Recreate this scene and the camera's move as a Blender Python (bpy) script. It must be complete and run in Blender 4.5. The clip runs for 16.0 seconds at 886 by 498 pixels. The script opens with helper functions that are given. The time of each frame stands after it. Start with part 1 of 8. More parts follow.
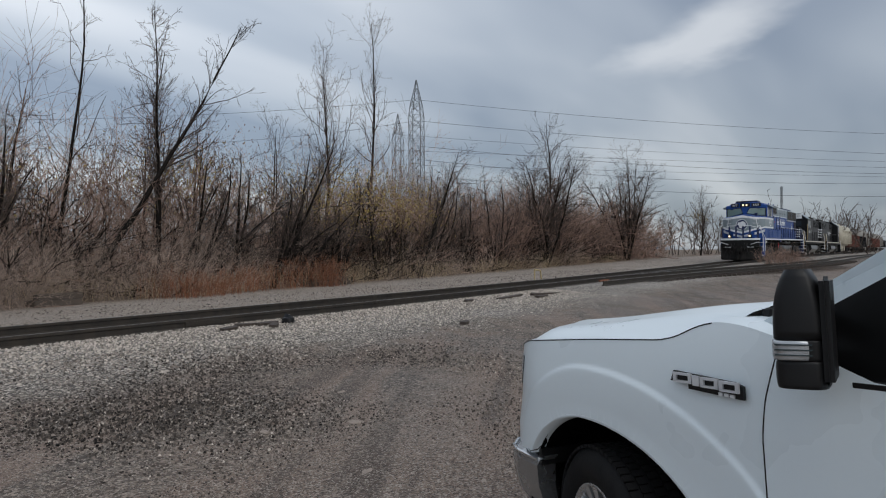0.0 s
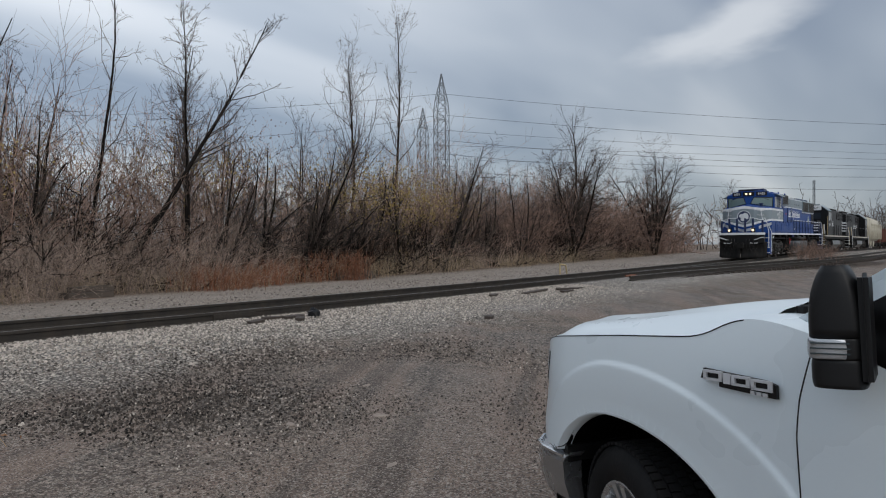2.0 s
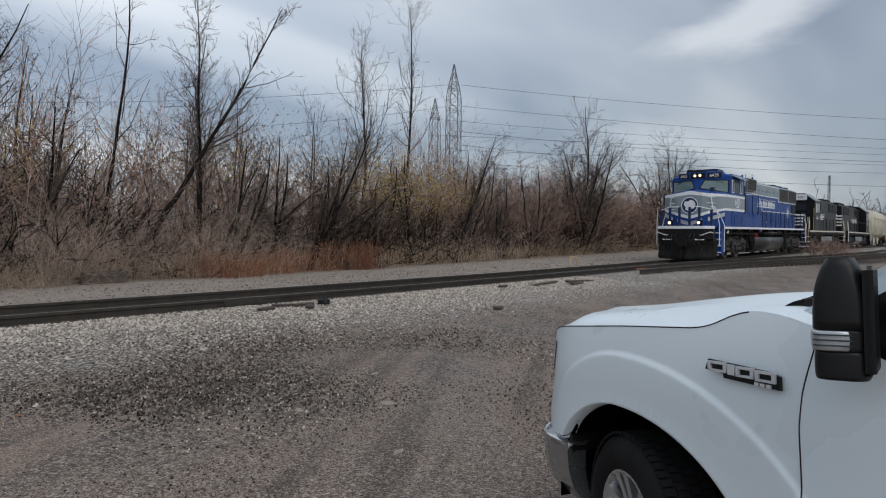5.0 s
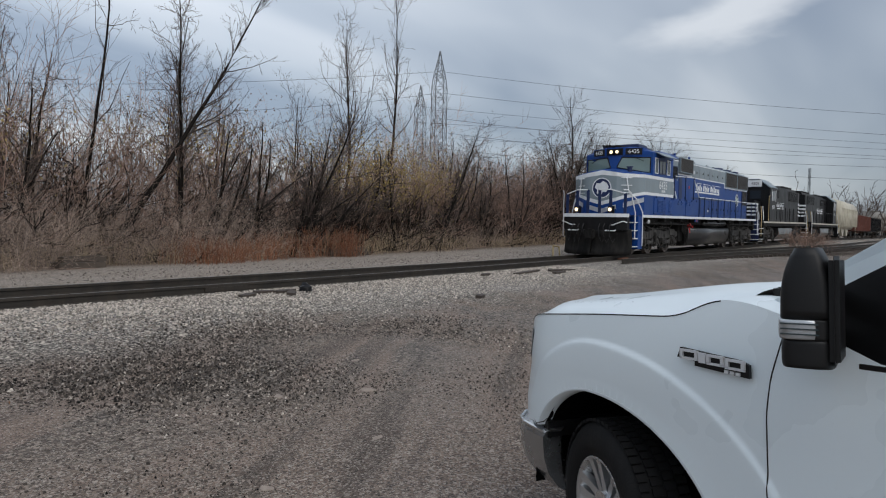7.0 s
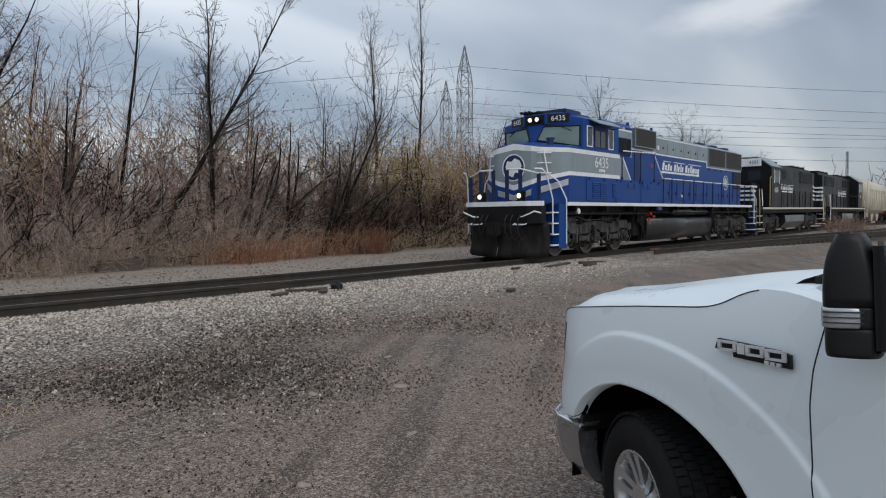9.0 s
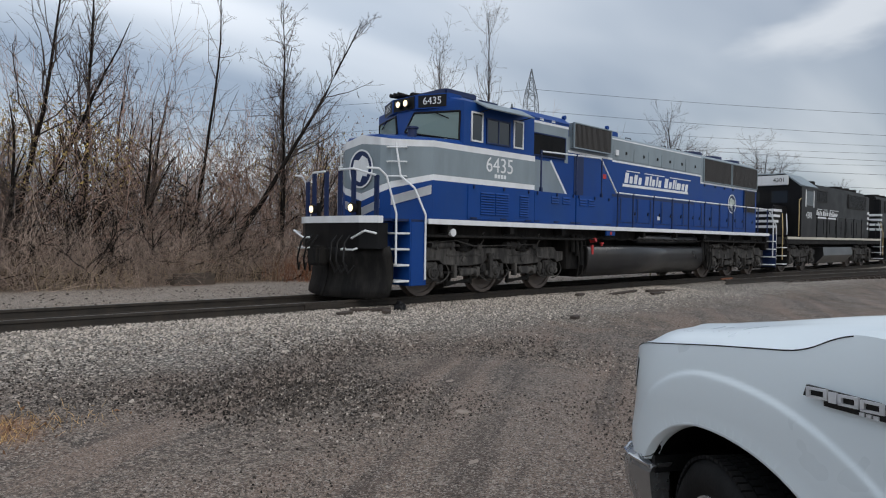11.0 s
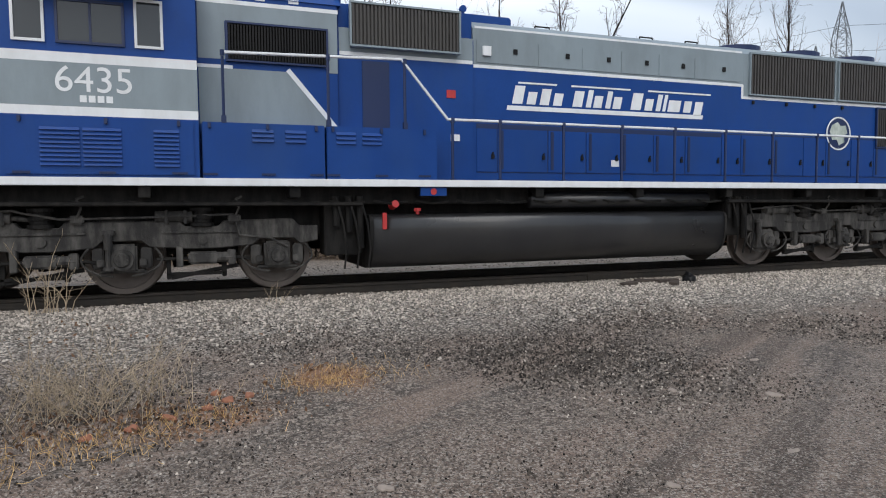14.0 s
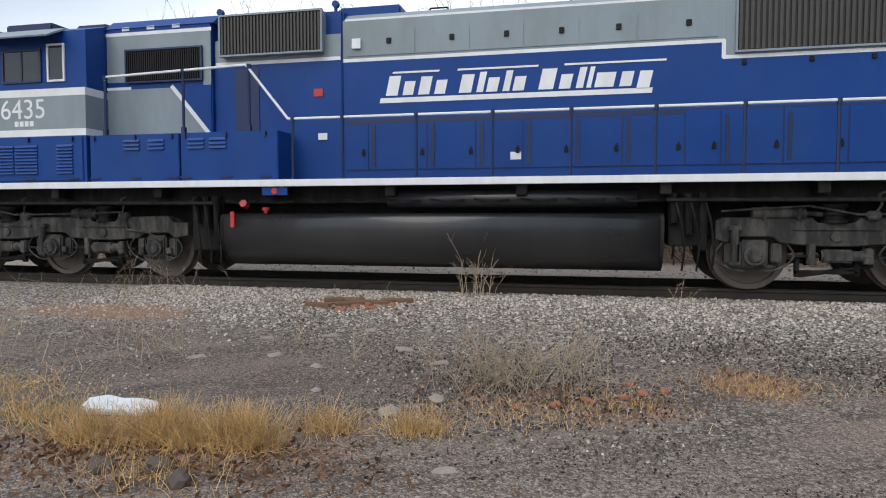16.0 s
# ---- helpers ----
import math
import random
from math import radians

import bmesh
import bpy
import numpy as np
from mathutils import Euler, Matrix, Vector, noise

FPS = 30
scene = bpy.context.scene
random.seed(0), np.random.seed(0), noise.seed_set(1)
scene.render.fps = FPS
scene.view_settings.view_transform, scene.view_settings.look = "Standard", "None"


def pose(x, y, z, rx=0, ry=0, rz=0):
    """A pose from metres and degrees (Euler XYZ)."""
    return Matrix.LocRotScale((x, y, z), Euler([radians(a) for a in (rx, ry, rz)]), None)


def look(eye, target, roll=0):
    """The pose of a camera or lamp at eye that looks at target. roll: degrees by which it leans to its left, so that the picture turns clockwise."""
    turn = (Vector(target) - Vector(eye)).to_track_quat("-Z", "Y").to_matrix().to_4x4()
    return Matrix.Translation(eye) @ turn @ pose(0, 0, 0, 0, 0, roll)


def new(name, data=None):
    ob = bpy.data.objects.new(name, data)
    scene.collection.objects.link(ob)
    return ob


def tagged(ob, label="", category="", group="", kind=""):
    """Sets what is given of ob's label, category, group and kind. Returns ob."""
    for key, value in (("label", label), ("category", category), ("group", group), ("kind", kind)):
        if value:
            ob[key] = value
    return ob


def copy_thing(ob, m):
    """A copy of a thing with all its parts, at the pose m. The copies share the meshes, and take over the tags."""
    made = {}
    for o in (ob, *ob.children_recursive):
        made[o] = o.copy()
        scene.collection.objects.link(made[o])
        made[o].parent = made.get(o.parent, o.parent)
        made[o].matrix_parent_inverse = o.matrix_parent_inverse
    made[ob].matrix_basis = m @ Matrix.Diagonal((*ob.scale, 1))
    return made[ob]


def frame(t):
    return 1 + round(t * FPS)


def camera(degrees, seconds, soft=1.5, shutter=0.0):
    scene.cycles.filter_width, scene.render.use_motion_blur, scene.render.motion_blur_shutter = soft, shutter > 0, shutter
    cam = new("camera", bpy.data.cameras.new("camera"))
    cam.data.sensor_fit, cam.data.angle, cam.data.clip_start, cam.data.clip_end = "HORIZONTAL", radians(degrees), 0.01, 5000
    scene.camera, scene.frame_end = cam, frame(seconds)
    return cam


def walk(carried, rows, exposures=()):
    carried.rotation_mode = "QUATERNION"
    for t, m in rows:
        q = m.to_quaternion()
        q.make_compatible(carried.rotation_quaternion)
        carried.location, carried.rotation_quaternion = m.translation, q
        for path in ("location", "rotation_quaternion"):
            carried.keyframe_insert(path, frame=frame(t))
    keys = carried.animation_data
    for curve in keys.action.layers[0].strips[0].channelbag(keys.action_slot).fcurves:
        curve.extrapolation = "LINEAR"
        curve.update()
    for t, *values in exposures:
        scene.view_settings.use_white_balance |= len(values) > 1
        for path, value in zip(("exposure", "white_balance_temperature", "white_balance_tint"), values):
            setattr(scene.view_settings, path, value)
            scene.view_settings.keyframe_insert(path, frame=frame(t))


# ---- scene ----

def part(name, bm, material, parent, label="", smooth=False):
    """Links a bmesh as one mesh object under a thing or a part."""
    me = bpy.data.meshes.new(name)
    bm.to_mesh(me)
    bm.free()
    if smooth:
        me.polygons.foreach_set("use_smooth", [True] * len(me.polygons))
    me.materials.append(material)
    ob = new(name, me)
    ob.parent = parent
    if label:
        ob["label"] = label
    return ob


def thing(name, label, category, m=None, group="", kind=""):
    ob = new(name)
    ob.empty_display_size = 0.2
    if m is not None:
        ob.matrix_basis = m
    return tagged(ob, label, category, group, kind)


def alone(name, bm, material, label="", category="", kind="", smooth=False, m=None, group=""):
    ob = part(name, bm, material, None, "", smooth)
    if m is not None:
        ob.matrix_basis = m
    return tagged(ob, label, category, group, kind)


# ---- camera ----
cam = camera(68.3, 16.0, soft=1.1)
CAMERA_ROWS = [
    (0, 0.092, 0.004, 1.409, -53.44, 0.16, -0.36),
    (0.5, 0.110, 0.006, 1.409, -52.89, -0.06, -0.67),
    (1, 0.118, 0.009, 1.410, -52.59, 0.17, -0.67),
    (1.5, 0.111, 0.014, 1.410, -51.95, -0.03, -0.41),
    (2, 0.103, 0.017, 1.410, -51.27, -0.33, -0.23),
    (2.5, 0.089, 0.025, 1.409, -50.01, -0.53, 0.76),
    (3, 0.066, 0.007, 1.408, -50.05, -0.43, 0.11),
    (3.5, 0.086, 0.011, 1.407, -50.21, -0.66, 0.25),
    (6, 0.095, -0.022, 1.397, -50.90, -1.64, 0.88),
    (6.5, 0.110, -0.027, 1.397, -51.71, -1.98, 1.24),
    (7, 0.111, -0.028, 1.396, -51.76, -2.16, 1.16),
    (7.5, 0.119, -0.031, 1.396, -51.36, -2.34, 0.92),
    (8, 0.115, -0.026, 1.395, -50.72, -2.48, 0.65),
    (10.5, 0.122, 0.000, 1.413, -46.01, -1.49, -0.35),
    (11, 0.092, 0.019, 1.432, -43.78, -0.76, 1.10),
    (11.5, 0.065, 0.046, 1.429, -38.96, -0.63, 1.68),
    (12, 0.067, 0.057, 1.443, -36.15, 0.58, -0.20),
    (12.5, 0.044, 0.047, 1.426, -35.39, -1.78, -0.60),
    (13, 0.017, 0.098, 1.444, -35.16, -1.97, -0.18),
    (13.5, -0.007, 0.120, 1.444, -29.16, -2.67, -2.82),
    (14, -0.047, 0.129, 1.421, -20.18, -3.53, -0.41),
    (14.5, -0.063, 0.126, 1.384, -17.02, -5.58, -1.98),
    (15, -0.104, 0.133, 1.380, -14.23, -5.73, -2.13),
    (15.5, -0.153, 0.167, 1.377, -10.43, -5.09, -1.22),
    (15.7, -0.237, 0.199, 1.341, -1.31, -4.17, -1.14),
    (15.8, -0.278, 0.215, 1.323, 3.85, -3.44, -0.90),
    (16, -0.362, 0.247, 1.287, 12.48, -2.88, 0.01),
]


def camera_pose(x, y, z, yaw, pitch, roll):
    a, b = radians(yaw), radians(pitch)
    way = Vector((-math.sin(a) * math.cos(b), math.cos(a) * math.cos(b), math.sin(b)))
    eye = Vector((x, y, z))
    return look(eye, eye + way, roll)


walk(cam, [(t, camera_pose(*row)) for t, *row in CAMERA_ROWS], exposures=[(0, -0.2), (3.5, -0.15), (8.0, -0.05), (10.5, -0.05), (11.5, 0.0), (12.5, 0.12), (13.5, 0.28), (14.0, 0.32), (14.5, 0.58), (15.5, 0.68), (16, 0.40)])


# ---- sky and sun ----
def make_world():
    w = bpy.data.worlds.new("overcast_sky")
    scene.world = w
    w.use_nodes = True
    nt = w.node_tree
    nt.nodes.clear()
    N = nt.nodes.new
    out = N("ShaderNodeOutputWorld")
    sky = N("ShaderNodeTexSky")
    sky.sky_type = "NISHITA"
    sky.sun_disc = False
    sky.sun_elevation = radians(28)
    sky.sun_rotation = radians(200)
    tc = N("ShaderNodeTexCoord")
    sep = N("ShaderNodeSeparateXYZ")
    nt.links.new(tc.outputs["Generated"], sep.inputs[0])
    # clouds lie on a high level sheet: the direction is divided by its height
    hgt = N("ShaderNodeMath")
    hgt.operation = "ADD"
    hgt.inputs[1].default_value = 0.12
    mx = N("ShaderNodeMath")
    mx.operation = "MAXIMUM"
    mx.inputs[1].default_value = 0.0
    nt.links.new(sep.outputs[2], mx.inputs[0])
    nt.links.new(mx.outputs[0], hgt.inputs[0])
    div = N("ShaderNodeVectorMath")
    div.operation = "DIVIDE"
    nt.links.new(tc.outputs["Generated"], div.inputs[0])
    comb = N("ShaderNodeCombineXYZ")
    for k in range(3):
        nt.links.new(hgt.outputs[0], comb.inputs[k])
    nt.links.new(comb.outputs[0], div.inputs[1])
    mp = N("ShaderNodeMapping")
    mp.inputs["Rotation"].default_value = (0, 0, radians(-32))
    mp.inputs["Scale"].default_value = (0.30, 0.95, 0.0)
    mp.inputs["Location"].default_value = (0.35, 1.2, 0)
    nt.links.new(div.outputs[0], mp.inputs[0])
    n1 = N("ShaderNodeTexNoise")
    n1.inputs["Scale"].default_value = 1.1
    n1.inputs["Detail"].default_value = 3.5
    n1.inputs["Roughness"].default_value = 0.45
    n1.inputs["Distortion"].default_value = 0.4
    nt.links.new(mp.outputs[0], n1.inputs["Vector"])
    ramp = N("ShaderNodeValToRGB")
    e = ramp.color_ramp.elements
    e[0].position, e[0].color = 0.33, (0.29, 0.345, 0.435, 1)
    e[1].position, e[1].color = 0.74, (0.86, 0.89, 0.93, 1)
    m = e.new(0.52)
    m.color = (0.48, 0.535, 0.61, 1)
    nt.links.new(n1.outputs["Fac"], ramp.inputs[0])
    # one long bright rift in the cloud sheet
    wisp = N("ShaderNodeTexNoise")
    wisp.inputs["Scale"].default_value, wisp.inputs["Detail"].default_value = 2.2, 4
    nt.links.new(div.outputs[0], wisp.inputs["Vector"])
    bent = N("ShaderNodeVectorMath")
    bent.operation = "MULTIPLY_ADD"
    bent.inputs[1].default_value = (0.5, 0.5, 0)
    nt.links.new(wisp.outputs["Color"], bent.inputs[0])
    nt.links.new(div.outputs[0], bent.inputs[2])
    rift = N("ShaderNodeMapping")
    rift.vector_type = "TEXTURE"
    rift.inputs["Location"].default_value = (2.55, 0.87, 0)
    rift.inputs["Rotation"].default_value = (0, 0, radians(66))
    rift.inputs["Scale"].default_value = (0.46, 0.24, 1000)
    nt.links.new(bent.outputs[0], rift.inputs[0])
    ball = N("ShaderNodeTexGradient")
    ball.gradient_type = "SPHERICAL"
    nt.links.new(rift.outputs[0], ball.inputs[0])
    soft_ = N("ShaderNodeMapRange")
    soft_.interpolation_type = "SMOOTHSTEP"
    soft_.inputs["To Max"].default_value = 0.85
    soft_.inputs["From Max"].default_value = 0.75
    nt.links.new(ball.outputs["Fac"], soft_.inputs[0])
    cloud = N("ShaderNodeMix")
    cloud.data_type = "RGBA"
    cloud.inputs["B"].default_value = (0.80, 0.83, 0.87, 1)
    nt.links.new(soft_.outputs[0], cloud.inputs["Factor"])
    nt.links.new(ramp.outputs[0], cloud.inputs["A"])
    skyb = N("ShaderNodeBackground")
    skyb.inputs["Strength"].default_value = 0.02
    nt.links.new(sky.outputs[0], skyb.inputs[0])
    clb = N("ShaderNodeBackground")
    clb.inputs["Strength"].default_value = 0.82
    nt.links.new(cloud.outputs["Result"], clb.inputs[0])
    # the cloud sheet is thicker towards the end of the line
    thick = N("ShaderNodeMapRange")
    thick.interpolation_type = "SMOOTHSTEP"
    thick.inputs["From Min"].default_value, thick.inputs["From Max"].default_value = 0.45, 1.0
    thick.inputs["To Min"].default_value, thick.inputs["To Max"].default_value = 1.06, 0.84
    nt.links.new(sep.outputs[0], thick.inputs[0])
    # it lightens with height over the horizon
    lift = N("ShaderNodeMapRange")
    lift.interpolation_type = "SMOOTHSTEP"
    lift.inputs["From Min"].default_value, lift.inputs["From Max"].default_value = 0.0, 0.42
    lift.inputs["To Min"].default_value, lift.inputs["To Max"].default_value = 0.80, 1.10
    nt.links.new(sep.outputs[2], lift.inputs[0])
    both = N("ShaderNodeMath")
    both.operation = "MULTIPLY"
    nt.links.new(thick.outputs[0], both.inputs[0])
    nt.links.new(lift.outputs[0], both.inputs[1])
    nt.links.new(both.outputs[0], clb.inputs["Strength"])
    add = N("ShaderNodeAddShader")
    nt.links.new(skyb.outputs[0], add.inputs[0])
    nt.links.new(clb.outputs[0], add.inputs[1])
    nt.links.new(add.outputs[0], out.inputs[0])


make_world()
sun_data = bpy.data.lights.new("sun", "SUN")
sun_data.energy, sun_data.angle, sun_data.color = 1.45, radians(60), (1.0, 0.965, 0.915)
sun = new("sun", sun_data)
sun.matrix_basis = look((0, 0, 26), (8, 20, 0))


# ---- materials ----
def material(name, base, rough=0.6, metal=0.0, vary=0.15, scale=6.0, fine=60.0, bump=0.15, tint=None, coat=0.0, spec=0.5, space="Object", island=0.0, dirt=None, dirt_amount=0.0):
    """Base colour with two scales of variation, roughness wear and fine relief."""
    m = bpy.data.materials.new(name)
    m.use_nodes = True
    nt = m.node_tree
    b = nt.nodes["Principled BSDF"]
    N, link = nt.nodes.new, nt.links.new
    tc = N("ShaderNodeTexCoord")
    n1, n2 = N("ShaderNodeTexNoise"), N("ShaderNodeTexNoise")
    n1.inputs["Scale"].default_value, n1.inputs["Detail"].default_value = scale, 4
    n2.inputs["Scale"].default_value, n2.inputs["Detail"].default_value = fine, 3
    for n in (n1, n2):
        link(tc.outputs[space], n.inputs["Vector"])
    mix = N("ShaderNodeMix")
    mix.data_type = "RGBA"
    dark = [c * (1 - vary) for c in base]
    light = [min(1, c * (1 + vary)) for c in (tint or base)]
    mix.inputs["A"].default_value, mix.inputs["B"].default_value = (*dark, 1), (*light, 1)
    ad = N("ShaderNodeMath")
    ad.operation = "MULTIPLY_ADD"
    ad.inputs[1].default_value = 0.4
    link(n2.outputs["Fac"], ad.inputs[0])
    sc = N("ShaderNodeMath")
    sc.operation = "MULTIPLY_ADD"
    sc.inputs[1].default_value, sc.inputs[2].default_value = 1.3, -0.35
    link(n1.outputs["Fac"], sc.inputs[0])
    link(sc.outputs[0], ad.inputs[2])
    link(ad.outputs[0], mix.inputs["Factor"])
    col = mix.outputs["Result"]
    if island:
        g = N("ShaderNodeNewGeometry")
        hs = N("ShaderNodeHueSaturation")
        mr = N("ShaderNodeMapRange")
        mr.inputs["To Min"].default_value, mr.inputs["To Max"].default_value = 1 - island, 1 + island
        link(g.outputs["Random Per Island"], mr.inputs[0])
        link(mr.outputs[0], hs.inputs["Value"])
        link(col, hs.inputs["Color"])
        col = hs.outputs[0]
    if dirt:
        n3 = N("ShaderNodeTexNoise")
        n3.inputs["Scale"].default_value, n3.inputs["Detail"].default_value, n3.inputs["Roughness"].default_value = scale * 0.8, 7, 0.65
        mpd = N("ShaderNodeMapping")
        mpd.inputs["Scale"].default_value = (1.6, 1.6, 0.45)
        link(tc.outputs[space], mpd.inputs[0])
        link(mpd.outputs[0], n3.inputs["Vector"])
        mr = N("ShaderNodeMapRange")
        mr.inputs["From Min"].default_value, mr.inputs["From Max"].default_value = 0.42, 0.75
        mr.inputs["To Max"].default_value = dirt_amount
        link(n3.outputs["Fac"], mr.inputs[0])
        dm = N("ShaderNodeMix")
        dm.data_type = "RGBA"
        dm.inputs["B"].default_value = (*dirt, 1)
        link(mr.outputs[0], dm.inputs["Factor"])
        link(col, dm.inputs["A"])
        col = dm.outputs["Result"]
    link(col, b.inputs["Base Color"])
    rr = N("ShaderNodeMapRange")
    rr.inputs["To Min"].default_value, rr.inputs["To Max"].default_value = max(0.03, rough - 0.12), min(1, rough + 0.12)
    link(n1.outputs["Fac"], rr.inputs[0])
    link(rr.outputs[0], b.inputs["Roughness"])
    b.inputs["Metallic"].default_value = metal
    b.inputs["Coat Weight"].default_value = coat
    b.inputs["Coat Roughness"].default_value = 0.08
    b.inputs["Specular IOR Level"].default_value = spec
    if bump:
        bp = N("ShaderNodeBump")
        bp.inputs["Strength"].default_value, bp.inputs["Distance"].default_value = bump, 0.01
        link(n2.outputs["Fac"], bp.inputs["Height"])
        link(bp.outputs[0], b.inputs["Normal"])
    return m


def glowing(name, colour, strength):
    m = bpy.data.materials.new(name)
    m.use_nodes = True
    b = m.node_tree.nodes["Principled BSDF"]
    b.inputs["Base Color"].default_value = (*colour, 1)
    b.inputs["Emission Color"].default_value = (*colour, 1)
    b.inputs["Emission Strength"].default_value = strength
    return m


def glassy(name, colour, rough=0.05, alpha=1.0):
    m = bpy.data.materials.new(name)
    m.use_nodes = True
    b = m.node_tree.nodes["Principled BSDF"]
    b.inputs["Base Color"].default_value = (*colour, 1)
    b.inputs["Roughness"].default_value = rough
    b.inputs["Specular IOR Level"].default_value = 0.8
    b.inputs["Alpha"].default_value = alpha
    return m


GRIME = (0.10, 0.09, 0.08)
BLUE = material("blue_paint", (0.006, 0.048, 0.222), 0.42, 0, 0.16, 1.2, 30, 0.05, coat=0.0, spec=0.22, dirt=(0.018, 0.058, 0.190), dirt_amount=0.6)
DEEP_BLUE = material("deep_blue_paint", (0.004, 0.017, 0.075), 0.45, 0, 0.12, 1.5, 30, 0.05)
GREY = material("grey_paint", (0.225, 0.275, 0.305), 0.45, 0, 0.07, 1.0, 30, 0.04, dirt=(0.115, 0.13, 0.135), dirt_amount=0.55)
WHITE = material("white_stripe_paint", (0.74, 0.76, 0.78), 0.5, 0, 0.06, 3, 40, 0.04, dirt=(0.42, 0.40, 0.37), dirt_amount=0.35)
BLACK = material("black_paint", (0.008, 0.008, 0.009), 0.42, 0, 0.25, 1.5, 40, 0.06, spec=0.2, dirt=(0.030, 0.028, 0.025), dirt_amount=0.4)
UNDER = material("underframe_grime", (0.007, 0.0066, 0.0066), 0.7, 0, 0.35, 4, 40, 0.3, spec=0.2, dirt=(0.05, 0.046, 0.041), dirt_amount=0.5)
BOGIE = material("dusty_cast_steel", (0.030, 0.0285, 0.0275), 0.7, 0, 0.45, 5, 45, 0.4, spec=0.25, dirt=(0.135, 0.127, 0.116), dirt_amount=0.9)
TANK = material("fuel_tank_paint", (0.018, 0.018, 0.020), 0.32, 0, 0.3, 1.2, 25, 0.06, dirt=(0.042, 0.041, 0.040), dirt_amount=0.5, coat=0.3)
WHEEL = material("wheel_steel", (0.125, 0.106, 0.095), 0.6, 0.15, 0.25, 5, 60, 0.15, spec=0.3)
MESH_DARK = material("grille_dark", (0.035, 0.033, 0.032), 0.7, 0, 0.2, 5, 60, 0.1)
SLAT = material("grille_slat", (0.060, 0.056, 0.053), 0.6, 0.2, 0.2, 5, 60, 0.1)
WELL_DARK = material("intake_black", (0.004, 0.004, 0.004), 0.9, 0, 0.2, 6, 60, 0.1, spec=0.1)
GLASS = glassy("cab_window_glass", (0.03, 0.035, 0.038), 0.04)
# pale green base colour stands in for sky light on the panes
WINDSHIELD = glassy("windshield_glass", (0.33, 0.45, 0.43), 0.05)
RED = material("red_paint", (0.45, 0.03, 0.03), 0.5, 0, 0.1, 6, 40, 0.05)
PALE_DISC = material("pale_emblem_paint", (0.52, 0.57, 0.52), 0.5, 0, 0.2, 8, 40, 0.04, dirt=(0.12, 0.17, 0.13), dirt_amount=0.7)
YELLOW = material("yellow_rail_paint", (0.44, 0.34, 0.17), 0.5, 0, 0.1, 6, 40, 0.05)
LAMP_GLOW = glowing("headlamp_glow", (1.0, 0.80, 0.52), 1.5)
RAIL_STEEL = material("rail_steel", (0.034, 0.030, 0.026), 0.65, 0.1, 0.3, 3, 60, 0.2, spec=0.3, dirt=(0.080, 0.060, 0.044), dirt_amount=0.5, space="Object")
RAIL_TOP = material("rail_running_surface", (0.30, 0.28, 0.26), 0.32, 0.8, 0.15, 3, 60, 0.05)
TIE_WOOD = material("weathered_tie_wood", (0.055, 0.042, 0.034), 0.85, 0, 0.4, 8, 60, 0.4)
# near-black; in thicket_core this colour also serves as painted shade
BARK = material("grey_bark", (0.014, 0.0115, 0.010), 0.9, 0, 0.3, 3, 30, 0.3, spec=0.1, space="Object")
TWIG = material("bare_twigs", (0.044, 0.033, 0.028), 0.9, 0, 0.35, 0.4, 5, 0.0, tint=(0.085, 0.062, 0.051), island=0.45)
BRUSH = material("brown_brush_stems", (0.105, 0.068, 0.052), 0.9, 0, 0.5, 0.5, 3, 0.0, tint=(0.30, 0.195, 0.15), island=0.85)
SHRUB = material("pinkish_grey_shrub", (0.25, 0.188, 0.155), 0.9, 0, 0.35, 0.5, 3, 0.0, tint=(0.46, 0.355, 0.29), island=0.6)
REED = material("dry_reed_grass", (0.34, 0.245, 0.155), 0.9, 0, 0.4, 0.5, 3, 0.0, tint=(0.42, 0.33, 0.22), island=0.6)
RUSSET = material("russet_dock_stems", (0.25, 0.105, 0.055), 0.9, 0, 0.45, 0.5, 3, 0.0, island=0.6)
LEAF = material("yellow_green_leaves", (0.36, 0.26, 0.08), 0.8, 0, 0.4, 0.5, 3, 0.0, island=0.35)
DEAD_LEAF = material("brown_dead_leaves", (0.16, 0.085, 0.045), 0.85, 0, 0.4, 0.5, 3, 0.0, island=0.4)


# ---- mesh building ----
def box(bm, x0, x1, y0, y1, z0, z1, bevel=0.0):
    m = Matrix.LocRotScale(((x0 + x1) / 2, (y0 + y1) / 2, (z0 + z1) / 2), None, (abs(x1 - x0), abs(y1 - y0), abs(z1 - z0)))
    r = bmesh.ops.create_cube(bm, size=1, matrix=m)
    if bevel:
        edges = list({e for v in r["verts"] for e in v.link_edges})
        bmesh.ops.bevel(bm, geom=edges, offset=bevel, segments=2, affect="EDGES", clamp_overlap=True)
    return bm


def rod(bm, a, b, r, sides=8, r2=None):
    a, b = Vector(a), Vector(b)
    turn = (b - a).to_track_quat("Z", "Y").to_matrix().to_4x4()
    bmesh.ops.create_cone(bm, cap_ends=True, segments=sides, radius1=r, radius2=r if r2 is None else r2, depth=(b - a).length,
                          matrix=Matrix.Translation((a + b) / 2) @ turn)
    return bm


def pipe(bm, points, r, sides=6):
    for a, b in zip(points, points[1:]):
        rod(bm, a, b, r, sides)
    return bm


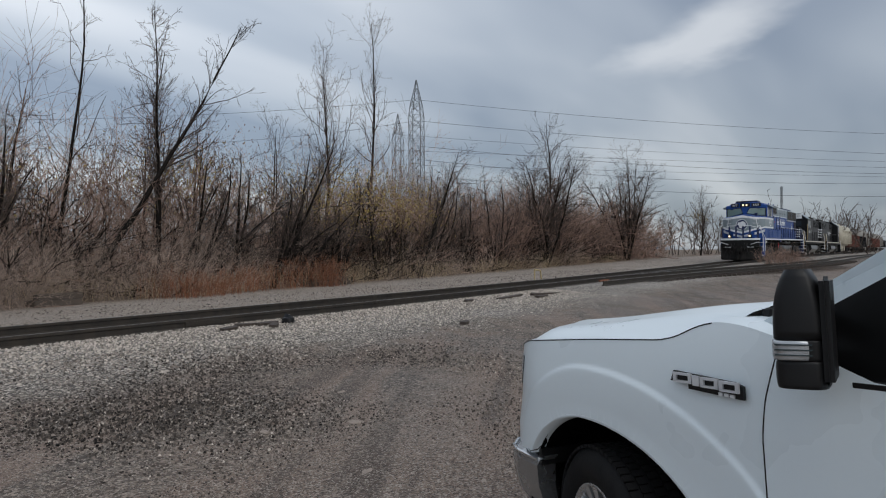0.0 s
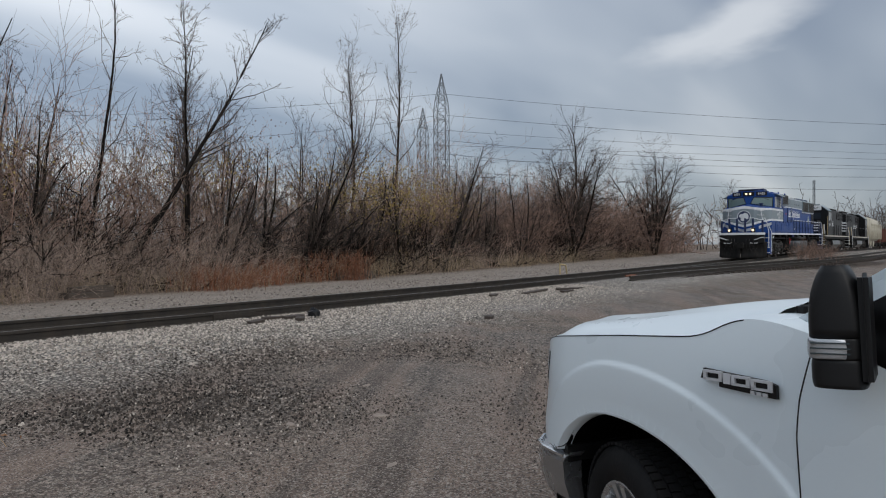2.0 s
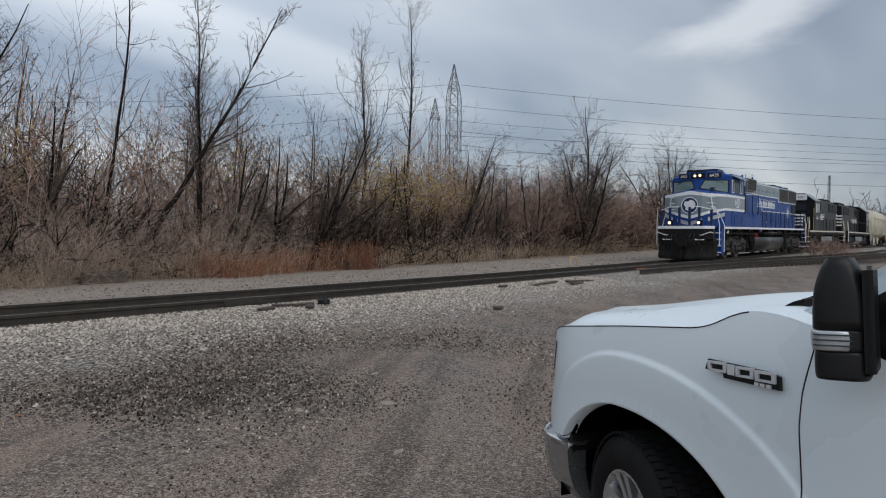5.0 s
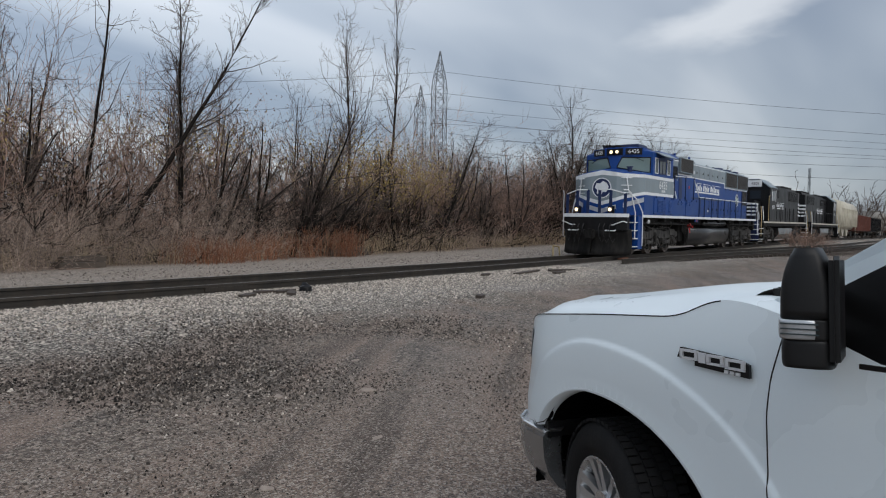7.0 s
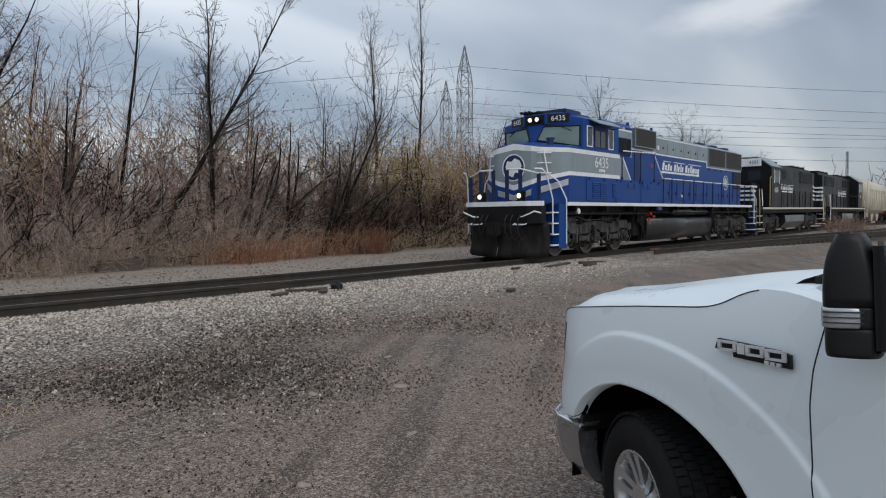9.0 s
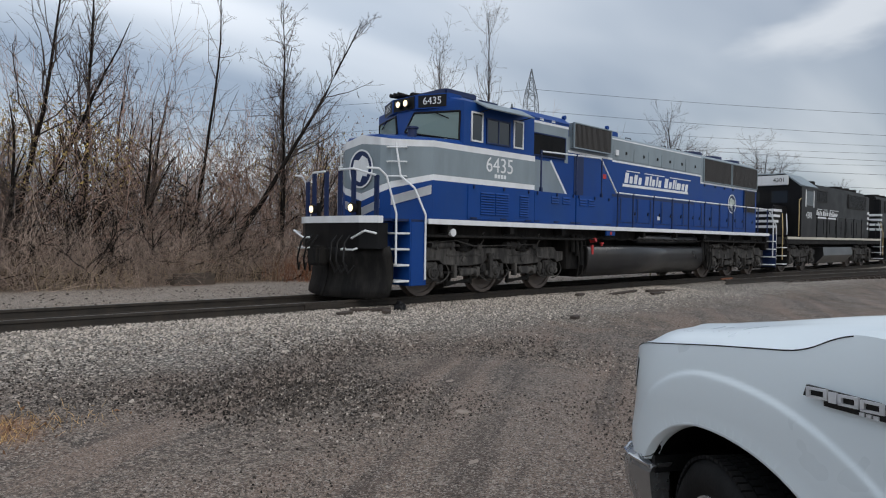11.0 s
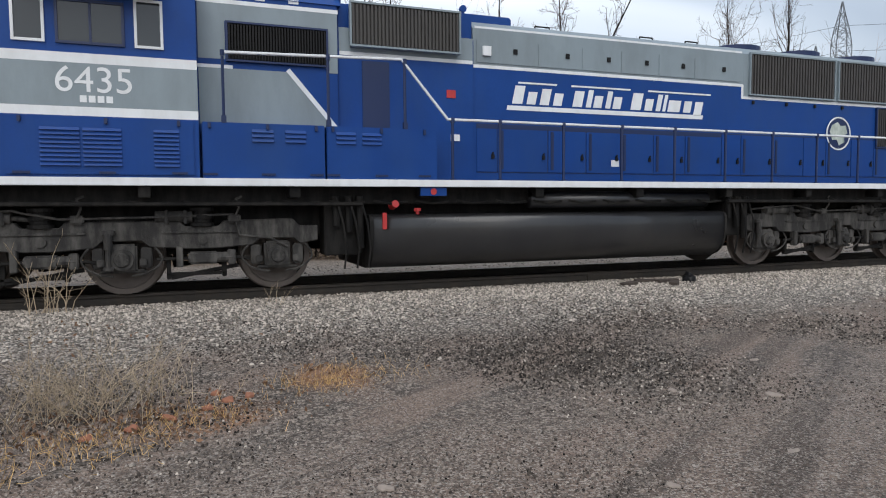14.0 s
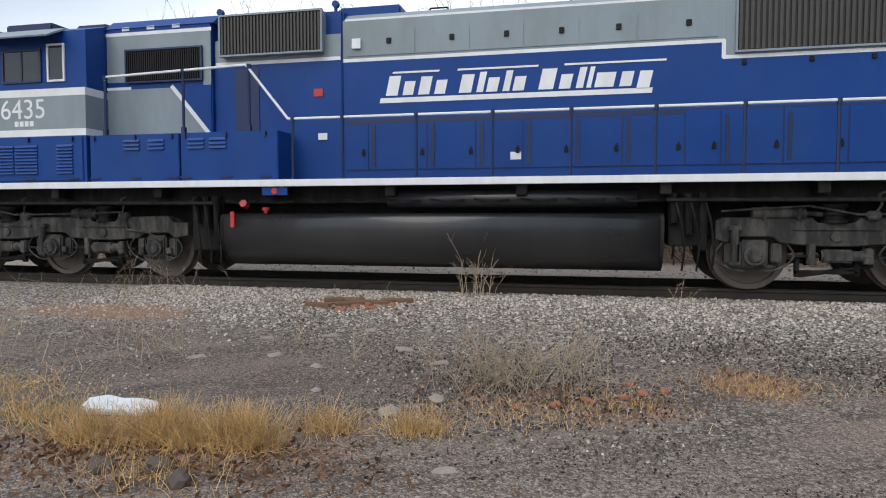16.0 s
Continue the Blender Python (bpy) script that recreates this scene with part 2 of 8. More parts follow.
def prism(bm, outline, a, b, axis="y"):
    """A closed outline in two axes, swept along the third from a to b."""
    def at(p, k):
        return {"y": (p[0], k, p[1]), "x": (k, p[0], p[1]), "z": (p[0], p[1], k)}[axis]
    va, vb = [bm.verts.new(at(p, a)) for p in outline], [bm.verts.new(at(p, b)) for p in outline]
    n = len(outline)
    for k in range(n):
        bm.faces.new((va[k], va[(k + 1) % n], vb[(k + 1) % n], vb[k]))
    bm.faces.new(va[::-1])
    bm.faces.new(vb)
    bmesh.ops.recalc_face_normals(bm, faces=bm.faces)
    return bm


def B():
    return bmesh.new()


def np_mesh(name, verts, faces, mat, parent=None):
    """A mesh of many triangles or quads from arrays."""
    me = bpy.data.meshes.new(name)
    k = faces.shape[1]
    me.vertices.add(len(verts))
    me.vertices.foreach_set("co", verts.astype(np.float32).ravel())
    me.loops.add(faces.size)
    me.loops.foreach_set("vertex_index", faces.astype(np.int32).ravel())
    me.polygons.add(len(faces))
    me.polygons.foreach_set("loop_start", np.arange(len(faces), dtype=np.int32) * k)
    me.update(calc_edges=True)
    me.materials.append(mat)
    ob = new(name, me)
    ob.parent = parent
    return ob


def tubes(paths, radii, sides=3):
    """Tapered tubes along many paths (n, k, 3) with radii (n, k)."""
    n, k, _ = paths.shape
    d = np.gradient(paths, axis=1)
    d /= np.linalg.norm(d, axis=2, keepdims=True) + 1e-9
    ref = np.where(np.abs(d[..., 2:3]) > 0.9, np.array([1.0, 0, 0]), np.array([0, 0, 1.0]))
    u = np.cross(d, ref)
    u /= np.linalg.norm(u, axis=2, keepdims=True) + 1e-9
    w = np.cross(d, u)
    a = np.arange(sides) * 2 * np.pi / sides
    ring = u[:, :, None] * np.cos(a)[None, None, :, None] + w[:, :, None] * np.sin(a)[None, None, :, None]
    v = paths[:, :, None] + ring * radii[:, :, None, None]
    idx = np.arange(n * k * sides).reshape(n, k, sides)
    q = np.stack([idx[:, :-1], np.roll(idx[:, :-1], -1, 2), np.roll(idx[:, 1:], -1, 2), idx[:, 1:]], -1)
    return v.reshape(-1, 3), q.reshape(-1, 4)


def joined(pieces):
    vs, fs, o = [], [], 0
    for v, f in pieces:
        vs.append(v)
        fs.append(f + o)
        o += len(v)
    return np.concatenate(vs), np.concatenate(fs)


RNG = np.random.default_rng(7)


def unit(v):
    return v / (np.linalg.norm(v, axis=-1, keepdims=True) + 1e-9)


def grow(start, way, length, k, r0, r1, wobble, rise, rng):
    """Wandering stems from start along way: (n, 3) arrays and lengths (n,)."""
    n = len(start)
    pts = [start]
    d = unit(way)
    for _ in range(k - 1):
        d = unit(d + rng.normal(0, wobble, (n, 3)) + np.array([0, 0, rise]))
        pts.append(pts[-1] + d * (length / (k - 1))[:, None])
    p = np.stack(pts, 1)
    r = r0[:, None] + (r1 - r0)[:, None] * np.linspace(0, 1, k)[None]
    return p, r


def sprout(p, r, per, lo, hi, spread, ratio, k, wobble, rise, rng, thin=0.55, least=0.002):
    """Side shoots from a set of stems."""
    n, kk, _ = p.shape
    i = np.repeat(np.arange(n), per)
    t = rng.uniform(lo, hi, len(i)) * (kk - 1)
    a = np.minimum(t.astype(int), kk - 2)
    fr = (t - a)[:, None]
    start = p[i, a] * (1 - fr) + p[i, a + 1] * fr
    rr = (r[i, a] * (1 - fr[:, 0]) + r[i, a + 1] * fr[:, 0]) * thin
    d = unit(p[i, a + 1] - p[i, a])
    way = unit(d + rng.normal(0, spread, d.shape))
    total = np.linalg.norm(np.diff(p, axis=1), axis=2).sum(1)
    ln = total[i] * ratio * rng.uniform(0.5, 1.2, len(i)) * (1.15 - t / (kk - 1) * 0.6)
    return grow(start, way, ln, k, np.maximum(rr, least), np.maximum(rr * 0.35, least * 0.6), wobble, rise, rng)


# ---- ground ----
def smooth(a, b, x):
    k = np.clip((np.asarray(x, float) - a) / (b - a), 0, 1)
    return k * k * (3 - 2 * k)


def rail_rise(x):
    """The line climbs a little towards the far end."""
    x = np.asarray(x, float)
    return 0.46 * (smooth(8, 80, x))


def ground_z(x, y):
    x, y = np.asarray(x, float), np.asarray(y, float)
    base = -0.28 * (1 - smooth(5.0, 9.4, y))
    shoulder = 0.045 * smooth(9.0, 10.2, y) * (1 - smooth(10.66, 10.9, y)) + 0.03 * smooth(12.1, 12.4, y) * (1 - smooth(13.0, 14.5, y))
    lift = 0.062 * np.clip(0.7 - y, 0, 14)
    return base + rail_rise(x) * smooth(2, 9, y) + shoulder + lift


def ground_material():
    m = bpy.data.materials.new("gravel_ground")
    m.use_nodes = True
    nt = m.node_tree
    b = nt.nodes["Principled BSDF"]
    N, link = nt.nodes.new, nt.links.new
    geo = N("ShaderNodeNewGeometry")
    pos = geo.outputs["Position"]
    sep = N("ShaderNodeSeparateXYZ")
    link(pos, sep.inputs[0])

    def noise_at(scale, detail=4, rough=0.55):
        n = N("ShaderNodeTexNoise")
        n.inputs["Scale"].default_value, n.inputs["Detail"].default_value, n.inputs["Roughness"].default_value = scale, detail, rough
        link(pos, n.inputs["Vector"])
        return n.outputs["Fac"]

    def math_(op, a, c, d=None):
        n = N("ShaderNodeMath")
        n.operation = op
        for k, v in enumerate((a, c, d)):
            if v is None:
                continue
            if isinstance(v, (int, float)):
                n.inputs[k].default_value = v
            else:
                link(v, n.inputs[k])
        return n.outputs[0]

    def mapr(v, a, c, lo=0.0, hi=1.0):
        n = N("ShaderNodeMapRange")
        n.interpolation_type = "SMOOTHSTEP"
        n.inputs["From Min"].default_value, n.inputs["From Max"].default_value = a, c
        n.inputs["To Min"].default_value, n.inputs["To Max"].default_value = lo, hi
        link(v, n.inputs[0])
        return n.outputs[0]

    def mixc(f, a, c):
        n = N("ShaderNodeMix")
        n.data_type = "RGBA"
        for key, v in (("A", a), ("B", c)):
            if isinstance(v, tuple):
                n.inputs[key].default_value = (*v, 1)
            else:
                link(v, n.inputs[key])
        link(f, n.inputs["Factor"])
        return n.outputs["Result"]

    big, mid, small = noise_at(0.35), noise_at(1.6, 5), noise_at(14, 4, 0.65)
    yy = math_("ADD", sep.outputs[1], math_("MULTIPLY_ADD", mid, 1.8, -0.9))
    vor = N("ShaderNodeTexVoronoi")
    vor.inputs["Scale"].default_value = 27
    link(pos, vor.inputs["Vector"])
    vor2 = N("ShaderNodeTexVoronoi")
    vor2.inputs["Scale"].default_value = 55
    link(pos, vor2.inputs["Vector"])
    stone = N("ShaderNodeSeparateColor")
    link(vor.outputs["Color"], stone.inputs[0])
    stone2 = N("ShaderNodeSeparateColor")
    link(vor2.outputs["Color"], stone2.inputs[0])
    # crushed stones; shade in the gaps between them is painted dark
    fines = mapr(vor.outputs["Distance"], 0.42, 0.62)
    # packed damp dirt of the yard, crushed stone, pale ballast
    dirt = mixc(mid, (0.130, 0.093, 0.073), (0.265, 0.197, 0.156))
    dirt = mixc(mapr(stone2.outputs[1], 0.62, 0.95, 0.0, 0.75), dirt, (0.038, 0.032, 0.028))
    dirt = mixc(mapr(stone2.outputs[0], 0.66, 0.95, 0.0, 0.85), dirt, (0.40, 0.345, 0.295))
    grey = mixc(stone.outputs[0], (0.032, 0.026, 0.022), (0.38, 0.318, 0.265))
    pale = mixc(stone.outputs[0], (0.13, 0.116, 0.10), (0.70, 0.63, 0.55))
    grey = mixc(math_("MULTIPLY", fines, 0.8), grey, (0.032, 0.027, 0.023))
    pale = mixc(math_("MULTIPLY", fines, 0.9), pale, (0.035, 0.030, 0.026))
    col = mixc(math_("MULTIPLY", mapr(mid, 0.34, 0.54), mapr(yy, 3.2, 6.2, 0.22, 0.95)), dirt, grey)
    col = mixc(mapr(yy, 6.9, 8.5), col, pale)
    # the track bed itself is darker
    bed = math_("MULTIPLY", mapr(sep.outputs[1], 10.35, 10.8), mapr(sep.outputs[1], 12.3, 12.8, 1.0, 0.0))
    col = mixc(math_("MULTIPLY", bed, 0.75), col, (0.10, 0.088, 0.078))
    # beyond the track: brown-grey cinder lane, then leaf litter
    lane = mixc(stone.outputs[0], (0.15, 0.125, 0.105), (0.40, 0.338, 0.285))
    col = mixc(mapr(sep.outputs[1], 12.6, 13.6), col, lane)
    litter = mixc(mid, (0.085, 0.060, 0.042), (0.20, 0.135, 0.085))
    edge = math_("SUBTRACT", yy, math_("MULTIPLY", sep.outputs[0], 0.075))
    col = mixc(mapr(edge, 17.4, 19.0), col, litter)
    # dark stone heap spread, ochre tailings and damp wheel tracks
    def blob(cx, cy, rx, ry, soft=0.5):
        px = math_("MULTIPLY", math_("SUBTRACT", sep.outputs[0], cx), 1 / rx)
        py = math_("MULTIPLY", math_("SUBTRACT", sep.outputs[1], cy), 1 / ry)
        d = math_("SQRT", math_("ADD", math_("MULTIPLY", px, px), math_("MULTIPLY", py, py)), 0)
        d = math_("ADD", d, math_("MULTIPLY_ADD", mid, 1.1, -0.55))
        return mapr(d, 1.0 - soft, 1.0 + soft * 0.3, 1.0, 0.0)
    col = mixc(math_("MULTIPLY", blob(4.2, 6.75, 3.0, 0.9, 0.9), 0.28), col, mixc(stone.outputs[0], (0.020, 0.017, 0.015), (0.17, 0.148, 0.13)))
    for cx, cy, rx, ry in ((-0.4, 5.7, 1.1, 0.45), (1.1, 6.4, 0.55, 0.4), (-3.2, 4.2, 1.4, 0.5), (-3.9, 9.3, 0.8, 0.35), (-7.0, 8.2, 1.6, 0.5)):
        col = mixc(math_("MULTIPLY", blob(cx, cy, rx, ry), 0.75), col, mixc(small, (0.20, 0.090, 0.042), (0.42, 0.22, 0.115)))
    # wheel tracks: long streaks of packed damp dirt and of dark wet fines
    def streaks(turn, along, across, shift):
        mp = N("ShaderNodeMapping")
        mp.vector_type = "TEXTURE"
        mp.inputs["Rotation"].default_value = (0, 0, radians(turn))
        mp.inputs["Scale"].default_value = (1 / along, 1 / across, 1)
        mp.inputs["Location"].default_value = (shift, 0, 0)
        link(pos, mp.inputs[0])
        n = N("ShaderNodeTexNoise")
        n.inputs["Scale"].default_value, n.inputs["Detail"].default_value, n.inputs["Roughness"].default_value = 1.0, 3, 0.55
        n.inputs["Distortion"].default_value = 0.3
        link(mp.outputs[0], n.inputs["Vector"])
        return n.outputs["Fac"]

    col = mixc(math_("MULTIPLY", blob(-3.6, 5.6, 3.2, 2.0, 0.8), 0.6), col, mixc(stone2.outputs[0], (0.035, 0.027, 0.022), (0.17, 0.13, 0.10)))
    col = mixc(math_("MULTIPLY", blob(-4.6, 4.6, 0.8, 0.5, 0.7), 0.6), col, mixc(small, (0.045, 0.055, 0.018), (0.11, 0.12, 0.045)))
    yard = mapr(yy, 6.2, 8.2, 1.0, 0.0)
    packed = math_("MULTIPLY", mapr(streaks(32, 0.16, 1.5, 0.0), 0.50, 0.62), math_("MULTIPLY", yard, 0.72))
    col = mixc(packed, col, mixc(small, (0.15, 0.108, 0.086), (0.29, 0.215, 0.172)))
    damp = math_("MULTIPLY", mapr(streaks(29, 0.20, 2.6, 3.7), 0.53, 0.66), math_("MULTIPLY", yard, 0.62))
    col = mixc(damp, col, mixc(stone2.outputs[0], (0.020, 0.017, 0.015), (0.115, 0.092, 0.078)))
    # fine grit at the size of a fingertip
    grit = N("ShaderNodeTexVoronoi")
    grit.inputs["Scale"].default_value = 95
    link(pos, grit.inputs["Vector"])
    gs = N("ShaderNodeSeparateColor")
    link(grit.outputs["Color"], gs.inputs[0])
    col = mixc(mapr(gs.outputs[0], 0.60, 0.85, 0.0, 0.62), col, (0.018, 0.015, 0.013))
    col = mixc(mapr(gs.outputs[1], 0.78, 0.97, 0.0, 0.55), col, (0.46, 0.41, 0.36))
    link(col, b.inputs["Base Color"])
    b.inputs["Specular IOR Level"].default_value = 0.25
    wet = mapr(big, 0.42, 0.58)
    link(math_("MULTIPLY_ADD", wet, -0.22, 0.85), b.inputs["Roughness"])
    bp = N("ShaderNodeBump")
    bp.inputs["Strength"].default_value, bp.inputs["Distance"].default_value = 0.9, 0.02
    hh = math_("ADD", math_("MULTIPLY", vor.outputs["Distance"], -0.6), math_("ADD", math_("MULTIPLY", vor2.outputs["Distance"], -0.3), math_("MULTIPLY", small, 0.5)))
    link(hh, bp.inputs["Height"])
    link(bp.outputs[0], b.inputs["Normal"])
    return m


def build_ground():
    xs = np.unique(np.concatenate([np.linspace(-2500, -60, 14), np.arange(-60, 120, 1.0), np.linspace(120, 2500, 16)]))
    ys = np.unique(np.concatenate([np.linspace(-2500, -30, 12), np.arange(-30, 3, 0.7), np.arange(3, 15, 0.2), np.arange(15, 60, 2.0), np.linspace(60, 2500, 14)]))
    X, Y = np.meshgrid(xs, ys, indexing="ij")
    Z = ground_z(X, Y)
    near = (np.abs(X) < 40) & (Y > -20) & (Y < 10)
    Z = Z + np.where(near, 0.02 * np.sin(X * 1.3 + 0.7 * np.sin(Y)) * np.cos(Y * 1.1) * (1 - smooth(7, 9, Y)), 0)
    v = np.stack([X, Y, Z], -1).reshape(-1, 3)
    i = np.arange(len(v)).reshape(X.shape)
    q = np.stack([i[:-1, :-1], i[1:, :-1], i[1:, 1:], i[:-1, 1:]], -1).reshape(-1, 4)
    ob = np_mesh("ground", v, q, ground_material())
    ob.data.polygons.foreach_set("use_smooth", [True] * len(q))
    tagged(ob, "damp gravel and dirt yard beside the railway line", "ground", kind="structure")


build_ground()


# ---- track ----
YC = 11.5
RAIL_TOP_Z = 0.2


def rail(name, points, label):
    """A rail of real section along level points (x, y)."""
    prof = [(-0.07, 0.0), (0.07, 0.0), (0.07, 0.012), (0.012, 0.03), (0.012, 0.115), (0.036, 0.125), (0.036, 0.16), (0.026, 0.168), (-0.026, 0.168),
            (-0.036, 0.16), (-0.036, 0.125), (-0.012, 0.115), (-0.012, 0.03), (-0.07, 0.012)]
    bm = B()
    rows = []
    for k, (x, y) in enumerate(points):
        a, c = points[max(0, k - 1)], points[min(len(points) - 1, k + 1)]
        d = Vector((c[0] - a[0], c[1] - a[1], 0)).normalized()
        n = Vector((-d.y, d.x, 0))
        z = RAIL_TOP_Z - 0.168 + float(rail_rise(x))
        rows.append([bm.verts.new(Vector((x, y, z)) + n * u + Vector((0, 0, w))) for u, w in prof])
    for a, c in zip(rows, rows[1:]):
        for k in range(len(prof)):
            bm.faces.new((a[k], a[(k + 1) % len(prof)], c[(k + 1) % len(prof)], c[k]))
    bm.faces.new(rows[0])
    bm.faces.new(rows[-1][::-1])
    bmesh.ops.recalc_face_normals(bm, faces=bm.faces)
    ob = alone(name, bm, RAIL_STEEL, label, "rail", "structure")
    # the worn running band on the head
    bm = B()
    rows = []
    for x, y in points:
        z = RAIL_TOP_Z + 0.002 + float(rail_rise(x))
        rows.append([bm.verts.new((x, y - 0.024, z)), bm.verts.new((x, y + 0.024, z))])
    for a, c in zip(rows, rows[1:]):
        bm.faces.new((a[0], c[0], c[1], a[1]))
    part("running_band", bm, RAIL_TOP, ob, "polished band on the rail head")
    return ob


def straight(y):
    return [(x, y) for x in (-160, -80, -40, -20, 0, 8, 16, 24, 32, 40, 48, 56, 64, 72, 80, 120, 200, 400)]


def build_track():
    rail("rail_near", straight(YC - 0.755), "weathered brown steel rail with a worn head")
    rail("rail_far", straight(YC + 0.755), "weathered brown steel rail with a worn head")
    # the siding that leaves the line towards the yard
    for k, off in enumerate((-0.755, 0.755)):
        pts = []
        for x in np.arange(23.0 if k == 0 else 27.0, 120, 3.0):
            s_ = float(smooth(20, 62, x))
            pts.append((float(x), YC - 1.05 + off - 4.6 * s_ - 0.02 * max(0, x - 62)))
        rail("siding_rail_near" if k == 0 else "siding_rail_far", pts, "dark rusty rail of the siding beside the line")
    ties = []
    rng = random.Random(3)
    base = None
    for k in range(170):
        x = -26 + k * 0.54
        bm = B()
        if base is None:
            box(bm, -0.115, 0.115, -1.3, 1.3, -0.12, 0.0, 0.008)
            base = alone("railway_tie", bm, TIE_WOOD, "dark weathered wooden tie half buried in ballast", "railway tie", group="ties under the line")
            base.matrix_basis = pose(x, YC, RAIL_TOP_Z - 0.172 + float(rail_rise(x)), 0, 0, 0)
        else:
            bm.free()
            copy_thing(base, pose(x, YC + rng.uniform(-0.06, 0.06), RAIL_TOP_Z - 0.172 + float(rail_rise(x)) - rng.uniform(0, 0.02), 0, 0, rng.uniform(-1, 1)))
    for k in range(60):
        x = 27 + k * 0.6
        y = YC - 1.05 - 4.6 * float(smooth(20, 62, x))
        copy_thing(base, pose(x, y, RAIL_TOP_Z - 0.19 + float(rail_rise(x)), 0, 0, rng.uniform(-3, 3)))
    # joint bars on the near rail
    for x in (-4.6, 7.2, 19.0):
        bm = B()
        box(bm, x - 0.45, x + 0.45, YC - 0.755 - 0.045, YC - 0.755 - 0.012, 0.06, 0.155, 0.008)
        for d in (-0.36, -0.22, -0.08, 0.08, 0.22, 0.36):
            rod(bm, (x + d, YC - 0.81, 0.105), (x + d, YC - 0.75, 0.105), 0.018, 6)
        alone("joint_bar", bm, RAIL_STEEL, "rusty bolted joint bar on the rail", "joint bar", group="joint bars")


build_track()


# ---- locomotives ----
CABW, HOODW = 1.53, 0.88


def down(ob, dz=-0.2):
    """Parts are drawn with heights over the ground; the thing stands on the rail."""
    ob.location.z = dz
    return ob


def lettering(text, size, mat, parent, at, flip=1, name="lettering", italic=0.0):
    cu = bpy.data.curves.new(name, "FONT")
    cu.body, cu.size, cu.extrude, cu.shear = text, size, 0.002, italic
    cu.align_x, cu.align_y = "CENTER", "CENTER"
    tmp = new("tmp_text", cu)
    bpy.context.view_layer.update()
    me = bpy.data.meshes.new_from_object(tmp.evaluated_get(bpy.context.evaluated_depsgraph_get()))
    bpy.data.objects.remove(tmp)
    me.materials.clear()
    me.materials.append(mat)
    ob = new(name, me)
    ob.parent = parent
    ob.matrix_basis = at
    return ob


def side_turn(side):
    """Turns flat lettering so that it stands on a side wall and reads from outside."""
    return Euler((radians(90), 0, 0 if side < 0 else radians(180))).to_matrix().to_4x4()


def wheelset(parent, x, r=0.533):
    ax = new("wheelset")
    ax.parent = parent
    ax.matrix_basis = pose(x, 0, r)
    bm = B()
    rod(bm, (0, -1.12, 0), (0, 1.12, 0), 0.085, 12)
    part("axle", bm, UNDER, ax)
    for s in (-1, 1):
        bm = B()
        prof = [(0.0, 0.14), (0.10, 0.14), (0.12, 0.18), (0.15, 0.40), (0.15, 0.445), (0.195, 0.45), (0.195, r - 0.004), (0.07, r), (0.055, r + 0.024), (0.035, r + 0.024), (0.03, 0.43), (0.06, 0.38), (0.05, 0.18), (0.0, 0.17)]
        n = 36
        rows = [[bm.verts.new((q * math.cos(2 * math.pi * k / n), s * (0.69 + p - 0.03), q * math.sin(2 * math.pi * k / n))) for p, q in prof] for k in range(n)]
        for k in range(n):
            a, c = rows[k], rows[(k + 1) % n]
            for j in range(len(prof)):
                bm.faces.new((a[j], a[(j + 1) % len(prof)], c[(j + 1) % len(prof)], c[j]))
        bmesh.ops.recalc_face_normals(bm, faces=bm.faces)
        part("wheel", bm, WHEEL, ax, smooth=False)
    return ax


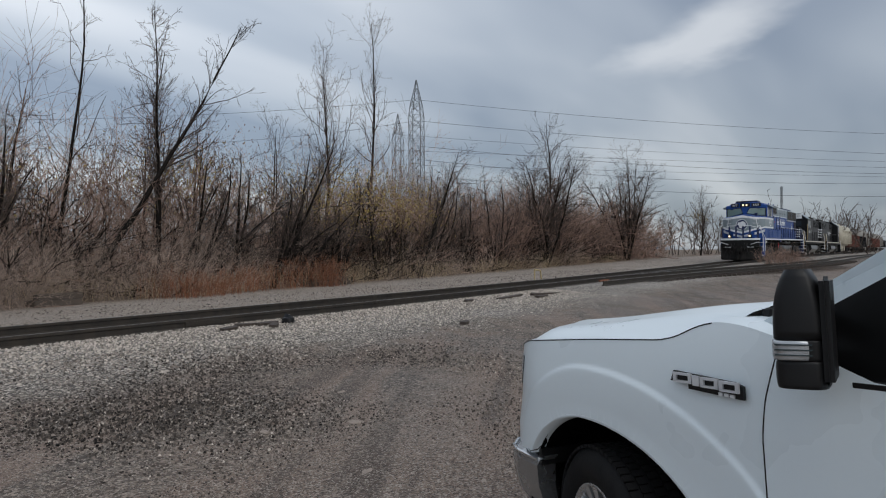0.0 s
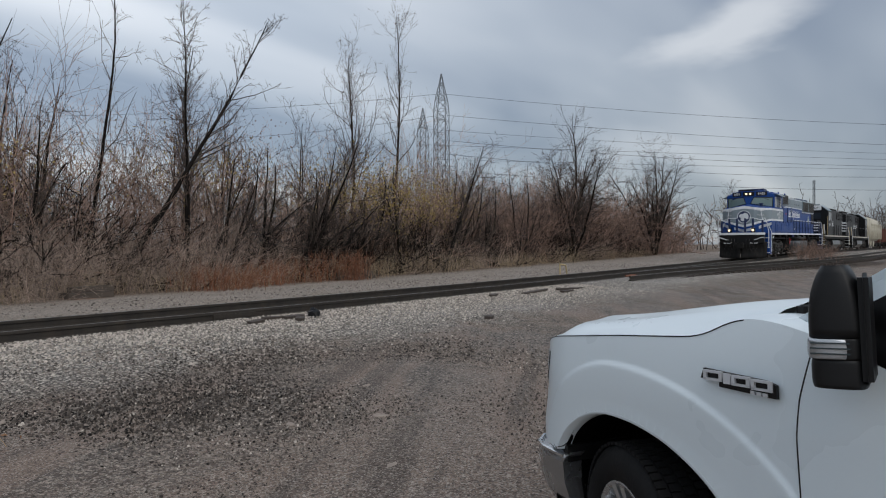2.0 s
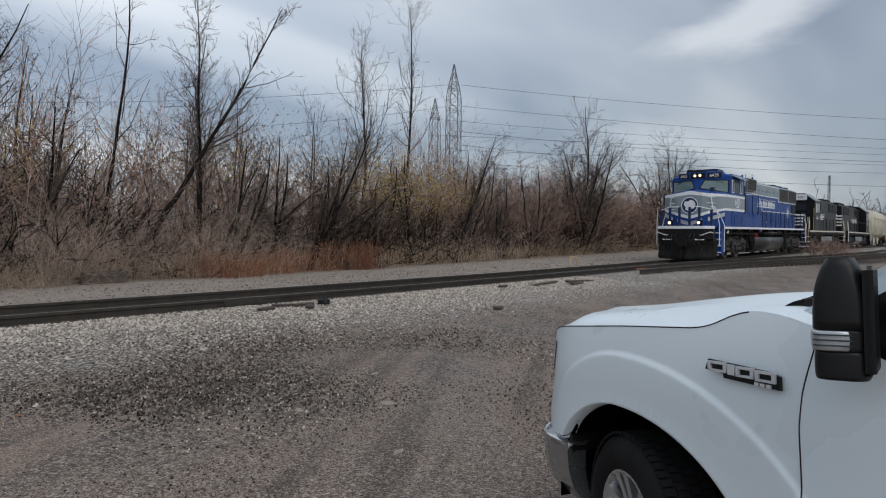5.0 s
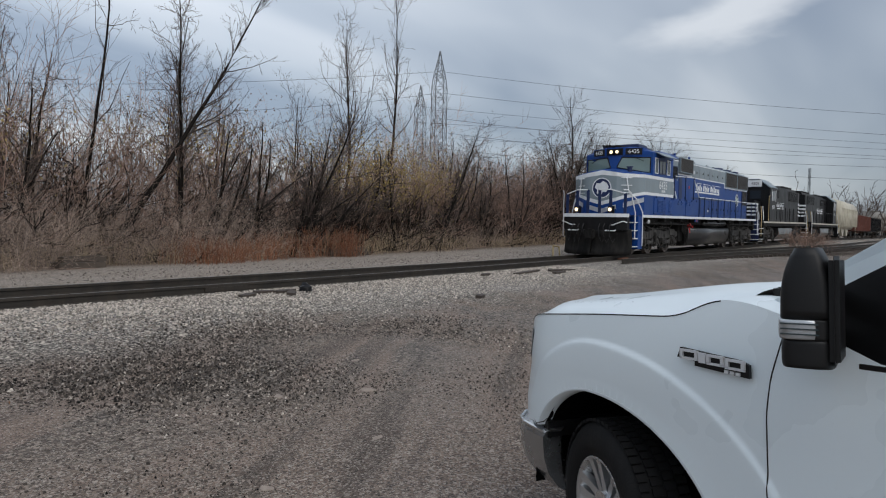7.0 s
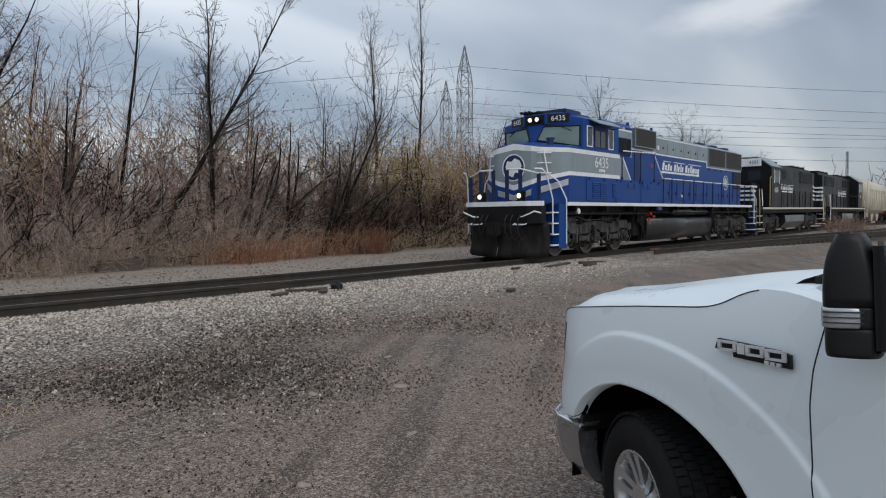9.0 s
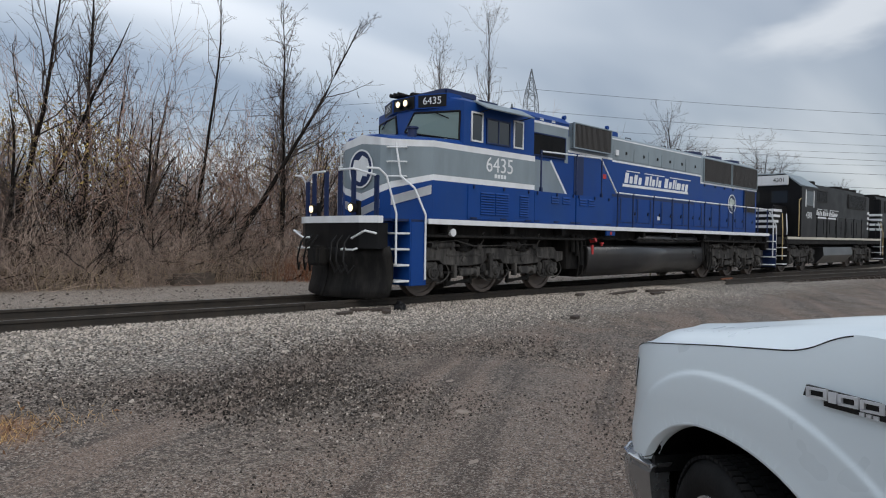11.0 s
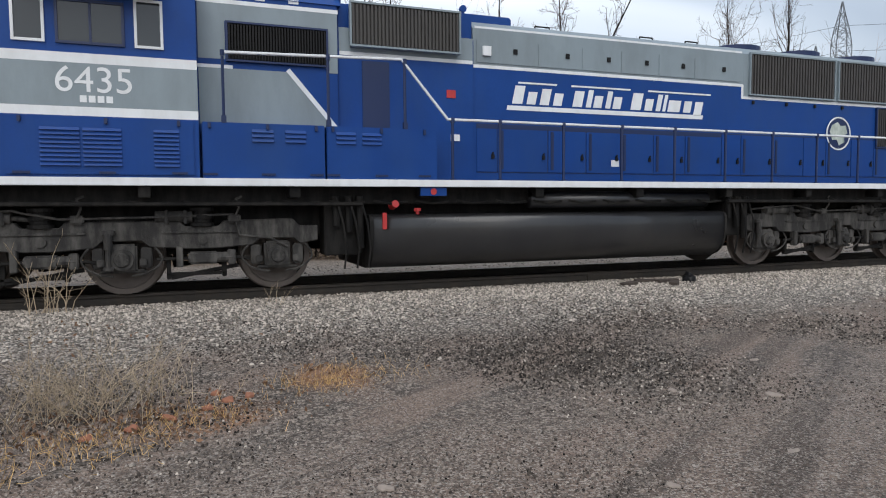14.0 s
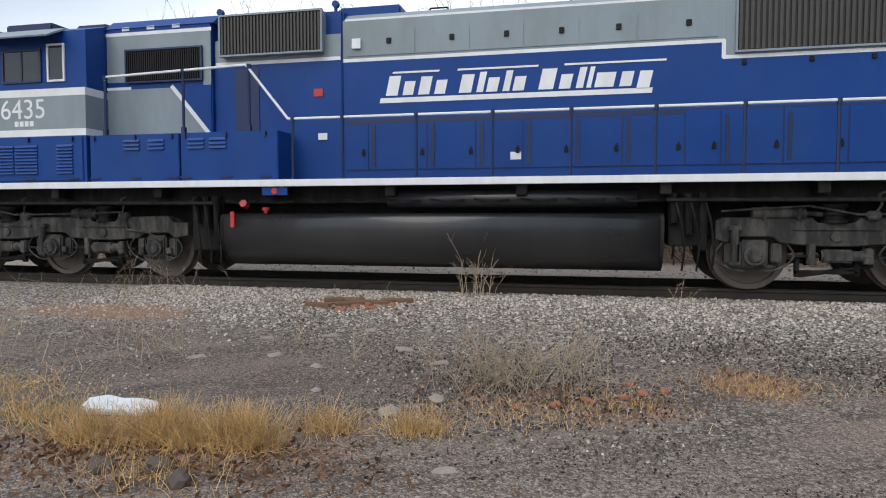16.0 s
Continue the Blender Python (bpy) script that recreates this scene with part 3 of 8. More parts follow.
def bogie(parent, xs):
    """A two- or three-axle bogie: cast side frames, axle boxes, rubber springs, dampers, brake gear."""
    xa, xb = xs[0], xs[-1]
    mids = [(a + c) / 2 for a, c in zip(xs, xs[1:])]
    for s in (-1, 1):
        y = s * 1.10
        f = s * 0.09
        bm = B()
        out = [(xa - 0.52, 0.95), (xa - 0.52, 1.22), (xa - 0.42, 1.27)]
        for m in mids:
            out += [(m - 0.30, 1.27), (m - 0.23, 1.19), (m + 0.23, 1.19), (m + 0.30, 1.27)]
        out += [(xb + 0.24, 1.29), (xb + 0.34, 1.18), (xb + 0.62, 1.18), (xb + 0.62, 0.95)]
        for k in range(len(xs) - 1, -1, -1):
            c = xs[k]
            out += [(c + 0.35, 0.90), (c + 0.25, 0.99), (c - 0.25, 0.99), (c - 0.35, 0.90)]
            if k:
                out += [(mids[k - 1] + 0.2, 0.86), (mids[k - 1] - 0.2, 0.86)]
        prism(bm, out, y - 0.08, y + 0.08)
        bmesh.ops.bevel(bm, geom=bm.edges[:], offset=0.014, segments=1, affect="EDGES", clamp_overlap=True)
        for m in mids:
            # raised rib and casting boss along the frame
            box(bm, m - 0.55, m + 0.55, y + s * 0.07, y + s * 0.105, 1.09, 1.12, 0.006)
            rod(bm, (m, y + s * 0.07, 1.0), (m, y + s * 0.11, 1.0), 0.075, 10)
        down(part("side_frame", bm, BOGIE, parent, "dusty cast steel side frame"))
        for k, x in enumerate(xs):
            bm = B()
            box(bm, x - 0.19, x + 0.19, y - 0.10, y + 0.12, 0.55, 0.95, 0.03)
            for d in (-1, 1):
                box(bm, x + d * 0.31 - 0.075, x + d * 0.31 + 0.075, y - 0.07, y + 0.10, 0.60, 0.90, 0.02)
                box(bm, x + d * 0.27 - 0.05, x + d * 0.27 + 0.05, y + s * 0.08, y + s * 0.14, 0.64, 0.74, 0.01)
            box(bm, x - 0.30, x + 0.30, y - 0.06, y + 0.09, 0.535, 0.585, 0.015)
            bx = down(part("axle_box", bm, BOGIE, parent))
            bm = B()
            rod(bm, (x, y + s * 0.10, 0.733), (x, y + s * 0.17, 0.733), 0.150, 20)
            rod(bm, (x, y + s * 0.17, 0.733), (x, y + s * 0.20, 0.733), 0.108, 16, 0.095)
            for a in range(6):
                px, pz = x + 0.068 * math.cos(a * 1.047), 0.733 + 0.068 * math.sin(a * 1.047)
                rod(bm, (px, y + s * 0.195, pz), (px, y + s * 0.215, pz), 0.016, 6)
            part("bearing_cap", bm, BOGIE, bx, "round bolted bearing cap")
            if k < 2:
                bm = B()
                dx = x - 0.27 if k == 0 else x - 0.17
                rod(bm, (dx, y + s * 0.15, 0.62), (dx, y + s * 0.15, 0.92), 0.042, 10)
                rod(bm, (dx, y + s * 0.15, 0.88), (dx, y + s * 0.15, 1.10), 0.058, 10)
                box(bm, dx - 0.09, dx + 0.09, y + s * 0.08, y + s * 0.19, 1.08, 1.15, 0.012)
                box(bm, dx - 0.07, dx + 0.07, y + s * 0.08, y + s * 0.19, 0.58, 0.64, 0.012)
                down(part("damper", bm, BOGIE, parent))
            # safety chains from the frame round the axle box
            for d in (-1, 1):
                bm = B()
                pts = [(x + d * (0.42 + 0.10 * math.sin(q * math.pi)), y + s * 0.10, 0.90 - 0.36 * q + 0.05 * q * q) for q in np.linspace(0, 1, 7)]
                pts += [(x + d * 0.28, y + s * 0.11, 0.52), (x + d * 0.12, y + s * 0.11, 0.50)]
                pipe(bm, pts, 0.015, 5)
                down(part("safety_chain", bm, BOGIE, parent))
        for k, m in enumerate(mids):
            bm = B()
            for q in range(5):
                rod(bm, (m, y, 1.19 + q * 0.055), (m, y, 1.24 + q * 0.055), 0.165 if q % 2 == 0 else 0.135, 16)
            down(part("rubber_spring", bm, UNDER, parent, "stacked rubber spring on the frame"))
            bm = B()
            box(bm, m - 0.20, m + 0.22, y + s * 0.02, y + s * 0.17, 0.64, 0.82, 0.03)
            rod(bm, (m - 0.2, y + s * 0.09, 0.73), (m + 0.42, y + s * 0.09, 0.73), 0.075, 12)
            box(bm, m + 0.34, m + 0.46, y + s * 0.02, y + s * 0.16, 0.62, 0.84, 0.015)
            box(bm, m - 0.36, m - 0.27, y + s * 0.02, y + s * 0.15, 0.60, 0.90, 0.012)
            down(part("brake_cylinder", bm, BOGIE, parent))
            bm = B()
            rod(bm, (m - 0.62, y + s * 0.08, 0.72), (m - 0.2, y + s * 0.08, 0.73), 0.024, 6)
            rod(bm, (m + 0.45, y + s * 0.08, 0.73), (m + 0.66, y + s * 0.08, 0.70), 0.024, 6)
            box(bm, m - 0.5, m + 0.32, y - 0.04, y + 0.04, 0.47, 0.52, 0.01)
            box(bm, m - 0.5, m - 0.44, y - 0.04, y + 0.05, 0.42, 0.70, 0.01)
            box(bm, m + 0.26, m + 0.33, y - 0.04, y + 0.05, 0.44, 0.66, 0.01)
            rod(bm, (m - 0.44, y, 0.44), (m + 0.5, y, 0.60), 0.03, 6)
            down(part("brake_rigging", bm, UNDER, parent))
        for x, ln in ((xa + 0.05, 0.62), (mids[-1] - 0.55 if len(mids) > 1 else mids[0] + 0.5, 0.42)):
            bm = B()
            rod(bm, (x - 0.08, y + s * 0.05, 1.33), (x + ln, y + s * 0.05, 1.33), 0.085, 14)
            rod(bm, (x + ln, y + s * 0.05, 1.33), (x + ln + 0.22, y + s * 0.05, 1.31), 0.035, 8)
            for q in (0.05, ln - 0.12):
                box(bm, x + q, x + q + 0.05, y - 0.03, y + s * 0.14, 1.23, 1.43, 0.01)
            down(part("brake_reservoir", bm, BOGIE, parent))
        bm = B()
        pts = [(xa - 0.45, y + s * 0.12, 1.36), (xa + 0.7, y + s * 0.14, 1.43), (mids[0] - 0.2, y + s * 0.15, 1.40), (mids[0] + 0.25, y + s * 0.15, 1.31), (mids[-1] - 0.4, y + s * 0.13, 1.33), (mids[-1] + 0.45, y + s * 0.13, 1.36), (mids[-1] + 0.52, y + s * 0.13, 1.05), (xb - 0.1, y + s * 0.15, 1.0), (xb + 0.15, y + s * 0.15, 0.86)]
        pipe(bm, pts, 0.017, 6)
        down(part("air_pipe", bm, BOGIE, parent))
        for m in mids:
            bm = B()
            pipe(bm, [(m + 0.45, y + s * 0.14, 1.30), (m + 0.52, y + s * 0.2, 1.46), (m + 0.47, y + s * 0.2, 1.58), (m + 0.56, y + s * 0.17, 1.62)], 0.018, 5)
            box(bm, m + 0.36, m + 0.54, y + s * 0.02, y + s * 0.16, 1.24, 1.36, 0.02)
            down(part("brake_hose", bm, BOGIE, parent))
    bm = B()
    box(bm, xa - 0.4, xb + 0.4, -0.62, 0.62, 0.75, 1.35, 0.04)
    for x in xs[:-1]:
        box(bm, x + 0.55, x + 1.4, -0.98, 0.98, 0.95, 1.15, 0.03)
    down(part("bogie_bolster", bm, UNDER, parent))


def handrail(parent, points, mat, posts=(), post_mat=None, post_base=1.85):
    bm = B()
    pipe(bm, points, 0.022, 6)
    down(part("handrail", bm, mat, parent))
    for x, y, top in posts:
        bm = B()
        rod(bm, (x, y, post_base - 0.05), (x, y, top), 0.024, 6)
        box(bm, x - 0.035, x + 0.035, y - 0.035, y + 0.035, post_base - 0.06, post_base + 0.05, 0.006)
        rod(bm, (x, y, top - 0.05), (x, y, top + 0.03), 0.036, 6)
        down(part("handrail_post", bm, post_mat or mat, parent))


def louvre(parent, x0, x1, y, s, z0, z1, n, mat, label=""):
    """Horizontal slats that stand out of a panel."""
    bm = B()
    step = (z1 - z0) / n
    for k in range(n):
        z = z0 + k * step
        prism(bm, [(s * y, z), (s * (y + 0.028), z + 0.004), (s * (y + 0.004), z + step * 0.75), (s * y, z + step * 0.75)], x0, x1, "x")
    down(part("louvre", bm, mat, parent, label))


def grille(parent, x0, x1, y, s, z0, z1, n, back, bar, frame_mat, label="dark slatted air grille"):
    bm = B()
    box(bm, x0, x1, s * (y - 0.05), s * (y + 0.004), z0, z1)
    g = down(part("grille", bm, back, parent, label))
    bm = B()
    w = (x1 - x0) / n
    for k in range(n):
        x = x0 + (k + 0.5) * w
        box(bm, x - w * 0.28, x + w * 0.28, s * (y + 0.006), s * (y + 0.035), z0 + 0.01, z1 - 0.01)
    part("grille_slats", bm, bar, g)
    bm = B()
    t = 0.03
    for a in ((x0 - t, x1 + t, z0 - t, z0), (x0 - t, x1 + t, z1, z1 + t), (x0 - t, x0, z0, z1), (x1, x1 + t, z0, z1)):
        box(bm, a[0], a[1], s * (y - 0.01), s * (y + 0.045), a[2], a[3])
    part("grille_frame", bm, frame_mat, g)


def stripe(parent, pts, y, s, width, mat=None):
    """A painted band 4 mm proud of a side wall, along points (x, z)."""
    bm = B()
    for (xa, za), (xb, zb) in zip(pts, pts[1:]):
        d = Vector((xb - xa, zb - za)).normalized()
        n = Vector((-d.y, d.x)) * width / 2
        e = d * width * 0.25
        o = [(xa + n.x - e.x, za + n.y - e.y), (xb + n.x + e.x, zb + n.y + e.y), (xb - n.x + e.x, zb - n.y + e.y), (xa - n.x - e.x, za - n.y - e.y)]
        prism(bm, o, s * y, s * (y + 0.004 + 0.0015 * (len(bm.verts) // 8 % 2)))
    down(part("stripe", bm, mat or WHITE, parent, "white painted stripe"))


def loco_name_panel(parent, s, x0, x1, z0, z1, y):
    """The company name, as plain slanted white shapes between two lines."""
    bm = B()
    h = z1 - z0
    kinds = "L o f o . S i o i o . R o i l w o y"
    ks = kinds.split()
    widths = {"L": 1.0, "S": 1.0, "R": 1.1, "o": 0.92, "f": 0.95, "i": 0.55, "l": 0.42, "w": 1.3, "y": 0.95, ".": 0.5}
    total = sum(widths[k] for k in ks)
    u = (x1 - x0 - 0.15) / total
    xb = z0 + 0.20 * h

    def para(xa, xc, za, zc):
        sh = 0.22
        o = [(xa + (za - z0) * sh, za), (xc + (za - z0) * sh, za), (xc + (zc - z0) * sh, zc), (xa + (zc - z0) * sh, zc)]
        if s > 0:
            o = [(x0 + x1 - p[0], p[1]) for p in o]
        prism(bm, o, s * y, s * (y + 0.005))

    x = x0 + 0.06
    low, mid, top = xb, z0 + 0.66 * h, z0 + 0.86 * h
    for k in ks:
        w = widths[k] * u
        a, c = x + 0.02, x + w - 0.03
        if k != ".":
            hi_ = top if k in "LSRfil" else mid
            lo_ = z0 + 0.05 if k == "y" else low
            para(a, c - 0.035 * (c - a > 0.13), lo_, hi_ - (0.03 if k in "Sf" else 0.0))
        x += w
    para(x0, x1 - 0.1, z0 - 0.02, z0 + 0.06)
    para(x0 + 0.12, x0 + 0.9, z1 - 0.03, z1)
    para(x0 + 1.2, x1 - 1.9, z1 - 0.03, z1)
    para(x1 - 1.5, x1, z1 - 0.03, z1)
    down(part("name_panel", bm, WHITE, parent, "white slanted lettering shapes between two lines"))


def emblem(parent, s, x, y, z, r, front=False):
    bm = B()

    def at(a, rad, h):
        p, q = rad * math.cos(a), rad * math.sin(a)
        return (y - h, p, z + q) if front else (x + p, s * (y + h), z + q)

    n = 40
    rows = [[bm.verts.new(at(2 * math.pi * k / n, q, h)) for q, h in ((r * 0.91, 0.0), (r * 0.91, 0.008), (r, 0.008), (r, 0.0))] for k in range(n)]
    for k in range(n):
        a, c = rows[k], rows[(k + 1) % n]
        for j in range(4):
            bm.faces.new((a[j], a[(j + 1) % 4], c[(j + 1) % 4], c[j]))
    bmesh.ops.recalc_face_normals(bm, faces=bm.faces)
    e = down(part("emblem", bm, WHITE, parent, "round white emblem ring"))
    bm = B()
    disc = [(0.90 * r * math.cos(2 * math.pi * k / n), 0.90 * r * math.sin(2 * math.pi * k / n)) for k in range(n)]
    if front:
        prism(bm, [(p, z + q) for p, q in disc], y - 0.003, y, "x")
    else:
        prism(bm, [(x + p, z + q) for p, q in disc], s * y, s * (y + 0.003))
    part("emblem_disc", bm, DEEP_BLUE, e, "dark blue emblem ground")
    bm = B()
    pts = [(-0.72, 0.10), (-0.55, 0.48), (-0.12, 0.68), (0.18, 0.44), (0.55, 0.50), (0.72, 0.05), (0.46, -0.18), (0.50, -0.52), (0.05, -0.70), (-0.14, -0.36), (-0.50, -0.42)]
    if front:
        prism(bm, [(p * r, z + q * r) for p, q in pts], y - 0.006, y, "x")
    else:
        prism(bm, [(x + p * r, z + q * r) for p, q in pts], s * y, s * (y + 0.008))
    part("emblem_shape", bm, WHITE if front else PALE_DISC, e)


def steps(parent, x0, x1, s, zs, plate, tread):
    """A step well at a corner of the deck."""
    bm = B()
    box(bm, x0, x1, s * 0.95, s * 1.0, 0.55, 1.8, 0.005)
    box(bm, x1, x1 + 0.03, s * 0.98, s * 1.54, 0.5, 1.85, 0.004)
    down(part("step_well", bm, plate, parent))
    for z in zs:
        bm = B()
        box(bm, x0 + 0.02, x1, s * 1.02, s * 1.54, z - 0.02, z + 0.02, 0.006)
        down(part("step", bm, tread, parent))


def lead_locomotive():
    g = thing("diesel_locomotive", "blue and grey six-axle diesel locomotive with white stripes, headlights lit", "locomotive")
    # frame and deck
    bm = B()
    box(bm, -0.5, 18.55, -1.18, 1.18, 1.50, 1.80, 0.01)
    box(bm, -1.58, -0.4, -0.92, 0.92, 1.2, 1.80, 0.01)
    box(bm, -1.2, 17.9, -0.75, 0.75, 1.0, 1.56, 0.02)
    down(part("underframe", bm, UNDER, g, "black grimy underframe"))
    bm = B()
    box(bm, -1.25, 18.62, -1.50, 1.50, 1.80, 1.85, 0.006)
    box(bm, -1.60, -1.25, -1.38, 1.38, 1.80, 1.85, 0.006)
    down(part("deck", bm, DEEP_BLUE, g))
    for s in (-1, 1):
        bm = B()
        box(bm, -0.42, 18.25, s * 1.50, s * 1.545, 1.765, 1.875, 0.006)
        down(part("deck_edge", bm, WHITE, g, "white painted deck edge"))
        for k in range(9):
            x = 0.2 + k * 2.05
            bm = B()
            box(bm, x, x + 0.16, s * 1.18, s * 1.47, 1.60, 1.78, 0.01)
            down(part("deck_bracket", bm, UNDER, g))
        bm = B()
        for k in range(26):
            x = 0.0 + k * 0.7
            pipe(bm, [(x, s * 1.36, 1.55), (x + 0.25, s * 1.4, 1.5), (x + 0.55, s * 1.38, 1.53)], 0.02, 5)
        pipe(bm, [(-0.4, s * 1.42, 1.52), (5.4, s * 1.42, 1.50)], 0.03, 6)
        pipe(bm, [(12.6, s * 1.42, 1.52), (18.2, s * 1.42, 1.50)], 0.03, 6)
        down(part("deck_conduit", bm, UNDER, g))
    # fuel tank with chamfered sides, air reservoir over it
    bm = B()
    flank = [(1.22, 1.335), (1.33, 1.325), (1.385, 1.295), (1.415, 1.24), (1.425, 1.10), (1.42, 0.95), (1.40, 0.83), (1.36, 0.71), (1.29, 0.61), (1.19, 0.53), (1.05, 0.47)]
    prism(bm, flank + [(-p, q) for p, q in flank[::-1]], 5.57, 12.52, "x")
    for f_ in bm.faces:
        f_.smooth = len(f_.verts) == 4
    tank = down(part("fuel_tank", bm, TANK, g, "long black fuel tank, streaked with dirt"))
    for x in (5.52, 12.52):
        bm = B()
        prism(bm, [(p * 1.006, q) for p, q in flank] + [(-p * 1.006, q) for p, q in flank[::-1]], x, x + 0.05, "x")
        part("tank_end", bm, UNDER, tank)
    for s in (-1, 1):
        bm = B()
        rod(bm, (8.4, s * 1.22, 1.56), (12.2, s * 1.22, 1.56), 0.15, 18)
        down(part("air_reservoir", bm, TANK, g, smooth=True))
        bm = B()
        rod(bm, (5.92, s * 1.26, 1.46), (5.94, s * 1.42, 1.50), 0.06, 12)
        down(part("fuel_filler", bm, RED, g, "red fuel filler cap"))
        bm = B()
        rod(bm, (6.32, s * 1.36, 1.33), (6.32, s * 1.36, 1.39), 0.03, 10)
        rod(bm, (6.32, s * 1.36, 1.38), (6.32, s * 1.36, 1.43), 0.06, 12)
        down(part("gauge_cap", bm, RED, g, "small red gauge cap"))
        bm = B()
        box(bm, 5.72, 5.79, s * 1.40, s * 1.45, 1.10, 1.36, 0.006)
        down(part("pull_tag", bm, RED, g, "red pull tag"))
        for x in (5.0, 5.2, 5.38, 12.7, 12.9, 13.1):
            bm = B()
            rod(bm, (x, s * 1.3, 1.62), (x + 0.02, s * 1.3, 1.0 + 0.2 * math.sin(x * 9)), 0.06, 8)
            pipe(bm, [(x, s * 1.4, 1.6), (x + 0.1, s * 1.44, 1.2), (x + 0.15, s * 1.42, 0.8), (x + 0.12, s * 1.38, 0.5)], 0.016, 5)
            down(part("drain_pipe", bm, UNDER, g))
        bm = B()
        box(bm, 4.85, 5.45, s * 0.7, s * 1.2, 0.7, 1.5, 0.02)
        down(part("air_filter_box", bm, UNDER, g))
        bm = B()
        box(bm, 12.65, 13.1, s * 0.7, s * 1.25, 0.85, 1.5, 0.02)
        down(part("air_filter_box", bm, UNDER, g))
        bm = B()
        rod(bm, (0.35, s * 1.42, 1.60), (0.35, s * 1.50, 1.60), 0.085, 16)
        down(part("speed_sensor_cap", bm, WHITE, g, "pale round cap under the deck"))
    bogie(g, (0.0, 2.0, 4.13))
    bogie(g, (13.82, 15.94, 17.96))
    wheels = [wheelset(g, x) for x in (0.0, 2.0, 4.13, 13.82, 15.94, 17.96)]
    # nose and cab: plan with chamfered corners, swept up
    plan = [(-0.98, -0.62), (-1.0, 0.0), (-0.98, 0.62), (-0.88, 0.86), (-0.30, CABW), (3.06, CABW), (3.06, -CABW), (-0.30, -CABW), (-0.88, -0.86)]

    def shell(name, mat, z0f, z1f, label="", grow_=0.0):
        bm = B()
        lo = [bm.verts.new((x, y * (1 + grow_), z0f(x, y))) for x, y in plan]
        hi = [bm.verts.new((x, y * (1 + grow_), z1f(x, y))) for x, y in plan]
        n = len(plan)
        for k in range(n):
            bm.faces.new((lo[k], lo[(k + 1) % n], hi[(k + 1) % n], hi[k]))
        bm.faces.new(hi)
        bm.faces.new(lo[::-1])
        bmesh.ops.recalc_face_normals(bm, faces=bm.faces)
        return down(part(name, bm, mat, g, label))

    def rake(x, side, dip):
        return side - dip * max(0.0, (-0.30 - x)) / 0.68

    vee = lambda x, y: max(0.0, 1 - abs(y) / 0.86) if x < -0.9 else 0.0
    low = lambda x, y: rake(x, 2.68, 0.20) - 0.22 * vee(x, y)
    lowt = lambda x, y: rake(x, 2.80, 0.18) - 0.20 * vee(x, y)
    up = lambda x, y: rake(x, 3.37, -0.02) + 0.10 * vee(x, y)
    upt = lambda x, y: rake(x, 3.50, -0.04) + 0.14 * vee(x, y)
    shell("cab_lower", BLUE, lambda x, y: 1.85, low, "blue lower cab and nose")
    shell("lower_stripe", WHITE, low, lowt, "white stripe that drops towards the nose")
    shell("cab_band", GREY, lowt, up, "grey band round cab and nose")
    shell("upper_stripe", WHITE, up, upt, "white stripe over the grey band")
    # nose top
    bm = B()
    pts = [(-0.97, -0.60, 3.56), (-0.97, 0.60, 3.56), (-0.87, 0.84, 3.54), (-0.30, 1.50, 3.50), (0.62, 1.50, 3.50), (0.62, -1.50, 3.50), (-0.30, -1.50, 3.50), (-0.87, -0.84, 3.54)]
    topz = [3.66, 3.66, 3.60, 3.56, 3.62, 3.62, 3.56, 3.60]
    lo = [bm.verts.new(p) for p in pts]
    hi = [bm.verts.new((p[0] * 0.97, p[1] * 0.93, z)) for p, z in zip(pts, topz)]
    c1, c2 = bm.verts.new((-0.75, 0, 3.74)), bm.verts.new((0.5, 0, 3.86))
    n = len(pts)
    for k in range(n):
        bm.faces.new((lo[k], lo[(k + 1) % n], hi[(k + 1) % n], hi[k]))
    for tri in ((hi[0], hi[1], c1), (hi[1], hi[2], c1), (hi[2], hi[3], c1), (hi[3], hi[4], c2), (hi[3], c2, c1), (hi[4], hi[5], c2), (hi[5], hi[6], c2), (hi[6], c1, c2), (hi[6], hi[7], c1), (hi[7], hi[0], c1)):
        bm.faces.new(tri)
    bm.faces.new(lo[::-1])
    bmesh.ops.recalc_face_normals(bm, faces=bm.faces)
    down(part("nose_top", bm, BLUE, g))
    bm = B()
    rod(bm, (-0.35, -0.9, 3.58), (-0.35, -0.9, 3.82), 0.10, 12)
    rod(bm, (-0.35, -0.9, 3.80), (-0.35, -0.9, 3.84), 0.14, 12)
    down(part("nose_vent", bm, DEEP_BLUE, g))
    # upper cab: front raked back, centre post forward
    bm = B()
    lowp = [(0.05, -0.02), (0.05, 0.02), (0.62, 1.49), (3.06, 1.49), (3.06, -1.49), (0.62, -1.49)]
    hip = [(-0.10, -0.35), (-0.10, 0.35), (0.55, 1.40), (3.06, 1.40), (3.06, -1.40), (0.55, -1.40)]
    lo = [bm.verts.new((x, y, 3.50)) for x, y in lowp]
    mid = [bm.verts.new((x, y, 4.48)) for x, y in [(0.22, -0.3), (0.22, 0.3), (0.62, 1.49), (3.06, 1.49), (3.06, -1.49), (0.62, -1.49)]]
    hi = [bm.verts.new((x, y, z)) for (x, y), z in zip([(0.30, -0.42), (0.30, 0.42), (0.80, 0.75), (3.06, 0.75), (3.06, -0.75), (0.80, -0.75)], (4.72, 4.72, 4.76, 4.74, 4.74, 4.76))]
    for a, c in ((lo, mid), (mid, hi)):
        for k in range(6):
            bm.faces.new((a[k], a[(k + 1) % 6], c[(k + 1) % 6], c[k]))
    bm.faces.new(hi)
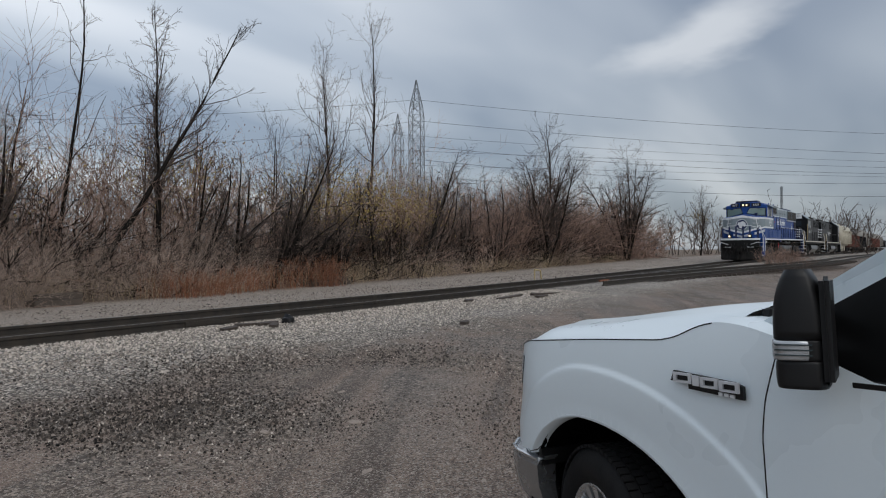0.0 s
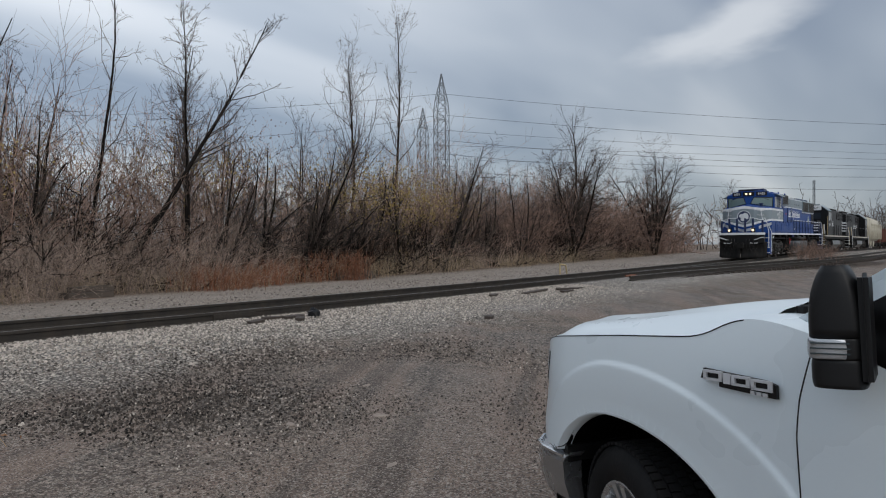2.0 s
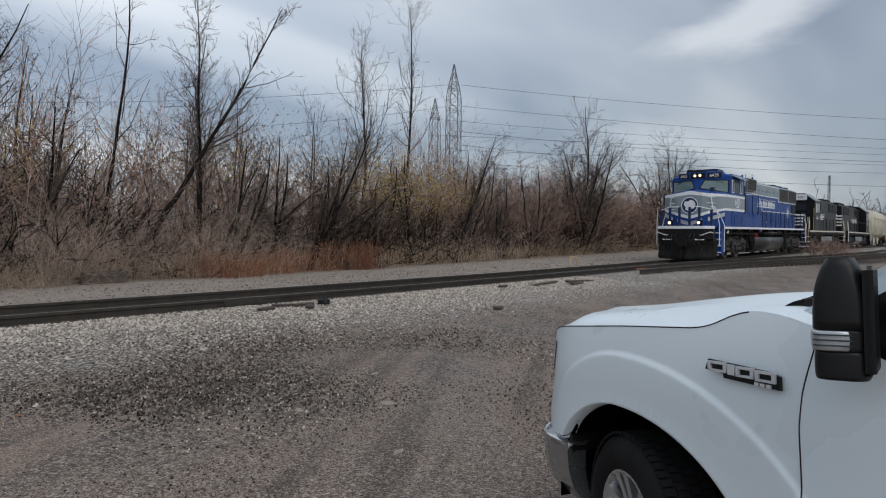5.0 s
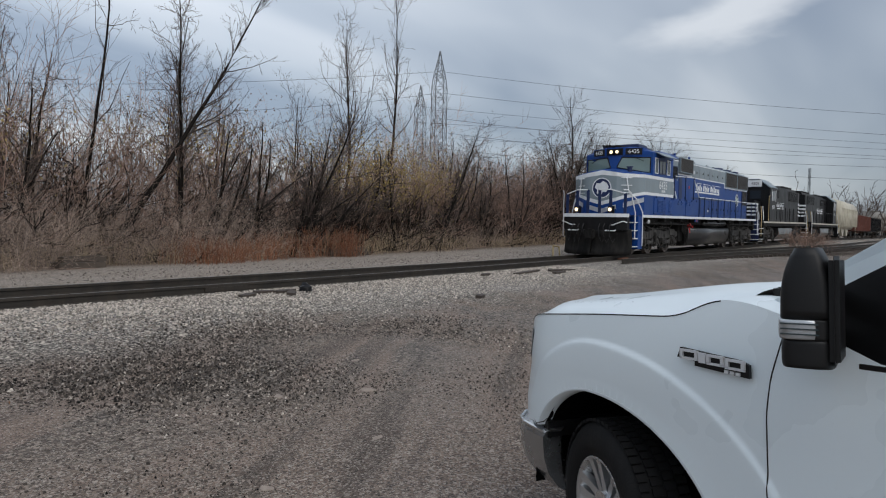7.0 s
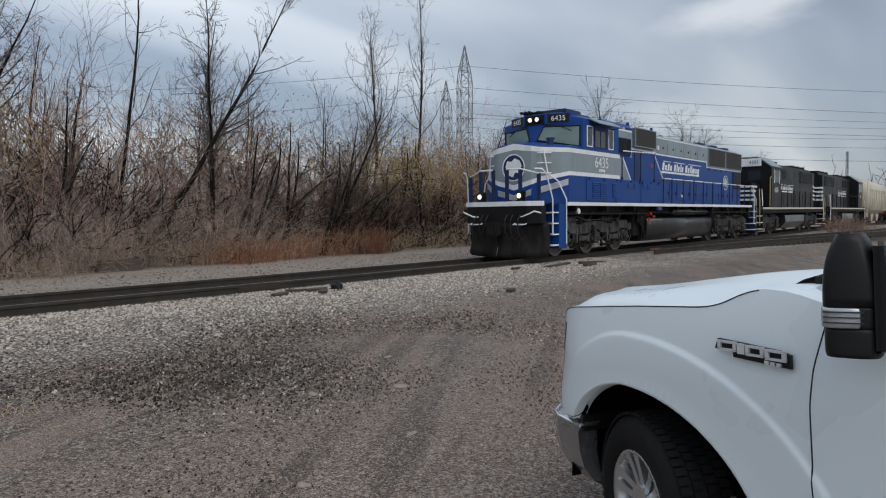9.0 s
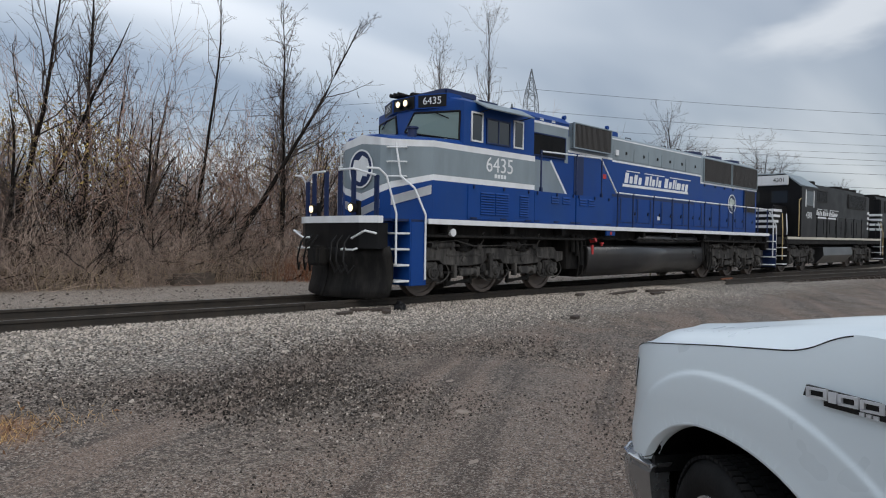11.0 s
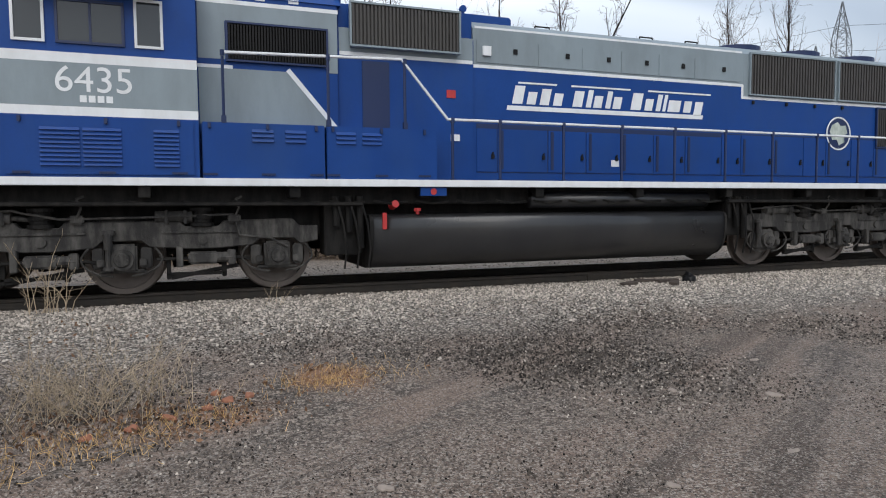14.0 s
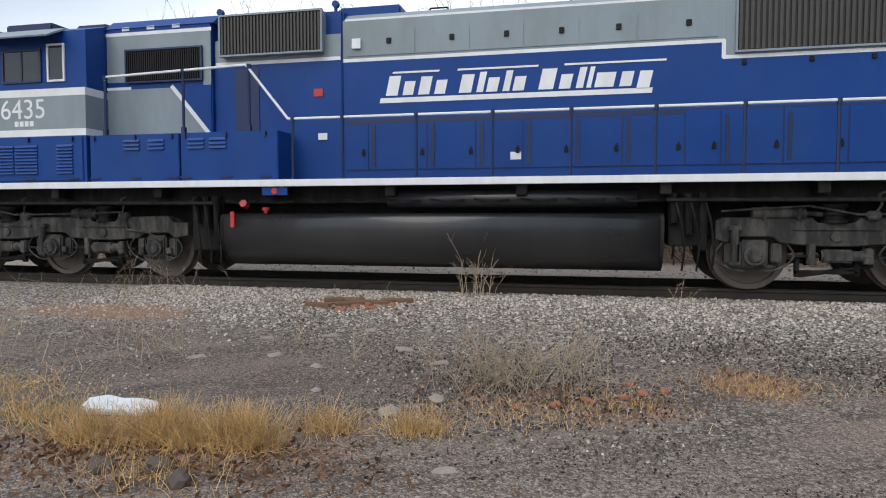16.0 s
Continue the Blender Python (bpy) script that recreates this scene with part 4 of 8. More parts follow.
    bm.faces.new(lo[::-1])
    bmesh.ops.recalc_face_normals(bm, faces=bm.faces)
    down(part("cab_upper", bm, BLUE, g))
    # windshields, raised 6 mm
    for s in (-1, 1):
        quad = []
        for a, c in ((0.06, 0.10), (0.93, 0.12), (0.93, 0.77), (0.06, 0.80)):
            # a: across from the centre, c: up the pane
            p = Vector((0.05, s * 0.02, 3.50)).lerp(Vector((0.62, s * 1.49, 3.50)), a)
            q = Vector((0.22, s * 0.30, 4.48)).lerp(Vector((0.62, s * 1.49, 4.48)), a)
            quad.append(p.lerp(q, c))
        nrm = (quad[1] - quad[0]).cross(quad[3] - quad[0]).normalized()
        if nrm.x > 0:
            nrm = -nrm
        if True:
            quad[0].z += 0.26
        bm = B()
        v = [bm.verts.new(p + nrm * 0.008) for p in quad]
        bm.faces.new(v)
        bmesh.ops.solidify(bm, geom=bm.faces[:], thickness=0.01)
        wsd = down(part("windshield", bm, WINDSHIELD, g, "windshield pane, reflected sky put into its pale colour"))
        bm = B()
        for a, c in zip(quad, quad[1:] + quad[:1]):
            rod(bm, a + nrm * 0.012, c + nrm * 0.012, 0.022, 6)
        part("windshield_gasket", bm, BLACK, wsd)
        bm = B()
        pipe(bm, [quad[3].lerp(quad[2], 0.45) + nrm * 0.04, quad[3].lerp(quad[2], 0.7) * 0.75 + quad[1] * 0.25 + nrm * 0.04], 0.012, 5)
        part("wiper", bm, BLACK, wsd)
        bm = B()
        ha, hc = quad[0].lerp(quad[1], 0.42), quad[0].lerp(quad[1], 0.80)
        ha.z, hc.z = 3.66, 3.64
        pipe(bm, [ha - Vector((0, 0, 0.10)) + nrm * 0.02, ha + nrm * 0.07, hc + nrm * 0.07, hc - Vector((0, 0, 0.10)) + nrm * 0.02], 0.014, 6)
        down(part("window_grab_rail", bm, WHITE, g))
    # number boards, headlight housing
    bm = B()
    prism(bm, [(0.18, -0.42), (0.18, 0.42), (0.50, 1.12), (0.9, 1.12), (0.9, -1.12), (0.50, -1.12)], 4.36, 4.68, "z")
    brow = down(part("number_board_box", bm, BLUE, g, "blue brow that carries the number boards"))
    bm = B()
    box(bm, 0.165, 0.18, -0.36, 0.36, 4.38, 4.66, 0.004)
    part("headlight_panel", bm, BLACK, brow)
    for s in (-1, 1):
        bm = B()
        pa, pc = Vector((0.18, s * 0.42, 0)), Vector((0.50, s * 1.12, 0))
        n_ = Vector((-0.70, s * 0.32, 0)).normalized()
        ring = []
        for q, z in ((0.06, 4.385), (0.94, 4.385), (0.94, 4.655), (0.06, 4.655)):
            p = pa.lerp(pc, q)
            ring.append((p + Vector((0, 0, z)), p + n_ * 0.006 + Vector((0, 0, z))))
        va, vb = [bm.verts.new(r[0]) for r in ring], [bm.verts.new(r[1]) for r in ring]
        bm.faces.new(vb)
        for k in range(4):
            bm.faces.new((va[k], va[(k + 1) % 4], vb[(k + 1) % 4], vb[k]))
        bmesh.ops.recalc_face_normals(bm, faces=bm.faces)
        part("number_board", bm, BLACK, brow, "black number board")
    ang = math.degrees(math.atan2(0.70, 0.32))
    for s in (-1, 1):
        m = Matrix.Translation((0.34, s * 0.77, 4.52 - 0.2)) @ Euler((0, 0, radians(-90 - s * (90 - ang) if s < 0 else -90 - (90 - ang)))).to_matrix().to_4x4() @ Euler((radians(90), 0, 0)).to_matrix().to_4x4()
        d = Vector((-0.70, s * 0.32, 0)).normalized() * 0.012
        lettering("6435", 0.23, WHITE, g, Matrix.Translation(d) @ m, name="road_number")
    for y in (-0.13, 0.13):
        bm = B()
        rod(bm, (0.10, y, 4.52), (0.20, y, 4.52), 0.105, 16)
        h = down(part("headlight", bm, BLACK, g))
        bm = B()
        rod(bm, (0.090, y, 4.52), (0.098, y, 4.52), 0.068, 16)
        part("headlight_lens", bm, LAMP_GLOW, h, "lit headlight lens")
    # cab roof: air conditioner and hatch
    bm = B()
    box(bm, 0.72, 1.75, -0.8, 0.8, 4.72, 4.88, 0.03)
    box(bm, 2.1, 2.75, -0.6, 0.6, 4.72, 4.85, 0.03)
    down(part("roof_unit", bm, DEEP_BLUE, g))
    bm = B()
    pipe(bm, [(0.5, -0.3, 4.72), (0.5, 0.1, 4.82), (0.6, 0.3, 4.72)], 0.05, 6)
    for k in range(3):
        rod(bm, (0.2, 0.25 + k * 0.14, 4.80), (0.6, 0.25 + k * 0.14, 4.80), 0.05, 10, 0.03)
    down(part("horn", bm, UNDER, g))
    for s in (-1, 1):
        for x0, x1, z0, z1, white in ((0.84, 1.22, 3.62, 4.28, True), (1.34, 2.16, 3.62, 4.20, False), (2.28, 2.64, 3.62, 4.27, True)):
            bm = B()
            box(bm, x0 + 0.03, x1 - 0.03, s * 1.485, s * 1.498, z0 + 0.03, z1 - 0.03)
            w = down(part("cab_window", bm, GLASS, g, "dark cab side window"))
            bm = B()
            t = 0.035
            for a in ((x0, x1, z0, z0 + t), (x0, x1, z1 - t, z1), (x0, x0 + t, z0 + t, z1 - t), (x1 - t, x1, z0 + t, z1 - t)):
                box(bm, a[0], a[1], s * 1.48, s * 1.515, a[2], a[3])
            if not white:
                box(bm, (x0 + x1) / 2 - 0.015, (x0 + x1) / 2 + 0.015, s * 1.48, s * 1.51, z0 + t, z1 - t)
            part("window_frame", bm, WHITE if white else DEEP_BLUE, w)
        bm = B()
        prism(bm, [(s * 1.42, 4.52), (s * 1.44, 4.545), (s * 1.86, 4.33), (s * 1.85, 4.305)], 0.98, 2.62, "x")
        down(part("window_awning", bm, GREY, g, "sloping metal awning over the cab window"))
        for x in (1.1, 2.5):
            bm = B()
            rod(bm, (x, s * 1.5, 4.28), (x, s * 1.82, 4.31), 0.012, 5)
            down(part("awning_stay", bm, BLACK, g))
        lettering("6435", 0.48, WHITE, g, Matrix.Translation((1.78, s * (CABW + 0.003), 3.14 - 0.2)) @ side_turn(s), name="road_number")
        bm = B()
        for k in range(4):
            box(bm, 1.60 + k * 0.105, 1.68 + k * 0.105, s * CABW, s * (CABW + 0.004), 2.86, 2.95)
        down(part("reporting_mark", bm, WHITE, g))
        # chevron bars on the nose flanks
        for dz in (0.13,):
            bm = B()
            a = Vector((-0.89, s * 0.875, 2.02 + dz))
            c = Vector((-0.33, s * 1.515, 2.26 + dz))
            o = (c - a).cross(Vector((0, 0, 1))).normalized() * (-0.008 if s < 0 else 0.008)
            if o.y * s < 0:
                o = -o
            v = [bm.verts.new(p) for p in (a + o, c + o, c + o + Vector((0, 0, 0.19)), a + o + Vector((0, 0, 0.19)))]
            bm.faces.new(v)
            bmesh.ops.solidify(bm, geom=bm.faces[:], thickness=0.004)
            down(part("chevron", bm, WHITE, g, "white chevron bar"))
            bm = B()
            v = [bm.verts.new(p) for p in ((-1.006, 0, 1.80 + dz), (-0.988, s * 0.62, 1.97 + dz), (-0.988, s * 0.62, 2.15 + dz), (-1.006, 0, 1.98 + dz))]
            bm.faces.new(v)
            bmesh.ops.solidify(bm, geom=bm.faces[:], thickness=0.004)
            down(part("chevron", bm, WHITE, g, "white chevron bar"))
        # battery boxes along the deck
        bm = B()
        box(bm, 0.72, 3.0, s * 1.49, s * 1.55, 1.90, 2.66, 0.012)
        down(part("locker", bm, BLUE, g))
        bm = B()
        for x0, x1 in ((3.10, 4.83), (4.86, 6.62)):
            box(bm, x0, x1, s * 0.85, s * 1.50, 1.85, 2.67, 0.012)
        down(part("battery_box", bm, BLUE, g))
        for x0, x1, n in ((1.12, 1.58, 9), (1.62, 2.08, 9), (2.48, 2.80, 9)):
            louvre(g, x0, x1, 1.552, s, 2.02, 2.54, n, BLUE)
        for x0 in (3.78, 4.25, 5.0, 5.4):
            louvre(g, x0, x0 + 0.3, 1.502, s, 2.40, 2.60, 3, BLUE)
        for x in (3.2, 4.0, 4.7, 4.95, 5.7, 6.4, 0.9, 1.9, 2.8):
            bm = B()
            y = 1.505 if x > 3 else 1.555
            box(bm, x - 0.02, x + 0.02, s * y, s * (y + 0.03), 2.58, 2.66, 0.004)
            down(part("latch", bm, DEEP_BLUE, g))
            bm = B()
            box(bm, x - 0.1, x + 0.1, s * y, s * (y + 0.014), 1.92, 1.95)
            down(part("hinge", bm, DEEP_BLUE, g))
    # equipment hood behind the cab
    bm = B()
    box(bm, 3.06, 5.15, -1.0, 1.0, 1.85, 4.62, 0.02)
    box(bm, 5.15, 7.50, -HOODW - 0.04, HOODW + 0.04, 1.85, 4.30, 0.015)
    down(part("equipment_hood", bm, BLUE, g))
    for s in (-1, 1):
        bm = B()
        prism(bm, [(3.08, 2.70), (5.08, 2.70), (4.38, 3.53), (3.08, 3.53)], s * 1.0, s * 1.006)
        down(part("grey_panel", bm, GREY, g))
        for x0, x1, y0, z0, z1 in ((3.08, 5.14, 1.0, 4.22, 4.48), (3.08, 3.46, 1.0, 3.66, 4.22), (4.99, 5.14, 1.0, 3.55, 4.22), (5.18, 7.48, HOODW + 0.04, 3.92, 4.30)):
            bm = B()
            box(bm, x0, x1, s * y0, s * (y0 + 0.006), z0, z1)
            down(part("grey_panel", bm, GREY, g))
        stripe(g, [(4.38, 3.55), (5.10, 2.70)], 1.006, s, 0.07)
        stripe(g, [(3.08, 4.50), (5.14, 4.50)], 1.004, s, 0.06)
        stripe(g, [(3.08, 3.55), (3.55, 3.55)], 1.006, s, 0.05)
        stripe(g, [(5.20, 3.90), (7.46, 3.90)], HOODW + 0.046, s, 0.06)
        grille(g, 3.50, 4.96, 1.004, s, 3.66, 4.19, 34, WELL_DARK, BLACK, DEEP_BLUE, "black slatted air intake")
        grille(g, 5.36, 7.18, 1.03, s, 4.02, 4.66, 30, MESH_DARK, SLAT, GREY, "brown-grey slatted dynamic brake grille")
        bm = B()
        box(bm, 5.36, 7.20, s * 0.8, s * 1.02, 3.99, 4.68, 0.01)
        down(part("grille_box", bm, GREY, g))
        # no real depth: the recess's shade is painted as a flat dark blue panel
        bm = B()
        box(bm, 5.55, 6.0, s * 0.92, s * 0.935, 2.72, 3.80)
        down(part("door_recess_panel", bm, DEEP_BLUE, g, "flat panel on the hood side, a door recess's shade put into dark blue"))
        for x in (3.4, 3.9, 4.4):
            bm = B()
            box(bm, x, x + 0.15, s * 0.985, s * 1.008, 4.56, 4.62)
            down(part("marker_plate", bm, WHITE, g))
    bm = B()
    prism(bm, [(-1.02, 4.60), (-0.8, 4.78), (0.8, 4.78), (1.02, 4.60)], 3.06, 5.2, "x")
    box(bm, 5.15, 7.50, -0.86, 0.86, 4.28, 4.70, 0.03)
    for x in (5.22, 7.35):
        rod(bm, (x, -0.8, 4.68), (x, -0.8, 4.82), 0.03, 6)
        rod(bm, (x, -0.84, 4.82), (x, -0.76, 4.82), 0.06, 8)
    box(bm, 7.3, 8.4, -0.55, 0.55, 4.62, 4.84, 0.03)
    down(part("equipment_roof", bm, BLUE, g))
    # engine hood
    bm = B()
    prism(bm, [(-HOODW, 1.85), (HOODW, 1.85), (HOODW, 3.86), (-HOODW, 3.86)], 7.50, 18.55, "x")
    down(part("engine_hood", bm, BLUE, g, "long blue engine hood"))
    bm = B()
    prism(bm, [(-HOODW, 3.862), (HOODW, 3.862), (HOODW, 4.50), (0.66, 4.66), (-0.66, 4.66), (-HOODW, 4.50)], 7.50, 18.55, "x")
    down(part("hood_top", bm, GREY, g, "grey upper engine hood with sloped shoulders"))
    for s in (-1, 1):
        stripe(g, [(7.52, 3.86), (13.42, 3.86), (13.42, 3.62), (18.55, 3.62)], HOODW, s, 0.055)
        stripe(g, [(7.55, 4.52), (13.4, 4.52)], HOODW - 0.012, s, 0.04)
        bm = B()
        box(bm, 13.45, 18.55, s * HOODW, s * (HOODW + 0.003), 3.65, 4.48)
        down(part("radiator_panel", bm, GREY, g))
        grille(g, 13.60, 15.92, HOODW + 0.01, s, 3.70, 4.50, 30, MESH_DARK, SLAT, GREY, "dark wavy radiator screen")
        grille(g, 16.06, 18.48, HOODW + 0.01, s, 3.70, 4.50, 30, MESH_DARK, SLAT, GREY, "dark wavy radiator screen")
        grille(g, 17.26, 18.30, HOODW + 0.004, s, 2.72, 3.56, 16, BLACK, MESH_DARK, DEEP_BLUE)
        loco_name_panel(g, s, 8.14, 12.52, 3.16, 3.64, HOODW + 0.003)
        emblem(g, s, 16.10, HOODW + 0.018, 2.98, 0.36)
        # hood doors with joints and latches
        bm = B()
        box(bm, 7.56, 18.2, s * HOODW, s * (HOODW + 0.004), 2.04, 2.885)
        down(part("door_joint", bm, DEEP_BLUE, g, "dark joints round the hood doors"))
        xs = [7.55, 7.95, 8.95, 9.75, 10.5, 11.25, 12.0, 12.9, 13.4, 14.25, 15.1, 15.75, 16.5, 17.2, 18.2]
        for a, c in zip(xs, xs[1:]):
            bm = B()
            box(bm, a + 0.007, c - 0.007, s * (HOODW - 0.02), s * (HOODW + 0.016), 2.05, 2.80 if c < 13 else 2.86, 0.008)
            dr = down(part("hood_door", bm, BLUE, g))
            bm = B()
            box(bm, c - 0.12, c - 0.06, s * (HOODW + 0.016), s * (HOODW + 0.04), 2.28, 2.36, 0.006)
            rod(bm, (c - 0.09, s * (HOODW + 0.02), 2.38), (c - 0.09, s * (HOODW + 0.05), 2.38), 0.016, 6)
            part("door_latch", bm, BLACK, dr)
            if c - a > 0.7:
                bm = B()
                box(bm, a + 0.06, a + 0.12, s * (HOODW + 0.012), s * (HOODW + 0.026), 2.10, 2.78, 0.004)
                part("door_hinge", bm, DEEP_BLUE, dr)
        ux = [7.55, 8.75, 9.65, 10.5, 11.35, 12.2, 13.35]
        for a, c in zip(ux, ux[1:]):
            bm = B()
            box(bm, a + 0.015, c - 0.015, s * (HOODW - 0.02), s * (HOODW + 0.012), 3.92, 4.32, 0.006)
            dr = down(part("upper_door", bm, GREY, g))
            bm = B()
            x = (a + c) / 2 + 0.15
            box(bm, x - 0.04, x + 0.04, s * (HOODW + 0.012), s * (HOODW + 0.035), 4.10, 4.19, 0.006)
            part("door_latch", bm, BLACK, dr)
        for x in (13.7, 14.6, 15.4, 16.2):
            bm = B()
            box(bm, x - 0.03, x + 0.03, s * HOODW, s * (HOODW + 0.03), 3.50, 3.57, 0.005)
            down(part("screen_latch", bm, BLACK, g))
        for x, z, w, h, mt, lb in ((10.38, 2.24, 0.17, 0.12, WHITE, "small white notice plate"), (7.08, 3.35, 0.16, 0.13, RED, "small red notice plate"), (7.15, 2.62, 0.16, 0.11, WHITE, "small white notice plate"), (7.75, 4.12, 0.15, 0.16, WHITE, "small white notice plate"), (6.55, 1.69, 0.44, 0.13, BLUE, "blue plate round the fuel shut-off")):
            bm = B()
            y = HOODW + 0.05 if x > 7.0 else 1.50
            if x == 10.38:
                y = HOODW + 0.017
            box(bm, x - w / 2, x + w / 2, s * (y - 0.04), s * (y + 0.004), z - h / 2, z + h / 2)
            down(part("notice_plate", bm, mt, g, lb))
        bm = B()
        rod(bm, (6.55, s * 1.49, 1.69), (6.55, s * 1.512, 1.69), 0.052, 14)
        down(part("shut_off_button", bm, RED, g, "round red fuel shut-off button"))
    # radiator fans and exhaust on the roof
    for x in (13.9, 15.6, 17.3):
        bm = B()
        rod(bm, (x, 0, 4.64), (x, 0, 4.78), 0.62, 28)
        rod(bm, (x, 0, 4.78), (x, 0, 4.80), 0.5, 20)
        for k in range(6):
            rod(bm, (x, 0, 4.805), (x + 0.6 * math.cos(k * math.pi / 3), 0.6 * math.sin(k * math.pi / 3), 4.785), 0.015, 4)
        down(part("radiator_fan", bm, DEEP_BLUE, g))
    bm = B()
    box(bm, 9.6, 10.6, -0.25, 0.25, 4.62, 4.78, 0.03)
    for x in (8.9, 11.2, 12.3):
        pipe(bm, [(x, -0.5, 4.62), (x, -0.5, 4.74), (x + 0.3, -0.5, 4.74), (x + 0.3, -0.5, 4.62)], 0.015, 5)
    down(part("exhaust_stack", bm, UNDER, g))
    # rear wall and platform
    for x in (18.56,):
        bm = B()
        box(bm, x, x + 0.01, -0.82, 0.82, 1.95, 4.4)
        down(part("rear_panel", bm, BLUE, g))
    # handrails
    for s in (-1, 1):
        posts = [(x, s * 1.50, 2.84) for x in (6.88, 7.72, 8.92, 10.1, 11.25, 12.43, 13.6, 14.77, 15.93, 17.13, 18.1)]
        handrail(g, [(3.39, s * 1.46, 3.66), (6.05, s * 1.46, 3.74), (6.80, s * 1.50, 2.84), (18.15, s * 1.50, 2.84), (18.6, s * 1.5, 2.82)], WHITE, posts, DEEP_BLUE)
        handrail(g, [(3.40, s * 1.46, 3.60), (3.41, s * 1.46, 3.68)], WHITE, [(3.40, s * 1.46, 3.66), (4.9, s * 1.46, 3.70), (6.1, s * 1.46, 3.72)], DEEP_BLUE, 2.72)
        # stanchions at the steps
        handrail(g, [(-0.52, s * 1.56, 0.62), (-0.52, s * 1.56, 1.95), (-0.66, s * 1.36, 2.5), (-0.80, s * 1.08, 2.75), (-0.86, s * 0.98, 3.45)], WHITE)
        handrail(g, [(-1.30, s * 1.56, 0.95), (-1.30, s * 1.56, 1.95), (-1.48, s * 1.46, 2.68), (-1.62, s * 1.4, 2.82), (-1.85, s * 1.3, 2.82)], WHITE)
        handrail(g, [(18.65, s * 1.54, 0.95), (18.65, s * 1.54, 2.3), (18.5, s * 1.52, 2.82)], WHITE)
        handrail(g, [(19.05, s * 1.52, 0.8), (19.05, s * 1.52, 2.2), (18.75, s * 1.35, 2.75)], WHITE)
        steps(g, -1.28, -0.92, s, (0.60, 0.92, 1.24, 1.56), BLUE, WHITE)
        bm = B()
        box(bm, -0.88, -0.47, s * 1.49, s * 1.535, 0.50, 1.80, 0.006)
        down(part("step_side_plate", bm, BLUE, g, "blue plate beside the steps"))
        steps(g, 18.62, 19.0, s, (0.60, 0.92, 1.24, 1.56), DEEP_BLUE, WHITE)
        bm = B()
        box(bm, -0.52, -0.47, s * 0.9, s * 1.54, 0.50, 1.85, 0.006)
        down(part("step_plate", bm, BLUE, g))
    # front porch: anticlimber, rail posts, ditch lights, plow, coupler
    bm = B()
    prism(bm, [(-1.62, -1.40), (-1.80, -1.0), (-1.86, 0), (-1.80, 1.0), (-1.62, 1.40), (-1.5, 1.40), (-1.5, -1.40)], 1.76, 1.90, "z")
    down(part("anticlimber", bm, WHITE, g, "white-edged front sill"))
    bm = B()
    prism(bm, [(-1.60, -1.36), (-1.78, -0.98), (-1.83, 0), (-1.78, 0.98), (-1.60, 1.36), (-1.35, 1.36), (-1.35, -1.36)], 1.25, 1.76, "z")
    down(part("front_sill", bm, BLACK, g))
    for y in (-1.25, -0.72, -0.25, 0.25, 0.72, 1.25):
        bm = B()
        x = -1.58 if abs(y) > 1 else -1.75
        box(bm, x, x + 0.05, y - 0.06, y + 0.06, 1.90, 2.85 if abs(y) < 1 else 2.7, 0.008)
        down(part("porch_post", bm, DEEP_BLUE, g))
    handrail(g, [(-1.58, -1.25, 2.7), (-1.75, -0.72, 2.85), (-1.77, -0.25, 2.85)], WHITE)
    handrail(g, [(-1.58, 1.25, 2.7), (-1.75, 0.72, 2.85), (-1.77, 0.25, 2.85)], WHITE)
    for y in (-0.72, 0.72):
        bm = B()
        rod(bm, (-1.66, y, 2.06), (-1.80, y, 2.06), 0.105, 16)
        box(bm, -1.70, -1.62, y - 0.13, y + 0.13, 1.9, 2.20, 0.01)
        h = down(part("ditch_light", bm, BLACK, g))
        bm = B()
        rod(bm, (-1.801, y, 2.06), (-1.808, y, 2.06), 0.075, 16)
        part("ditch_light_lens", bm, LAMP_GLOW, h, "lit ditch light lens")
    bm = B()
    for s in (-1, 1):
        rows = []
        for k in range(9):
            f_ = k / 8
            rows.append([(-1.88 + 0.50 * f_ ** 1.6 - 0.10 * w * (1 - f_), s * (0.02 + 1.44 * f_), 1.24 - 0.99 * w + (0.06 if k == 8 else 0)) for w in np.linspace(0, 1, 6)])
        v = [[bm.verts.new((p[0] + 0.10 * math.sin(j / 5 * 3.14), p[1], p[2])) for j, p in enumerate(r)] for r in rows]
        for a, c in zip(v, v[1:]):
            for j in range(5):
                bm.faces.new((a[j], a[j + 1], c[j + 1], c[j]))
    bmesh.ops.recalc_face_normals(bm, faces=bm.faces)
    bmesh.ops.solidify(bm, geom=bm.faces[:], thickness=0.03)
    down(part("snow_plow", bm, UNDER, g, "worn black V-shaped plow", smooth=True))
    bm = B()
    box(bm, -2.15, -1.6, -0.14, 0.14, 0.95, 1.22, 0.03)
    box(bm, -2.26, -1.98, -0.24, 0.16, 0.88, 1.28, 0.05)
    down(part("coupler", bm, UNDER, g, "grimy steel coupler"))
    bm = B()
    box(bm, 18.6, 19.02, -0.16, 0.16, 0.9, 1.25, 0.04)
    box(bm, 18.5, 18.9, -1.3, 1.3, 1.2, 1.75, 0.02)
    down(part("rear_coupler", bm, UNDER, g))
